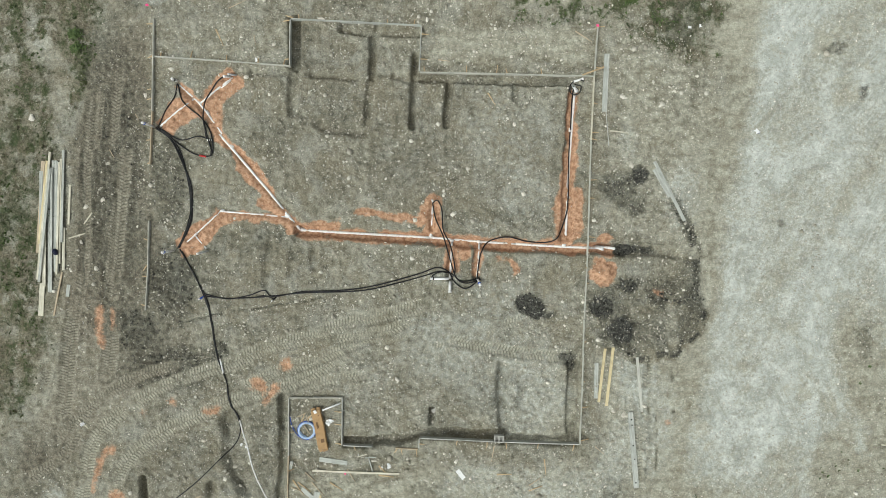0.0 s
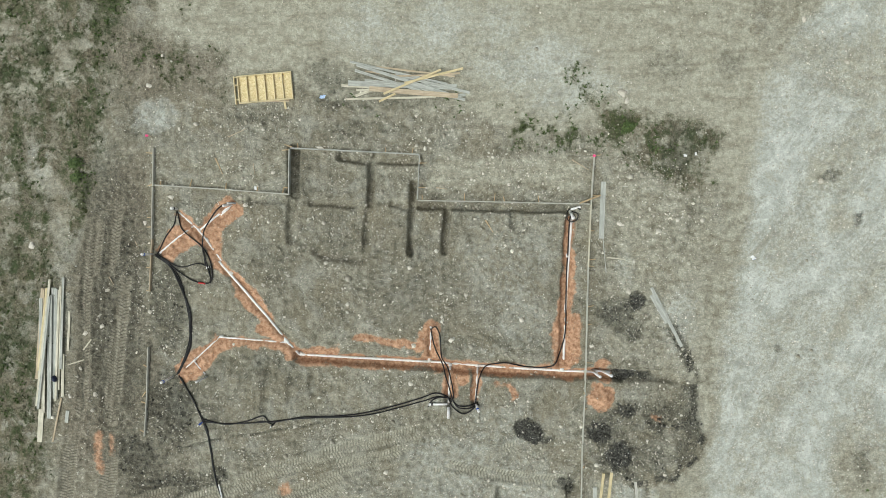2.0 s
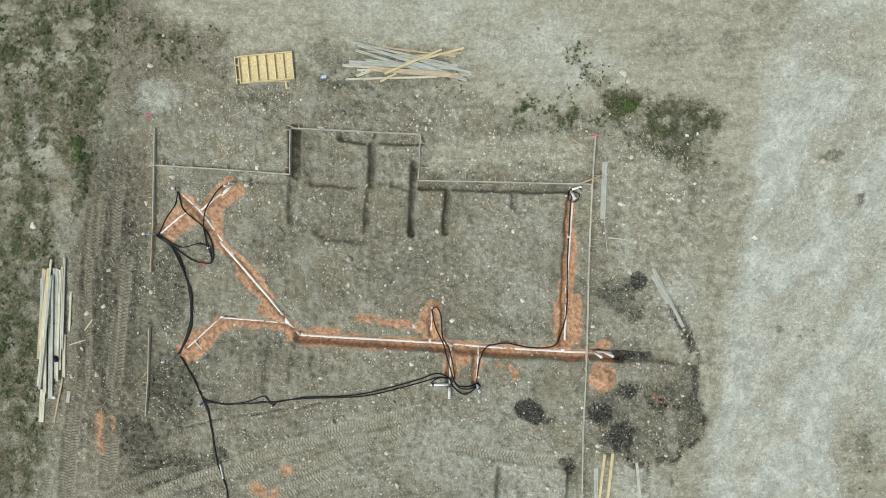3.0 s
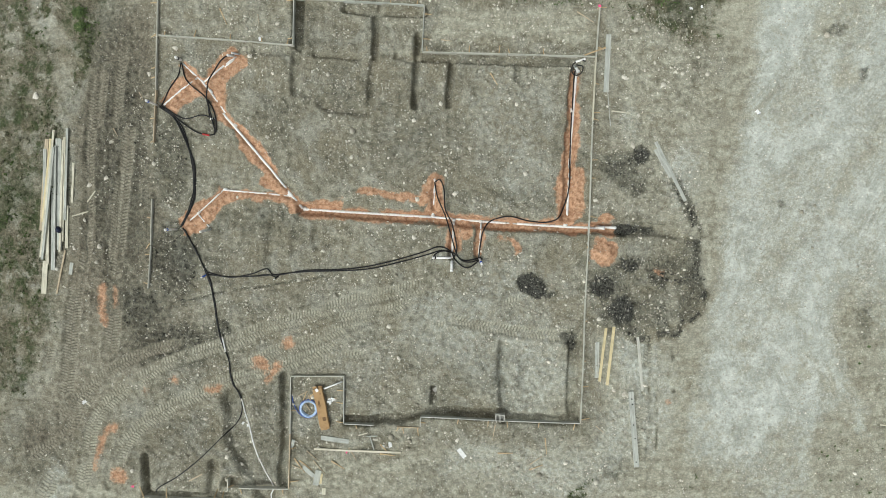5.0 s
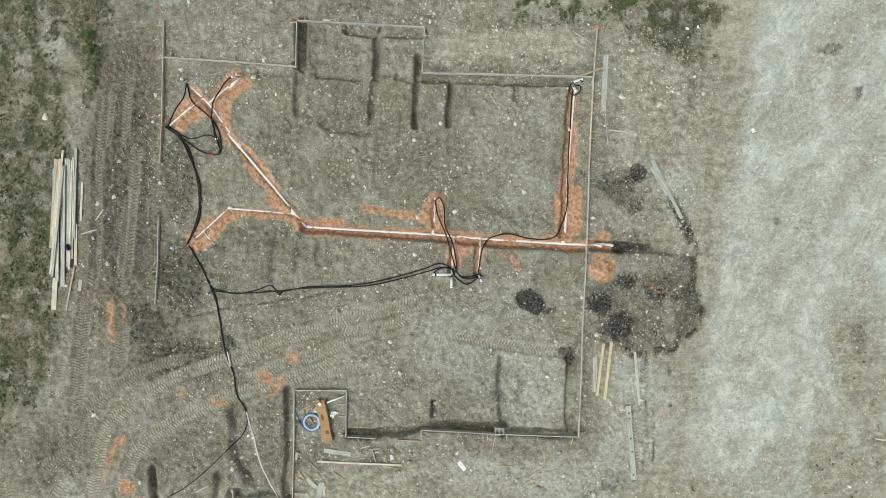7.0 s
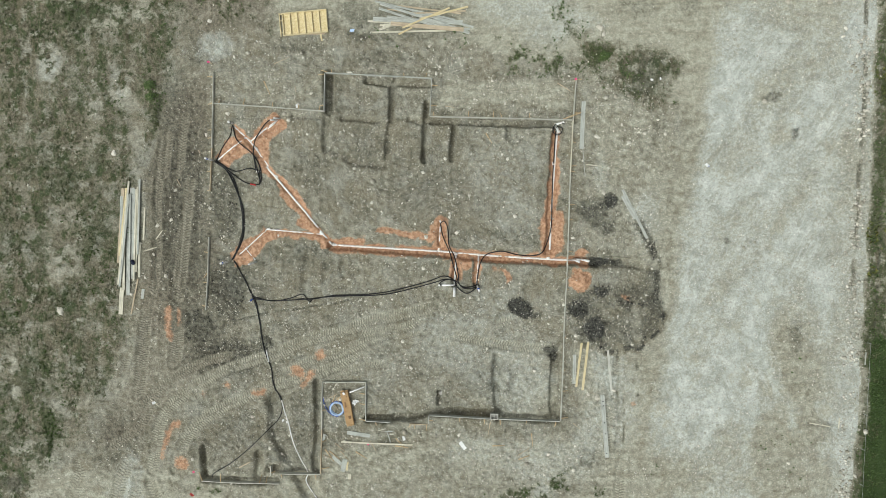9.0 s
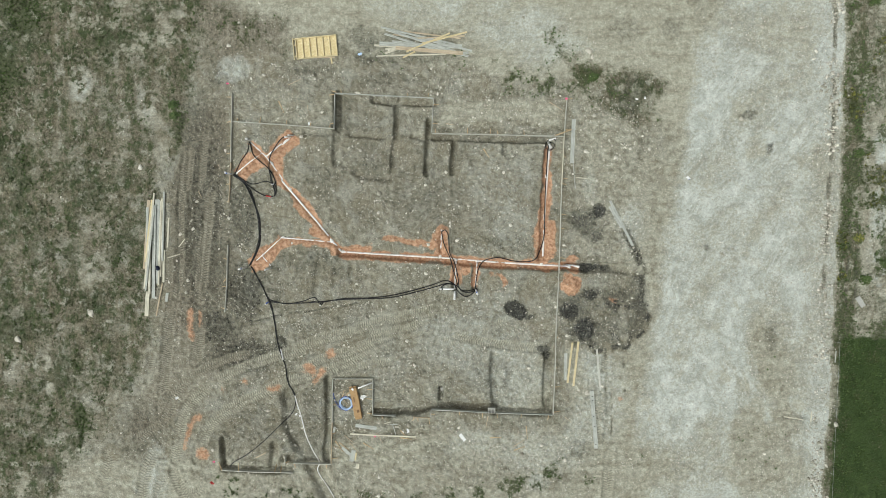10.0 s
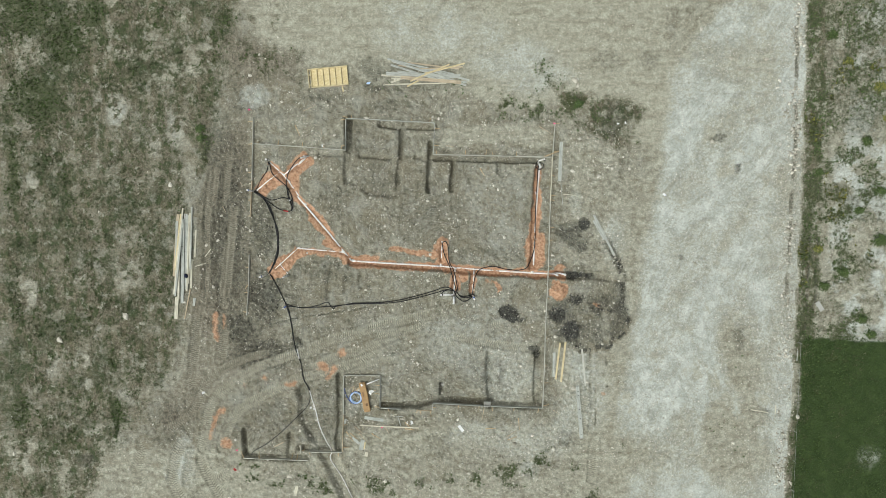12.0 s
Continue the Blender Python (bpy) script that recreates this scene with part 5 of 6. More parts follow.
def hard_hat(x, y, z):
    bm = bmesh.new()
    bmesh.ops.create_uvsphere(bm, u_segments=20, v_segments=10, radius=1)
    bmesh.ops.delete(bm, geom=[v for v in bm.verts if v.co.z < -0.05], context="VERTS")
    for v in bm.verts:
        k = 1.0 if v.co.z > 0.08 else 1.12
        v.co = Vector((v.co.x * 0.105 * k, v.co.y * 0.135 * k, max(v.co.z, 0) * 0.125 + 0.01))
    bmesh.ops.solidify(bm, geom=bm.faces[:], thickness=0.004)
    ob = part("hard_hat", bm, NAVY, soft=True)
    ob.matrix_world = pose(x, y, z, 4, 6, 25)
    return tagged(ob, "glossy dark navy hard hat resting on stacked boards", "hard hat")


NAVY = plain_material("glossy_navy_plastic", (0.012, 0.016, 0.04), 0.2, amount=0.1)
hx, hy = -16.13, -0.09
hard_hat(hx, hy, ground_at(hx, hy) + 0.135)

# ---- other loose timber ----
LOOSE = [
    # ends, width, thickness, material, wording
    ((6.92, 8.16), (6.84, 5.79), 0.21, 0.04, GREY_WOOD, "weathered grey plank lying beside the formwork"),
    ((6.91, 5.79), (7.05, 4.36), 0.03, 0.02, GREY_WOOD, "thin grey lath half sunk in gravel"),
    ((7.08, 5.00), (7.84, 4.91), 0.05, 0.03, PALE_WOOD, "pale stake lying on gravel"),
    ((8.95, 3.73), (10.22, 1.26), 0.13, 0.04, GREY_WOOD, "long grey plank beside dark topsoil"),
    ((8.95, 3.41), (9.60, 2.25), 0.14, 0.04, GREY_WOOD, "short grey plank beside dark topsoil"),
    ((6.99, -4.12), (6.75, -6.40), 0.10, 0.07, YELLOW_WOOD, "fresh yellow timber lying on gravel"),
    ((7.31, -4.06), (7.08, -6.56), 0.11, 0.07, YELLOW_WOOD, "long fresh yellow timber lying on gravel"),
    ((6.65, -4.73), (6.64, -6.26), 0.17, 0.02, GREY_WOOD, "dusty grey board pressed into gravel"),
    ((8.34, -4.49), (8.60, -6.82), 0.12, 0.012, FORM_WOOD, "dusty board pressed into pale dirt"),
    ((-5.11, -8.93), (-3.92, -9.10), 0.20, 0.03, GREY_WOOD, "short weathered grey plank on gravel"),
    ((-5.41, -9.42), (-1.69, -9.54), 0.085, 0.05, PALE_WOOD, "long pale batten lying on gravel"),
    ((-6.38, -9.41), (-6.27, -9.02), 0.13, 0.04, GREY_WOOD, "small grey offcut leaning on formwork"),
    ((-5.22, -10.36), (-5.35, -11.01), 0.25, 0.03, GREY_WOOD, "pale grey plywood offcut on gravel"),
]
LOOSE += [
    ((-5.88, -10.21), (-5.41, -10.63), 0.18, 0.025, GREY_WOOD, "grey plywood offcut on gravel"),
    ((-5.07, -10.50), (-5.13, -10.93), 0.09, 0.03, YELLOW_WOOD, "yellow offcut on gravel"),
    ((-4.99, -11.12), (-5.00, -11.41), 0.16, 0.03, PALE_WOOD, "small pale offcut on gravel"),
    ((0.78, -9.38), (1.06, -9.73), 0.19, 0.02, WHITE, "white painted board offcut on gravel"),
    ((-3.16, -8.87), (-2.70, -8.84), 0.045, 0.03, GREY_WOOD, "grey stake lying on gravel"),
    ((-3.01, -8.89), (-2.83, -9.46), 0.05, 0.03, GREY_WOOD, "grey stake lying on gravel"),
    ((-3.49, -8.83), (-3.09, -8.70), 0.035, 0.02, PALE_WOOD, "thin pale stake lying on gravel"),
    ((18.73, -8.19), (19.77, -8.36), 0.06, 0.03, PALE_WOOD, "pale stick lying on the gravel haul road"),
    ((20.24, -7.88), (20.22, -8.47), 0.06, 0.03, PALE_WOOD, "short pale stick on the gravel haul road"),
    ((-9.38, -13.33), (-9.53, -13.99), 0.2, 0.03, PALE_WOOD, "pale board offcut among weeds"),
    ((-15.43, -7.30), (-14.97, -7.64), 0.05, 0.025, PALE_WOOD, "pale lath lying across a track"),
    ((-10.81, -10.88), (-10.21, -10.54), 0.06, 0.025, TAN_WOOD, "tan lath lying on gravel"),
    ((21.46, -4.50), (21.43, -5.14), 0.05, 0.03, GREY_WOOD, "grey lath lying at the lawn edge"),
]
for p, q, w, th, mat, words in LOOSE:
    board(p, q, w, th, mat, "plank" if w > 0.1 else "batten", words, "plank" if w > 0.1 else "batten", "loose timber on the plot", lift=0.006)
STAKES = [
    ((-9.29, 9.16), (-8.99, 8.49), 0.06), ((-8.77, 10.04), (-7.93, 10.39), 0.03), ((-7.71, 8.93), (-7.65, 8.50), 0.03), ((5.58, 9.07), (6.28, 8.65), 0.05),
    ((2.00, 6.55), (2.32, 6.04), 0.055), ((-0.06, 7.92), (0.40, 7.85), 0.05), ((-13.84, 4.20), (-13.65, 3.84), 0.04), ((-12.71, 5.68), (-12.57, 5.39), 0.03),
]
STAKES_LOW = [
    ((-3.92, -9.37), (-3.58, -9.91), 0.05), ((-2.57, -9.20), (-2.09, -9.70), 0.06), ((-2.58, -9.61), (-1.93, -9.68), 0.07), ((-6.25, -9.83), (-5.80, -10.47), 0.06),
    ((-6.03, -9.92), (-5.51, -10.35), 0.055), ((-6.34, -10.12), (-5.85, -10.35), 0.045), ((-5.45, -9.93), (-4.94, -10.50), 0.05), ((-5.73, -9.50), (-5.22, -9.95), 0.05),
    ((-4.67, -9.94), (-4.09, -10.29), 0.06), ((2.34, -8.29), (2.23, -8.99), 0.05), ((2.46, -9.54), (3.10, -9.52), 0.07), ((4.48, -8.88), (4.55, -9.57), 0.055),
]
STAKES_LOW += [
    ((3.83, -10.01), (4.35, -9.67), 0.05), ((3.82, -10.25), (4.41, -10.03), 0.055), ((6.63, -8.33), (7.00, -8.63), 0.035), ((-5.94, -7.51), (-5.54, -7.07), 0.05),
    ((-5.67, -7.07), (-5.43, -7.59), 0.04), ((-4.79, -7.22), (-4.40, -7.21), 0.05), ((-6.07, -7.13), (-5.65, -6.93), 0.05), ((-5.87, -7.32), (-5.72, -6.93), 0.06), ((-5.75, -7.50), (-5.50, -7.84), 0.05),
    ((-5.59, -7.19), (-5.36, -6.96), 0.07),
]
for p, q, w in STAKES + STAKES_LOW:
    board(p, q, w, 0.03, STAKE_WOOD if w > 0.05 else TAN_WOOD, "wooden_stake", "loose pointed wooden stake lying on gravel", "stake", "loose wooden stakes", lift=0.006, taper=0.35, bow=0)

# steel-like plank by the haul road; black discs on it stand in for bolt holes
ra, rb = lies((8.08, -6.81), (8.39, -10.08), 0.01)
rl = (Vector(rb) - Vector(ra)).length
plank = part("plank", timber(rl, 0.22, 0.04, 5, 5, 0.001), GREY_WOOD)
plank.matrix_world = between(ra, rb)
tagged(plank, "long pale grey plank with dark bolt holes on dirt", "plank", "loose timber on the plot")
for fx, fy in ((0.10, 0.01), (0.17, 0.02), (0.44, 0.0), (0.62, 0.02), (0.93, -0.01)):
    # flat black disc: the dark of the hole is put into its colour
    bm = bmesh.new()
    bmesh.ops.create_cone(bm, cap_ends=True, segments=10, radius1=0.032, radius2=0.032, depth=0.006)
    o = part("bolt_hole_disc", bm, BLACK, plank, "black disc for a bolt hole")
    o.matrix_local = pose(rl * fx, fy, 0.041)


# ---- drain pipes ----
pipes = empty("drain_pipework", pose(0, 0, 0), "white plastic drain pipes laid in a red clay trench", "pipework")


def pipe(pts, radius, deep, mat=None, name="pipe", label=""):
    """A pipe bedded deep metres under the plot, at one slope."""
    line = [Vector((x, y, deep)) for x, y in pts]
    out = []
    for a, b in zip(line[:-1], line[1:]):
        n = max(2, int((b - a).length / 0.5))
        out += [a.lerp(b, i / n) for i in range(n)]
    out.append(line[-1])
    for p in out:
        h = ground_at(p.x, p.y)
        p.z = h
    zs = [p.z for p in out]
    k = 5
    for i, p in enumerate(out):
        win = zs[max(0, i - k):i + k + 1]
        p.z = 0.5 * p.z + 0.5 * (sum(win) / len(win)) + radius * (deep - 0.5)
    return part(name, tube(out, radius, 12), mat or PVC, pipes, label, soft=True)


def fitting(x, y, radius=0.066, turn=0, length=0.16):
    z = ground_at(x, y) + 0.02
    c = Vector((math.cos(radians(turn)), math.sin(radians(turn)), 0)) * length / 2
    o = part("coupling", tube([Vector((x, y, z)) - c, Vector((x, y, z)) + c], radius, 14), PVC, pipes, soft=True)
    return o


pipe([(-5.93, 0.84), (-3.20, 0.69), (-0.40, 0.54)], 0.055, 0.5)
pipe([(-0.40, 0.54), (1.79, 0.36), (3.24, 0.27)], 0.05, 0.2)
pipe([(3.24, 0.27), (5.43, 0.15), (6.83, 0.10)], 0.055, 0.5)
pipe([(-5.92, 0.87), (-7.33, 2.63), (-8.82, 4.38), (-9.22, 4.84)], 0.055, 0.55)
pipe([(-8.81, 4.43), (-9.77, 5.77), (-10.15, 6.22), (-10.94, 6.93)], 0.042, 0.1)
pipe([(-10.09, 6.12), (-9.33, 6.74), (-8.65, 7.23)], 0.042, 0.35)
pipe([(-9.14, 6.78), (-8.74, 7.11)], 0.03, 0.5)
pipe([(-11.74, 5.19), (-11.04, 5.77), (-10.32, 6.32)], 0.042, 0.3)
pipe([(-6.48, 1.40), (-7.76, 1.51), (-9.25, 1.63)], 0.034, 0.6)
pipe([(-9.24, 1.64), (-10.34, 0.62), (-10.76, 0.26)], 0.032, 0.4)
pipe([(-10.34, 0.63), (-9.84, 0.06)], 0.03, 0.4)
pipe([(-0.28, 2.02), (-0.37, 0.56)], 0.042, 0.3)
pipe([(0.52, 0.35), (0.45, -1.22)], 0.05, 0.4)
pipe([(1.69, 0.30), (1.59, -1.28)], 0.042, 0.3)
pipe([(5.67, 6.78), (5.54, 5.07), (5.42, 2.77)], 0.055, 0.4)
pipe([(5.42, 2.77), (5.38, 1.41), (5.33, 0.25)], 0.055, 0.2)
for fx, fy, turn in ((-5.85, 0.89, -25), (-0.36, 0.60, -2), (0.52, 0.42, -3), (1.68, 0.37, -3), (5.27, 0.23, -3), (-6.44, 1.44, -50), (-8.71, 4.36, -50), (-10.08, 6.16, -48), (-9.71, 5.75, -52), (-9.16, 1.66, 15), (5.48, 5.07, 87), (-10.29, 0.66, 40)):
    fitting(fx, fy, 0.064 if fx > -8 else 0.05, turn)


def riser(foot, head, radius, cap=True, band=None, mat=None):
    """An upright pipe end with its cap; foot and head: x, y and height over the ground."""
    z = ground_at(foot[0], foot[1])
    if head[2] - foot[2] < 0.3:
        z = max(z, ground_at(head[0], head[1]))
    a, b = Vector((foot[0], foot[1], z + foot[2])), Vector((head[0], head[1], z + head[2]))
    o = part("riser", tube([a, a.lerp(b, 0.5), b], radius, 14), mat or PVC, pipes, "white capped riser", soft=True)
    d = (b - a).normalized()
    if cap:
        part("cap", tube([b - d * 0.05, b + d * 0.012], radius * 1.18, 14), PVC, o, soft=True)
    if band:
        part("clamp", tube([b - d * 0.16, b - d * 0.10], radius * 1.3, 14), band, o, "coloured hose clamp", soft=True)
    return o


riser((6.55, 0.16, 0), (6.70, 0.09, 0.85), 0.055)
riser((6.94, 0.16, 0), (7.18, 0.12, 0.88), 0.055)
part("coupling", tube([Vector((6.60, 0.18, -0.26)), Vector((7.32, 0.12, -0.24))], 0.05, 12), GREY_PVC, pipes, soft=True)
riser((-11.95, 5.15, 0), (-12.00, 5.17, 0.85), 0.045, band=BLUE)
riser((-11.21, -0.03, 0), (-11.29, -0.07, 0.85), 0.045, band=BLUE)
riser((-9.78, -0.04, 0), (-10.00, -0.14, 0.55), 0.04, mat=GREY_PVC)
riser((-10.94, 7.04, 0), (-11.02, 7.06, 0.35), 0.05, band=RUBBER)
riser((-8.47, 7.28, 0), (-8.72, 7.26, 0.25), 0.040, mat=GREY_PVC)
riser((-8.72, 7.21, 0.0), (-8.87, 7.16, 0.35), 0.045)
riser((-9.48, 4.62, 0.02), (-9.69, 4.58, 0.10), 0.038, band=RUBBER)
riser((5.59, 6.99, 0.02), (5.69, 6.64, 0.35), 0.065)
riser((5.55, 7.01, 0.06), (5.92, 7.11, 0.16), 0.045)
riser((0.45, -1.31, 0.05), (0.44, -1.73, 0.22), 0.06)
riser((0.40, -1.18, 0.06), (-0.38, -1.19, 0.06), 0.05, band=RUBBER)
riser((1.61, -1.21, 0.0), (1.71, -1.44, 0.25), 0.045, band=BLUE)
riser((-0.28, 2.02, -0.05), (-0.30, 2.09, 0.2), 0.04)
riser((-9.93, -1.94, 0.0), (-10.12, -2.08, 0.2), 0.03, band=BLUE, mat=BLUE)
riser((-6.87, -1.96, 0.0), (-7.06, -2.15, 0.15), 0.028, band=RUBBER, mat=RUBBER)


# ---- hoses and cables ----
def hose(pts, radius=0.026, lift=0.0, mat=None, label="black plastic hose snaking over the soil", arch=0.0, sway=0.0, seed=0, category="hose"):
    rnd = random.Random(seed)
    if sway:
        pts = [(x + rnd.uniform(-sway, sway), y + rnd.uniform(-sway, sway)) for x, y in pts]
    ob = part("hose", tube(draped(pts, radius, lift, arch), radius, 8), mat or RUBBER, soft=True)
    return tagged(ob, label, category, "hoses and cables")


WEST = [(-11.85, 5.13), (-11.28, 4.69), (-10.81, 3.86), (-10.49, 2.77), (-10.44, 1.69), (-10.60, 0.92), (-11.00, 0.10)]
for i in range(4):
    hose(WEST, 0.027, 0.015 * (i % 2), sway=0.055, seed=i + 3)
hose([(-10.97, 6.94), (-11.07, 6.40), (-11.41, 5.89), (-11.80, 5.18)])
hose([(-10.94, 6.94), (-10.67, 6.15), (-9.97, 5.54), (-9.57, 4.93), (-9.48, 4.33), (-9.61, 3.94), (-10.21, 4.00), (-10.85, 4.39), (-11.61, 5.02)], 0.028, 0.02)
hose([(-8.54, 7.32), (-9.10, 7.10), (-9.66, 6.35), (-9.83, 5.54), (-9.67, 4.76), (-9.53, 4.09)], 0.03, 0.03, arch=0.15)
hose([(-11.63, 5.05), (-10.85, 4.61), (-10.09, 4.75), (-9.64, 4.62)], 0.026, 0.02)
hose([(-9.83, 5.40), (-9.76, 4.76), (-9.57, 4.33), (-9.57, 3.92)], 0.026, 0.03)
hose([(-10.04, 3.95), (-9.90, 3.93), (-9.76, 3.90)], 0.04, 0.03, RED, "red tape wrapped round a black hose")
SOUTH = [(-10.90, -0.00), (-10.37, -1.05), (-9.97, -1.82), (-9.76, -2.44)]
for i in range(3):
    hose(SOUTH, 0.027, 0.015 * (i % 2), sway=0.045, seed=i + 13)
TRUNK = [(-9.86, -2.11), (-9.64, -3.11), (-9.47, -4.30), (-9.27, -5.01), (-9.04, -5.61), (-8.94, -6.44), (-8.61, -7.35)]
for i in range(2):
    hose(TRUNK, 0.027, 0.012 * i, sway=0.03, seed=i + 23)
hose([(-9.92, -1.86), (-8.96, -2.07), (-8.05, -1.92), (-7.39, -1.70), (-7.01, -1.96), (-5.75, -1.76), (-4.33, -1.71), (-3.12, -1.57), (-1.88, -1.28), (-0.77, -0.95), (-0.11, -0.72), (0.38, -0.90), (0.62, -1.31), (1.11, -1.60), (1.69, -1.22)], 0.028, 0.02)
hose([(-9.93, -1.96), (-8.96, -2.05), (-7.83, -2.01), (-7.01, -1.94), (-5.75, -1.81), (-3.35, -1.71), (-1.88, -1.41), (-0.64, -1.07), (-0.04, -0.89), (0.50, -0.98), (0.94, -1.29), (1.69, -1.18)], 0.028, 0.0)
hose([(-0.40, -1.29), (-0.25, -1.03), (0.09, -0.90), (0.50, -0.98)], 0.026, 0.03)
hose([(-7.83, -2.01), (-7.37, -1.93), (-6.97, -2.07)], 0.024, 0.01)
hose([(-0.30, 1.99), (-0.08, 2.09), (0.10, 1.68), (0.16, 0.85), (0.45, 0.23), (0.65, -0.78), (0.50, -1.21)], 0.028, 0.05, arch=0.2)
hose([(-0.30, 2.02), (-0.16, 1.34), (0.17, 0.57), (0.41, -0.25), (0.71, -1.14), (1.15, -1.36), (1.73, -1.22)], 0.028, 0.05, arch=0.2)
hose([(1.59, -1.17), (1.66, -0.55), (1.78, -0.02), (2.13, 0.40), (2.85, 0.57), (3.69, 0.39), (4.53, 0.35), (5.00, 0.64), (5.33, 1.45), (5.41, 2.18), (5.42, 3.40), (5.48, 5.07), (5.55, 6.43), (5.62, 6.89)], 0.028, 0.05, label="long black hose following the clay trench")
hose([(5.62, 6.94), (5.83, 6.81), (5.78, 6.55), (5.55, 6.50), (5.40, 6.71), (5.50, 6.99), (5.74, 7.08), (5.93, 6.99)], 0.024, 0.12, label="black hose looped round a white riser")
hose([(-8.61, -7.35), (-8.61, -7.93), (-8.83, -8.42), (-9.42, -9.00), (-10.38, -9.94), (-11.33, -10.70), (-12.05, -11.12), (-12.33, -11.47)], 0.024, label="black hose running into a dug corner")
hose([(-8.61, -7.35), (-8.45, -7.93), (-8.19, -8.47), (-7.95, -9.54), (-7.64, -10.40), (-7.23, -11.16), (-7.31, -11.67), (-6.76, -12.58), (-5.93, -14.20)], 0.030, 0.01, PVC, "white plastic tube laid in a shallow trench", category="tube")
hose([(-9.31, -4.63), (-9.25, -4.94), (-9.18, -5.25)], 0.032, 0.03, PVC, "short white tube lying on black hoses", category="tube")

# ---- cardboard carton, coil and litter in the formed bay ----
ca, cb = Vector((-4.91, -8.44, 0)), Vector((-5.23, -6.77, 0))
cz = float(np.max(heights([(ca.x, ca.y), (cb.x, cb.y), tuple(((ca + cb) / 2).xy)]))) - 0.01
carton = empty("cardboard_carton", between((ca.x, ca.y, cz), (cb.x, cb.y, cz)), "long torn brown cardboard carton lying on gravel", "carton")
cl = (cb - ca).length
bm = slab(cl, 0.40, 0.19, 0.012, (cl / 2, 0, 0.095))
bmesh.ops.subdivide_edges(bm, edges=[e for e in bm.edges if e.calc_length() > 0.8], cuts=6)
for v in bm.verts:
    v.co += Vector((0, 0.012 * math.sin(v.co.x * 5), 0.010 * math.sin(v.co.x * 7 + v.co.y * 9) * (v.co.z > 0.1)))
part("body", bm, CARD, carton)
for x, y, w, h, rx, rz in ((cl + 0.03, 0.10, 0.17, 0.18, -28, 8), (cl + 0.02, -0.11, 0.14, 0.17, 30, -10), (-0.05, 0.12, 0.12, 0.14, -20, 4), (-0.05, -0.02, 0.13, 0.12, 14, -6), (-0.04, -0.13, 0.10, 0.12, 24, 9)):
    o = part("flap", slab(w, h, 0.006, 0.001), CARD, carton, "torn cardboard flap")
    o.matrix_local = pose(x, y, 0.14, 0, rx, rz)
# long bars are print; the squarer marks paint dark holes in flat colour
for x, y, w, h in ((cl * 0.62, 0.06, 0.30, 0.03), (cl * 0.62, 0.015, 0.26, 0.02), (cl * 0.22, -0.05, 0.16, 0.14), (cl * 0.47, -0.03, 0.03, 0.05), (cl * 0.86, -0.08, 0.05, 0.05)):
    o = part("printed_mark", slab(w, h, 0.002, 0), CARD_DARK, carton, "dark mark for print and holes")
    o.matrix_local = pose(x, y, 0.197 + 0.010 * math.sin(x * 7 + y * 9))
paper = part("paper_sheet", slab(0.15, 0.12, 0.01, 0.002), WHITE, carton, "white paper in the open end")
paper.matrix_local = pose(cl - 0.06, 0.03, 0.205, 0, -6, 20)

cx, cy = -5.64, -7.68
cz = ground_at(cx, cy)
coil = empty("tubing_coil", pose(cx, cy, cz), "coil of pale blue plastic tubing lying on gravel", "coil")
rnd = random.Random(4)


def rings(n, r0, r1, z0, z1, seed):
    r = random.Random(seed)
    line, radius = [], (r0 + r1) / 2
    for t in range(n):
        goal, zz = r.uniform(r0, r1), r.uniform(z0, z1)
        for i in range(28):
            radius += (goal - radius) * 0.12
            a = 2 * math.pi * i / 28
            line.append(Vector((radius * math.cos(a) * 1.02, radius * math.sin(a), zz + 0.008 * math.sin(3 * a + t))))
    return line


part("tubing", tube(rings(26, 0.25, 0.37, 0.02, 0.11, 2), 0.011, 6), PALE_BLUE, coil, soft=True)
part("outer_tubing", tube(rings(5, 0.355, 0.40, 0.01, 0.06, 5), 0.012, 6), BLUE, coil, "blue outer turns", soft=True)
hose([(-6.34, -7.09), (-6.28, -7.45), (-6.08, -7.83), (-5.81, -8.04), (-5.56, -8.08)], 0.016, 0.01, BLUE, "blue plastic tube end beside the coil", category="tube")
a, b = (-4.94, -6.78), (-4.18, -6.48)
ob = part("white_pipe", tube([Vector((*a, ground_at(*a) + 0.16)), Vector((*b, ground_at(*b) + 0.12))], 0.036, 12), PVC, soft=True)
tagged(ob, "short white plastic pipe leaning on formwork", "pipe")


def crumple(name, x, y, size, mat, label, category, lift=0.02, seed=1):
    """A small crumpled sheet."""
    r = random.Random(seed)
    bm = bmesh.new()
    bmesh.ops.create_grid(bm, x_segments=5, y_segments=4, size=0.5)
    for v in bm.verts:
        v.co = Vector((v.co.x * size * r.uniform(0.7, 1.3), v.co.y * size * 0.75 * r.uniform(0.6, 1.3), r.uniform(0, 0.35) * size))
    bmesh.ops.solidify(bm, geom=bm.faces[:], thickness=0.004)
    ob = part(name, bm, mat)
    ob.matrix_world = pose(x, y, ground_at(x, y) + 0.004, 0, 0, r.uniform(0, 180))
    return tagged(ob, label, category, "litter")


crumple("plastic_bag", -4.69, -7.31, 0.28, WHITE, "crumpled pale plastic bag on gravel", "bag", seed=2)
crumple("plastic_bag", -2.15, -9.22, 0.22, WHITE, "crumpled white plastic bag on gravel", "bag", seed=3)
crumple("plastic_bag", -2.44, -9.29, 0.14, WHITE, "torn white plastic scrap on gravel", "bag", seed=7)
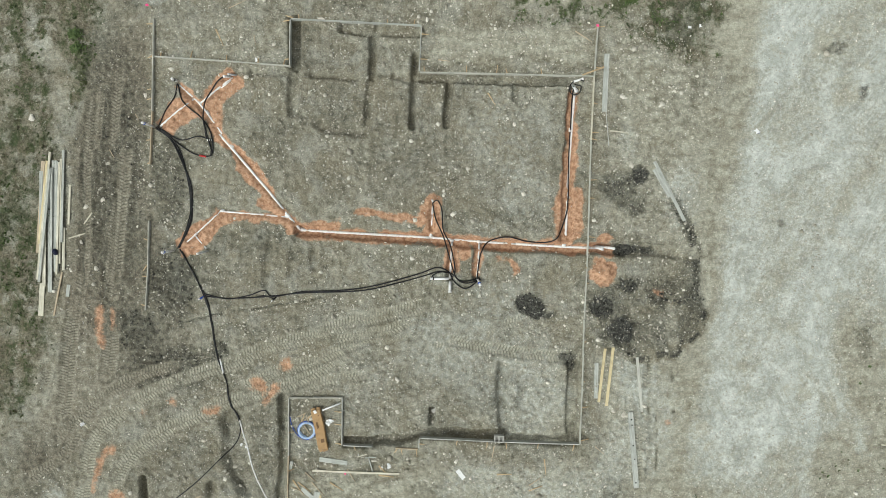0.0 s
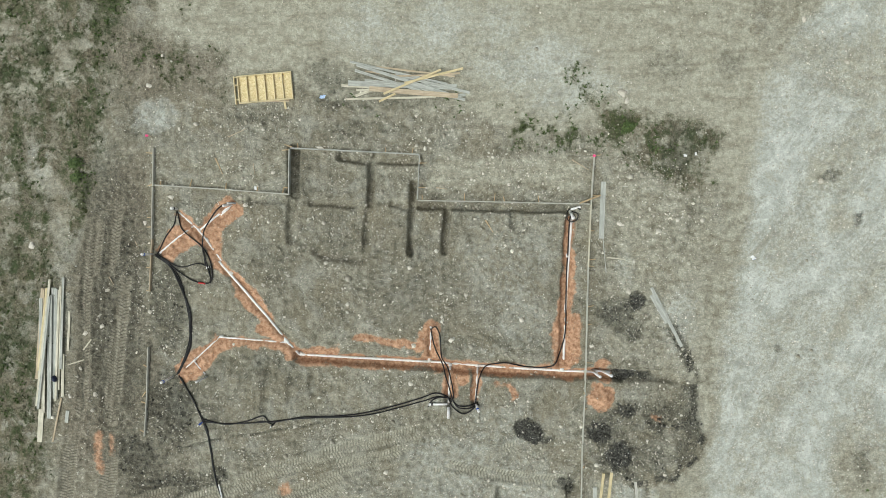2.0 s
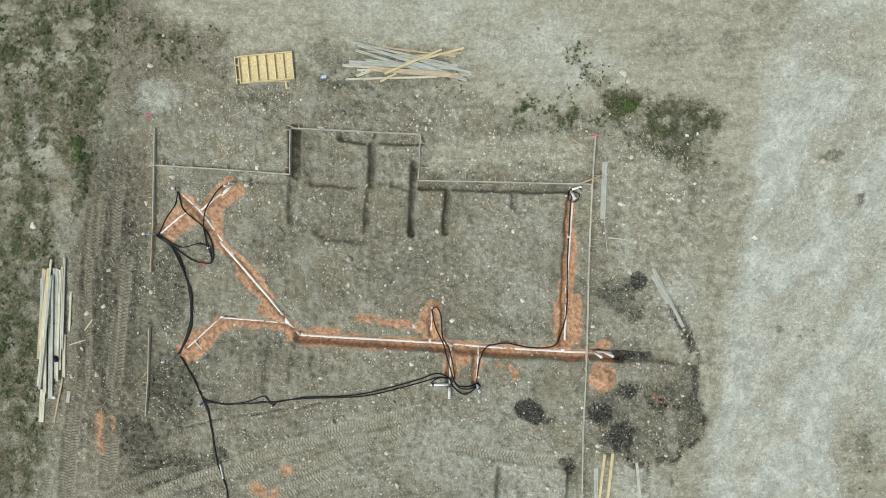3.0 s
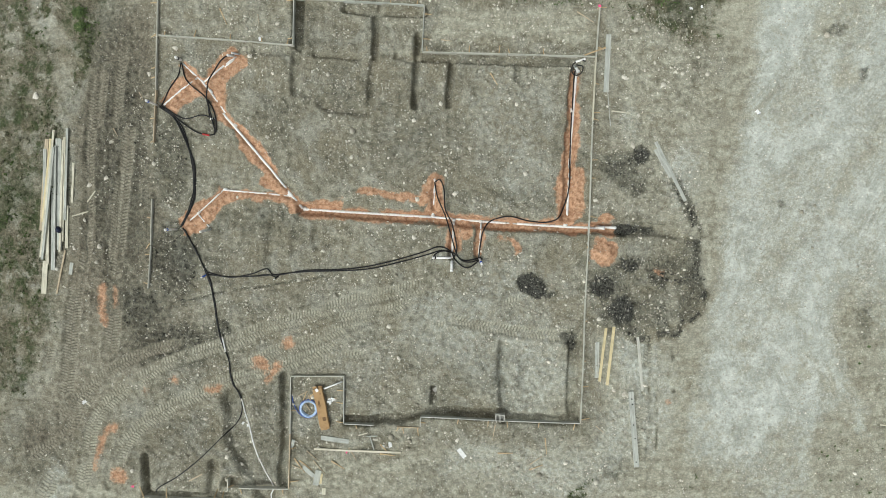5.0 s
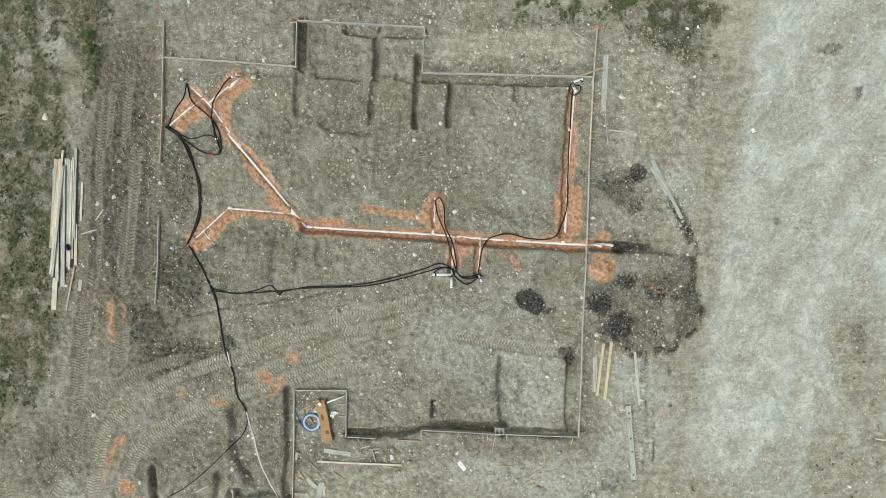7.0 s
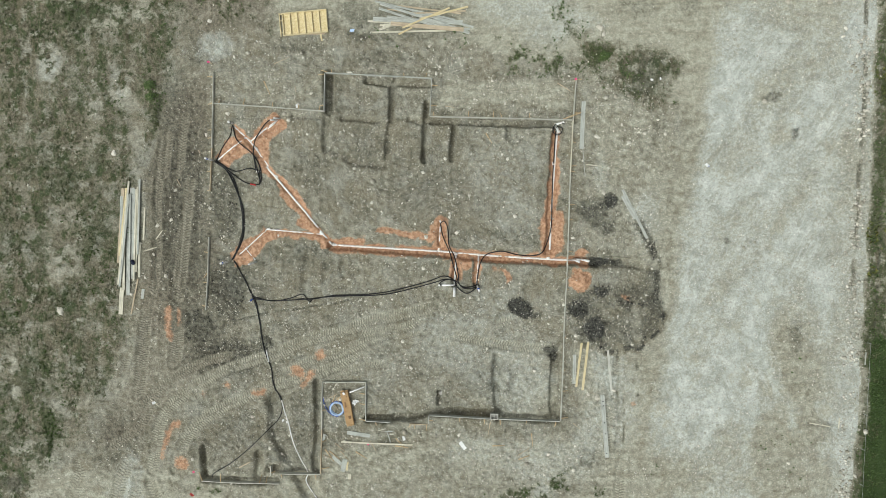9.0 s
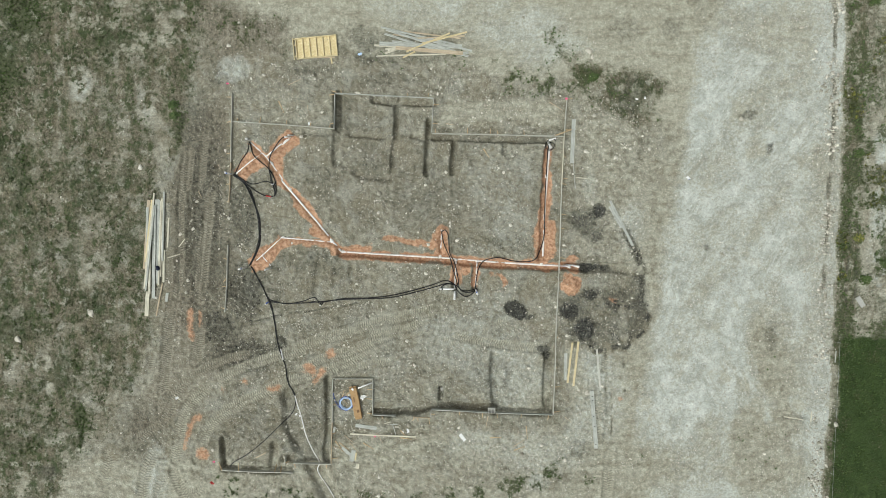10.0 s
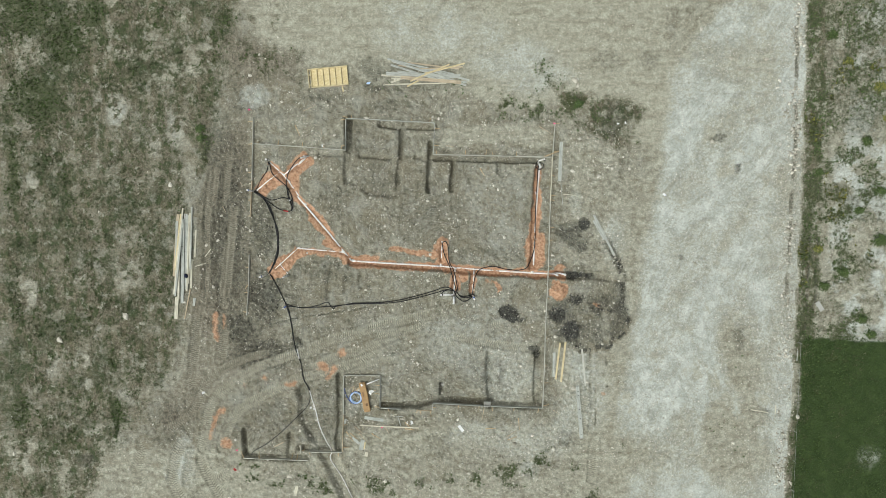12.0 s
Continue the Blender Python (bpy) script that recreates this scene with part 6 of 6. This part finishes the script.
crumple("paper_scrap", -4.01, -9.56, 0.09, PINK, "pink paper scrap on gravel", "scrap", seed=4)
crumple("paper_scrap", -5.35, -6.99, 0.2, GREY_PVC, "grey plastic scrap beside the carton", "scrap", seed=5)
crumple("paper_scrap", -13.30, -12.34, 0.2, RED, "red wrapper among weeds", "scrap", seed=9)
crumple("packet", 13.18, 4.99, 0.2, WHITE, "white packet lying on the haul road", "packet", seed=6)
crumple("packet", 13.24, 4.94, 0.12, BLUE, "small blue packet lying on the haul road", "packet", seed=8)
crumple("paper_scrap", -7.61, 7.91, 0.16, WHITE, "white paper cup scrap beside formwork", "scrap", seed=10)
board((22.49, -1.50), (22.84, -2.02), 0.26, 0.06, CONCRETE, "concrete_slab", "pale broken concrete slab lying among weeds", "slab", "litter", lift=0.02, bow=0)
crumple("paper_scrap", -15.23, -7.46, 0.2, WHITE, "pale scrap lying beside hoses", "scrap", seed=13)
crumple("paper_scrap", -8.55, -8.43, 0.14, WHITE, "white scrap beside a black hose", "scrap", seed=14)
crumple("paper_scrap", -8.26, -8.45, 0.15, WHITE, "white scrap beside a white tube", "scrap", seed=15)


crumple("plastic_scrap", -4.79, 11.70, 0.22, PALE_BLUE, "pale blue plastic scrap beside the board pile", "scrap", seed=21)
crumple("paper_cup", 10.32, 9.24, 0.14, WHITE, "crushed white cup on scrubby ground", "cup", seed=22)
crumple("paper_cup", 10.75, 9.31, 0.12, WHITE, "small white cup on scrubby ground", "cup", seed=23)


def flag(x, y, seed):
    z = ground_at(x, y)
    ob = empty("survey_stake", pose(x, y, z), "survey stake with bright pink flagging tape", "survey stake", "survey stakes")
    st = part("stake", timber(0.45, 0.04, 0.02, seed, 2, 0), STAKE_WOOD, ob)
    st.matrix_local = pose(0.01, 0, -0.1, 0, -82, seed * 50)
    r = random.Random(seed)
    bm = bmesh.new()
    bmesh.ops.create_grid(bm, x_segments=4, y_segments=3, size=0.5)
    for v in bm.verts:
        v.co = Vector((v.co.x * 0.12, v.co.y * 0.09, r.uniform(0, 0.05)))
    bmesh.ops.solidify(bm, geom=bm.faces[:], thickness=0.003)
    t = part("tape", bm, PINK, ob, "bright pink tape")
    t.matrix_local = pose(0.0, 0.0, 0.31)


for i, (fx, fy) in enumerate([(-12.00, 10.05), (6.43, 9.20), (-13.07, -10.98)]):
    flag(fx, fy, i + 1)

# ---- concrete block set over the trench ----
kx, ky = 2.54, -7.98
block = empty("concrete_block", pose(kx, ky, 0.06, 0, 0, -3), "grey hollow concrete block set in the form line", "concrete block")
for sx, sy, x, y, h in ((0.40, 0.04, 0, 0.13, 0.19), (0.40, 0.04, 0, -0.13, 0.19), (0.045, 0.218, -0.1765, 0, 0.187), (0.045, 0.218, 0, 0, 0.187), (0.045, 0.218, 0.1765, 0, 0.187)):
    part("shell" if sx > 0.1 else "web", slab(sx, sy, h, 0.003, (x, y, 0)), CONCRETE, block)
part("bed", slab(0.30, 0.20, 0.03, 0.004, (0, 0, -0.08)), CONCRETE, block)
kx, ky = -0.20, -6.87
ob = part("concrete_lump", slab(0.28, 0.2, 0.14, 0.02), CONCRETE)
ob.matrix_world = pose(kx, ky, ground_at(kx, ky) + 0.03, 8, 5, 30)
tagged(ob, "broken grey concrete lump beside a footing trench", "concrete lump")


# ---- rocks ----
def rock(x, y, rx, ry, seed, label="pale broken limestone rock bedded in the soil"):
    r = random.Random(seed)
    bm = bmesh.new()
    bmesh.ops.create_icosphere(bm, subdivisions=2, radius=1)
    off = Vector((r.uniform(0, 50), r.uniform(0, 50), 0))
    for v in bm.verts:
        n = v.co.normalized()
        k = 1 + 0.45 * noise.noise(n * 1.3 + off) + 0.2 * noise.noise(n * 3 + off)
        v.co = Vector((n.x * rx * k, n.y * ry * k, max(n.z, -0.4) * 0.55 * min(rx, ry) * k))
    for _ in range(16):
        n = Vector((r.uniform(-1, 1), r.uniform(-1, 1), r.uniform(-0.1, 1))).normalized()
        n = Vector((n.x / rx, n.y / ry, n.z / (0.5 * min(rx, ry)))).normalized()
        lim = max(v.co.dot(n) for v in bm.verts) * r.uniform(0.62, 0.86)
        for v in bm.verts:
            v.co -= n * max(v.co.dot(n) - lim, 0)
    ob = part("rock", bm, ROCK)
    ob.matrix_world = pose(x, y, ground_at(x, y) + 0.10 * min(rx, ry), 0, 0, r.uniform(0, 180))
    return tagged(ob, label, "rock", "scattered rocks")


ROCKS = [
    (-5.55, 2.99, 0.10), (7.60, 6.40, 0.14), (-14.19, 2.11, 0.12), (-13.90, 3.64, 0.14), (-14.92, 1.80, 0.13), (-15.12, 0.33, 0.11),
    (-14.31, 2.52, 0.09), (-14.53, -0.81, 0.13), (-15.59, -0.88, 0.14), (8.00, 3.58, 0.15), (1.20, 3.42, 0.15), (2.96, 8.04, 0.10),
    (8.21, 4.82, 0.10), (-6.27, 4.23, 0.09), (-7.35, 3.86, 0.10), (-8.15, 4.64, 0.10), (-9.79, -0.47, 0.09), (-8.64, 1.33, 0.08),
]
ROCKS_MORE = [
    (-8.05, 7.17, 0.13), (-6.90, 8.56, 0.13), (-7.38, 6.73, 0.10), (-12.32, 6.47, 0.12), (-11.20, 7.54, 0.12), (-10.12, 6.62, 0.10),
    (-0.87, 10.93, 0.12), (-3.93, 9.80, 0.09), (-1.03, 1.27, 0.14), (-1.27, 1.01, 0.10), (6.47, 1.27, 0.11), (-1.80, -6.86, 0.12),
    (-2.79, -9.01, 0.14), (-0.56, -9.84, 0.10), (-4.57, -9.19, 0.09), (-13.25, -10.43, 0.13), (-10.07, -8.18, 0.14), (2.41, -6.77, 0.08),
]
ROCKS_MORE += [
    (7.41, -6.81, 0.14), (7.88, -6.98, 0.16), (-9.83, -12.76, 0.2), (-12.04, 12.17, 0.15), (19.05, 13.07, 0.16), (16.97, 13.08, 0.15),
    (-17.05, 5.53, 0.16), (-27.43, -11.50, 0.18), (21.58, -8.62, 0.16), (21.31, -12.80, 0.18), (15.99, 8.19, 0.15), (15.18, 14.81, 0.14),
]
for i, (x, y, r) in enumerate(ROCKS + ROCKS_MORE):
    rock(x, y, r, r * (0.7 + 0.3 * ((i * 7) % 5) / 4), i + 1)
rock(7.73, 11.83, 0.30, 0.20, 80, "flat angular limestone slab lying on dry ground")
rock(7.87, 11.54, 0.2, 0.12, 81, "small angular limestone slab on dry ground")
rock(-4.92, 9.59, 0.2, 0.1, 77, "flat pale rock lying against the formwork")
rock(-20.09, -2.61, 0.28, 0.22, 78, "large white angular rock in dry grass")
rock(-24.33, -4.18, 0.30, 0.22, 79, "large white flat rock in dry grass")

# ---- wire fence along the lawn ----
fa, fb = Vector((21.50, -4.00, 0)), Vector((21.32, -15.00, 0))
fence = empty("wire_fence", between((fa.x, fa.y, 0), (fb.x, fb.y, 0)), "low string line fence on thin steel pegs beside lawn", "fence")
fl = (fb - fa).length
for i in range(7):
    px = fl * i / 6
    w = fence.matrix_world @ Vector((px, 0, 0))
    part("post", tube([Vector((px, 0, ground_at(w.x, w.y) - 0.05)), Vector((px, 0, 0.30))], 0.014, 8), WIRE, fence)
part("wire", tube([Vector((fl * i / 12, 0, 0.28 - 0.01 * (i % 2))) for i in range(13)], 0.006, 5), WIRE, fence)


# ---- stuff: stones, grass, weeds ----
def spread(count, x0, x1, y0, y1, seed):
    r = np.random.default_rng(seed)
    return r.uniform(x0, x1, count), r.uniform(y0, y1, count), r


def scatter_stones(name, count, weigh, size, seed, label, plain=False, box=(-27, 27.5, -14.5, 17.5), mat=None):
    x, y, r = spread(count, *box, seed)
    z, soil, cover = laid(x, y)
    keep = r.random(count) < weigh(x, y, soil, cover)
    x, y, z = x[keep], y[keep], z[keep]
    n = len(x)
    bm = bmesh.new()
    bmesh.ops.create_icosphere(bm, subdivisions=1, radius=1)
    if plain:
        bmesh.ops.delete(bm, geom=bm.verts[:], context="VERTS")
        bmesh.ops.create_cone(bm, cap_ends=True, cap_tris=True, segments=4, radius1=1.15, radius2=0.7, depth=1.3)
        bmesh.ops.delete(bm, geom=[f for f in bm.faces if f.normal.z < -0.9], context="FACES_ONLY")
    bm.verts.ensure_lookup_table()
    bmesh.ops.triangulate(bm, faces=bm.faces[:])
    v0 = np.array([v.co for v in bm.verts])
    f0 = np.array([[v.index for v in f.verts] for f in bm.faces])
    bm.free()
    s = size * np.clip(np.exp(r.normal(0, 0.42, n)), 0.4, 2.1)
    jit = 1 + r.uniform(-0.46, 0.40, (n, len(v0), 1))
    v = v0[None] * jit * (s[:, None, None] * r.uniform(0.65, 1.25, (n, 1, 3)))
    v[:, :, 2] *= 0.7
    a = r.uniform(0, 2 * math.pi, n)
    ca_, sa_ = np.cos(a)[:, None], np.sin(a)[:, None]
    vx, vy = v[:, :, 0] * ca_ - v[:, :, 1] * sa_, v[:, :, 0] * sa_ + v[:, :, 1] * ca_
    v = np.stack([vx + x[:, None], vy + y[:, None], v[:, :, 2] + (z + 0.15 * s)[:, None]], axis=-1)
    f = f0[None] + (np.arange(n) * len(v0))[:, None, None]
    ob = new(name, mesh_of(name, v.reshape(-1, 3), f.reshape(-1, 3), mat or STONE))
    return tagged(ob, label, "stones", kind="stuff")


def on_pad(x, y, soil, cover):
    return np.clip(cover[:, 3] - 0.1, 0, 1) * (1 - 0.75 * soil[:, 0]) * (1 - 0.8 * smooth(0.45, 0.85, soil[:, 1]))


def in_drifts(x, y, soil, cover):
    return on_pad(x, y, soil, cover) * smooth(0.38, 0.66, fbm(x, y, 1.1, 5, 271, 0.65))


scatter_stones("small_stones", 105000, on_pad, 0.0175, 5, "small pale stones strewn over the gravelly soil", True)
scatter_stones("stones", 62000, in_drifts, 0.029, 6, "pale limestone stones strewn over the soil")
scatter_stones("cobbles", 7000, in_drifts, 0.054, 12, "larger pale limestone lumps lying on the soil")

scatter_stones("soil_clods", 90000, lambda x, y, s, c: smooth(0.36, 0.8, s[:, 1]) * (1 - s[:, 0]) * smooth(0.45, 0.6, fbm(x, y, 0.5, 4, 223)), 0.030, 13, "dark crumbly clods of damp topsoil", True, (-14, 12.5, -12, 10), CLOD)


def on_road(x, y, soil, cover):
    return 0.36 * soil[:, 2] * (cover[:, 1] < 0.1)


scatter_stones("edge_stones", 5200, lambda x, y, s, c: 0.9 * smooth(0.55, 0.1, np.abs(x - 20.75 - 0.012 * y)) * smooth(0.40, 0.58, fbm(x, y, 1.4, 4, 317)), 0.052, 14, "white broken stones heaped along the edge of the road", False, (19.6, 22.2, -14.5, 17.5))
scatter_stones("road_stones", 60000, on_road, 0.019, 11, "pale crushed stones loose on the haul road", True, (10, 24, -14.5, 17.5))


def scatter_tufts(name, count, weigh, mat, blades, reach, tall, wide, seed, label, category, box):
    """Tufts of bent pointed blades, spread by weight."""
    x, y, r = spread(count, *box, seed)
    z, soil, cover = laid(x, y)
    keep = r.random(count) < weigh(x, y, soil, cover)
    x, y, z = x[keep], y[keep], z[keep]
    n = len(x)
    a = r.uniform(0, 2 * math.pi, (n, blades))
    L = reach * r.uniform(0.5, 1.3, (n, blades)) * np.exp(r.normal(0, 0.25, (n, 1)))
    h = tall * r.uniform(0.4, 1.2, (n, blades))
    w = wide * r.uniform(0.7, 1.3, (n, blades))
    cx_, cy_ = np.cos(a), np.sin(a)
    x0, y0, z0 = x[:, None], y[:, None], z[:, None]
    p0 = np.stack([x0 - cy_ * w, y0 + cx_ * w, z0 + 0 * a], -1)
    p1 = np.stack([x0 + cy_ * w, y0 - cx_ * w, z0 + 0 * a], -1)
    p2 = np.stack([x0 + cx_ * L * 0.6 + cy_ * w * 0.7, y0 + cy_ * L * 0.6 - cx_ * w * 0.7, z0 + h], -1)
    p3 = np.stack([x0 + cx_ * L, y0 + cy_ * L, z0 + h * 0.7], -1)
    v = np.stack([p0, p1, p2, p3], axis=2).reshape(-1, 3)
    f = np.arange(len(v)).reshape(-1, 4)
    ob = new(name, mesh_of(name, v, f, mat))
    return tagged(ob, label, category, kind="stuff")


def in_field(x, y, soil, cover):
    return np.clip(cover[:, 0] * 1.5 - 0.35, 0, 1) * smooth(0.40, 0.60, fbm(x, y, 0.9, 5, 201, 0.7))


scatter_tufts("field_grass", 60000, in_field, GRASS, 6, 0.10, 0.05, 0.007, 7, "sparse dry green and brown field grass", "grass", (-27.5, 27, -14.5, 17.5))
scatter_tufts("lawn_grass", 16000, lambda x, y, s, c: c[:, 1], LAWN, 6, 0.05, 0.03, 0.009, 8, "short green mown lawn", "lawn", (20, 27.5, -14.5, -3))
scatter_tufts("weeds", 85000, lambda x, y, s, c: np.clip(c[:, 2] * 1.3 - 0.25, 0, 1) * 0.8, WEED, 7, 0.085, 0.07, 0.016, 9, "low dark green broadleaf weeds in patches", "weeds", (-27.5, 27.5, -14.5, 17.5))
scatter_tufts("flowering_weeds", 9000, lambda x, y, s, c: c[:, 2] * smooth(0.60, 0.72, fbm(x, y, 1.8, 3, 211)) * (x > 19), FLOWER, 8, 0.10, 0.12, 0.016, 10, "yellow-green flowering weeds on waste ground", "weeds", (19, 27.5, -3, 17.5))


# ---- shrubs on the waste ground ----
def shrub(x, y, r, seed, mat=None, label="low dark green shrub on stony waste ground"):
    """A low bush of many small leaves on short stems."""
    rnd = random.Random(seed)
    bm = bmesh.new()
    for _ in range(int(260 * (r / 0.45) ** 2)):
        a = rnd.uniform(0, 2 * math.pi)
        d = r * math.sqrt(rnd.random()) * rnd.uniform(0.45, 1.0) * (1 + 0.45 * noise.noise(Vector((math.cos(a) * 1.4, math.sin(a) * 1.4, seed))))
        h = 0.55 * r * max(0.15, 1 - (d / r) ** 2) * rnd.uniform(0.5, 1.1)
        c = Vector((d * math.cos(a), d * math.sin(a) * 0.85, h))
        b, s = rnd.uniform(0, 2 * math.pi), rnd.uniform(0.025, 0.05)
        u = Vector((math.cos(b), math.sin(b), rnd.uniform(-0.5, 0.5))) * s * 1.6
        w = Vector((-math.sin(b), math.cos(b), rnd.uniform(-0.4, 0.4))) * s
        bm.faces.new([bm.verts.new(c + o) for o in (-u, -w * 0.8, u, w * 0.8)])
    ob = empty("shrub", pose(x, y, ground_at(x, y)), label, "shrub", "shrubs on the waste ground")
    part("foliage", bm, mat or BUSH, ob)
    for i in range(4):
        a = i * 1.6 + seed
        part("stem", tube([Vector((0, 0, -0.03)), Vector((0.3 * r * math.cos(a), 0.3 * r * math.sin(a), 0.35 * r))], 0.012, 6), TAN_WOOD, ob)
    return ob


SHRUBS = [
    (26.06, 2.25, 0.55), (24.04, 0.31, 0.42), (25.22, -2.54, 0.36), (22.89, -0.52, 0.4), (25.77, 11.39, 0.45), (26.51, 9.55, 0.5),
    (26.06, 5.20, 0.4), (24.80, 4.05, 0.36), (22.87, 14.43, 0.4), (23.88, 12.90, 0.34), (25.13, 8.20, 0.4), (26.77, 7.19, 0.42),
    (22.34, 6.33, 0.34), (22.50, 1.70, 0.36), (25.77, -3.47, 0.4), (7.88, 10.39, 0.4), (-15.15, 8.93, 0.4), (-15.10, 8.38, 0.35),
]
for i, (x, y, r) in enumerate(SHRUBS):
    yellow = i in (4, 5, 9, 13)
    shrub(x, y, r, i + 40, FLOWER if yellow else BUSH, "low shrub with yellow-green flowers on stony ground" if yellow else "low dark green shrub on stony waste ground")
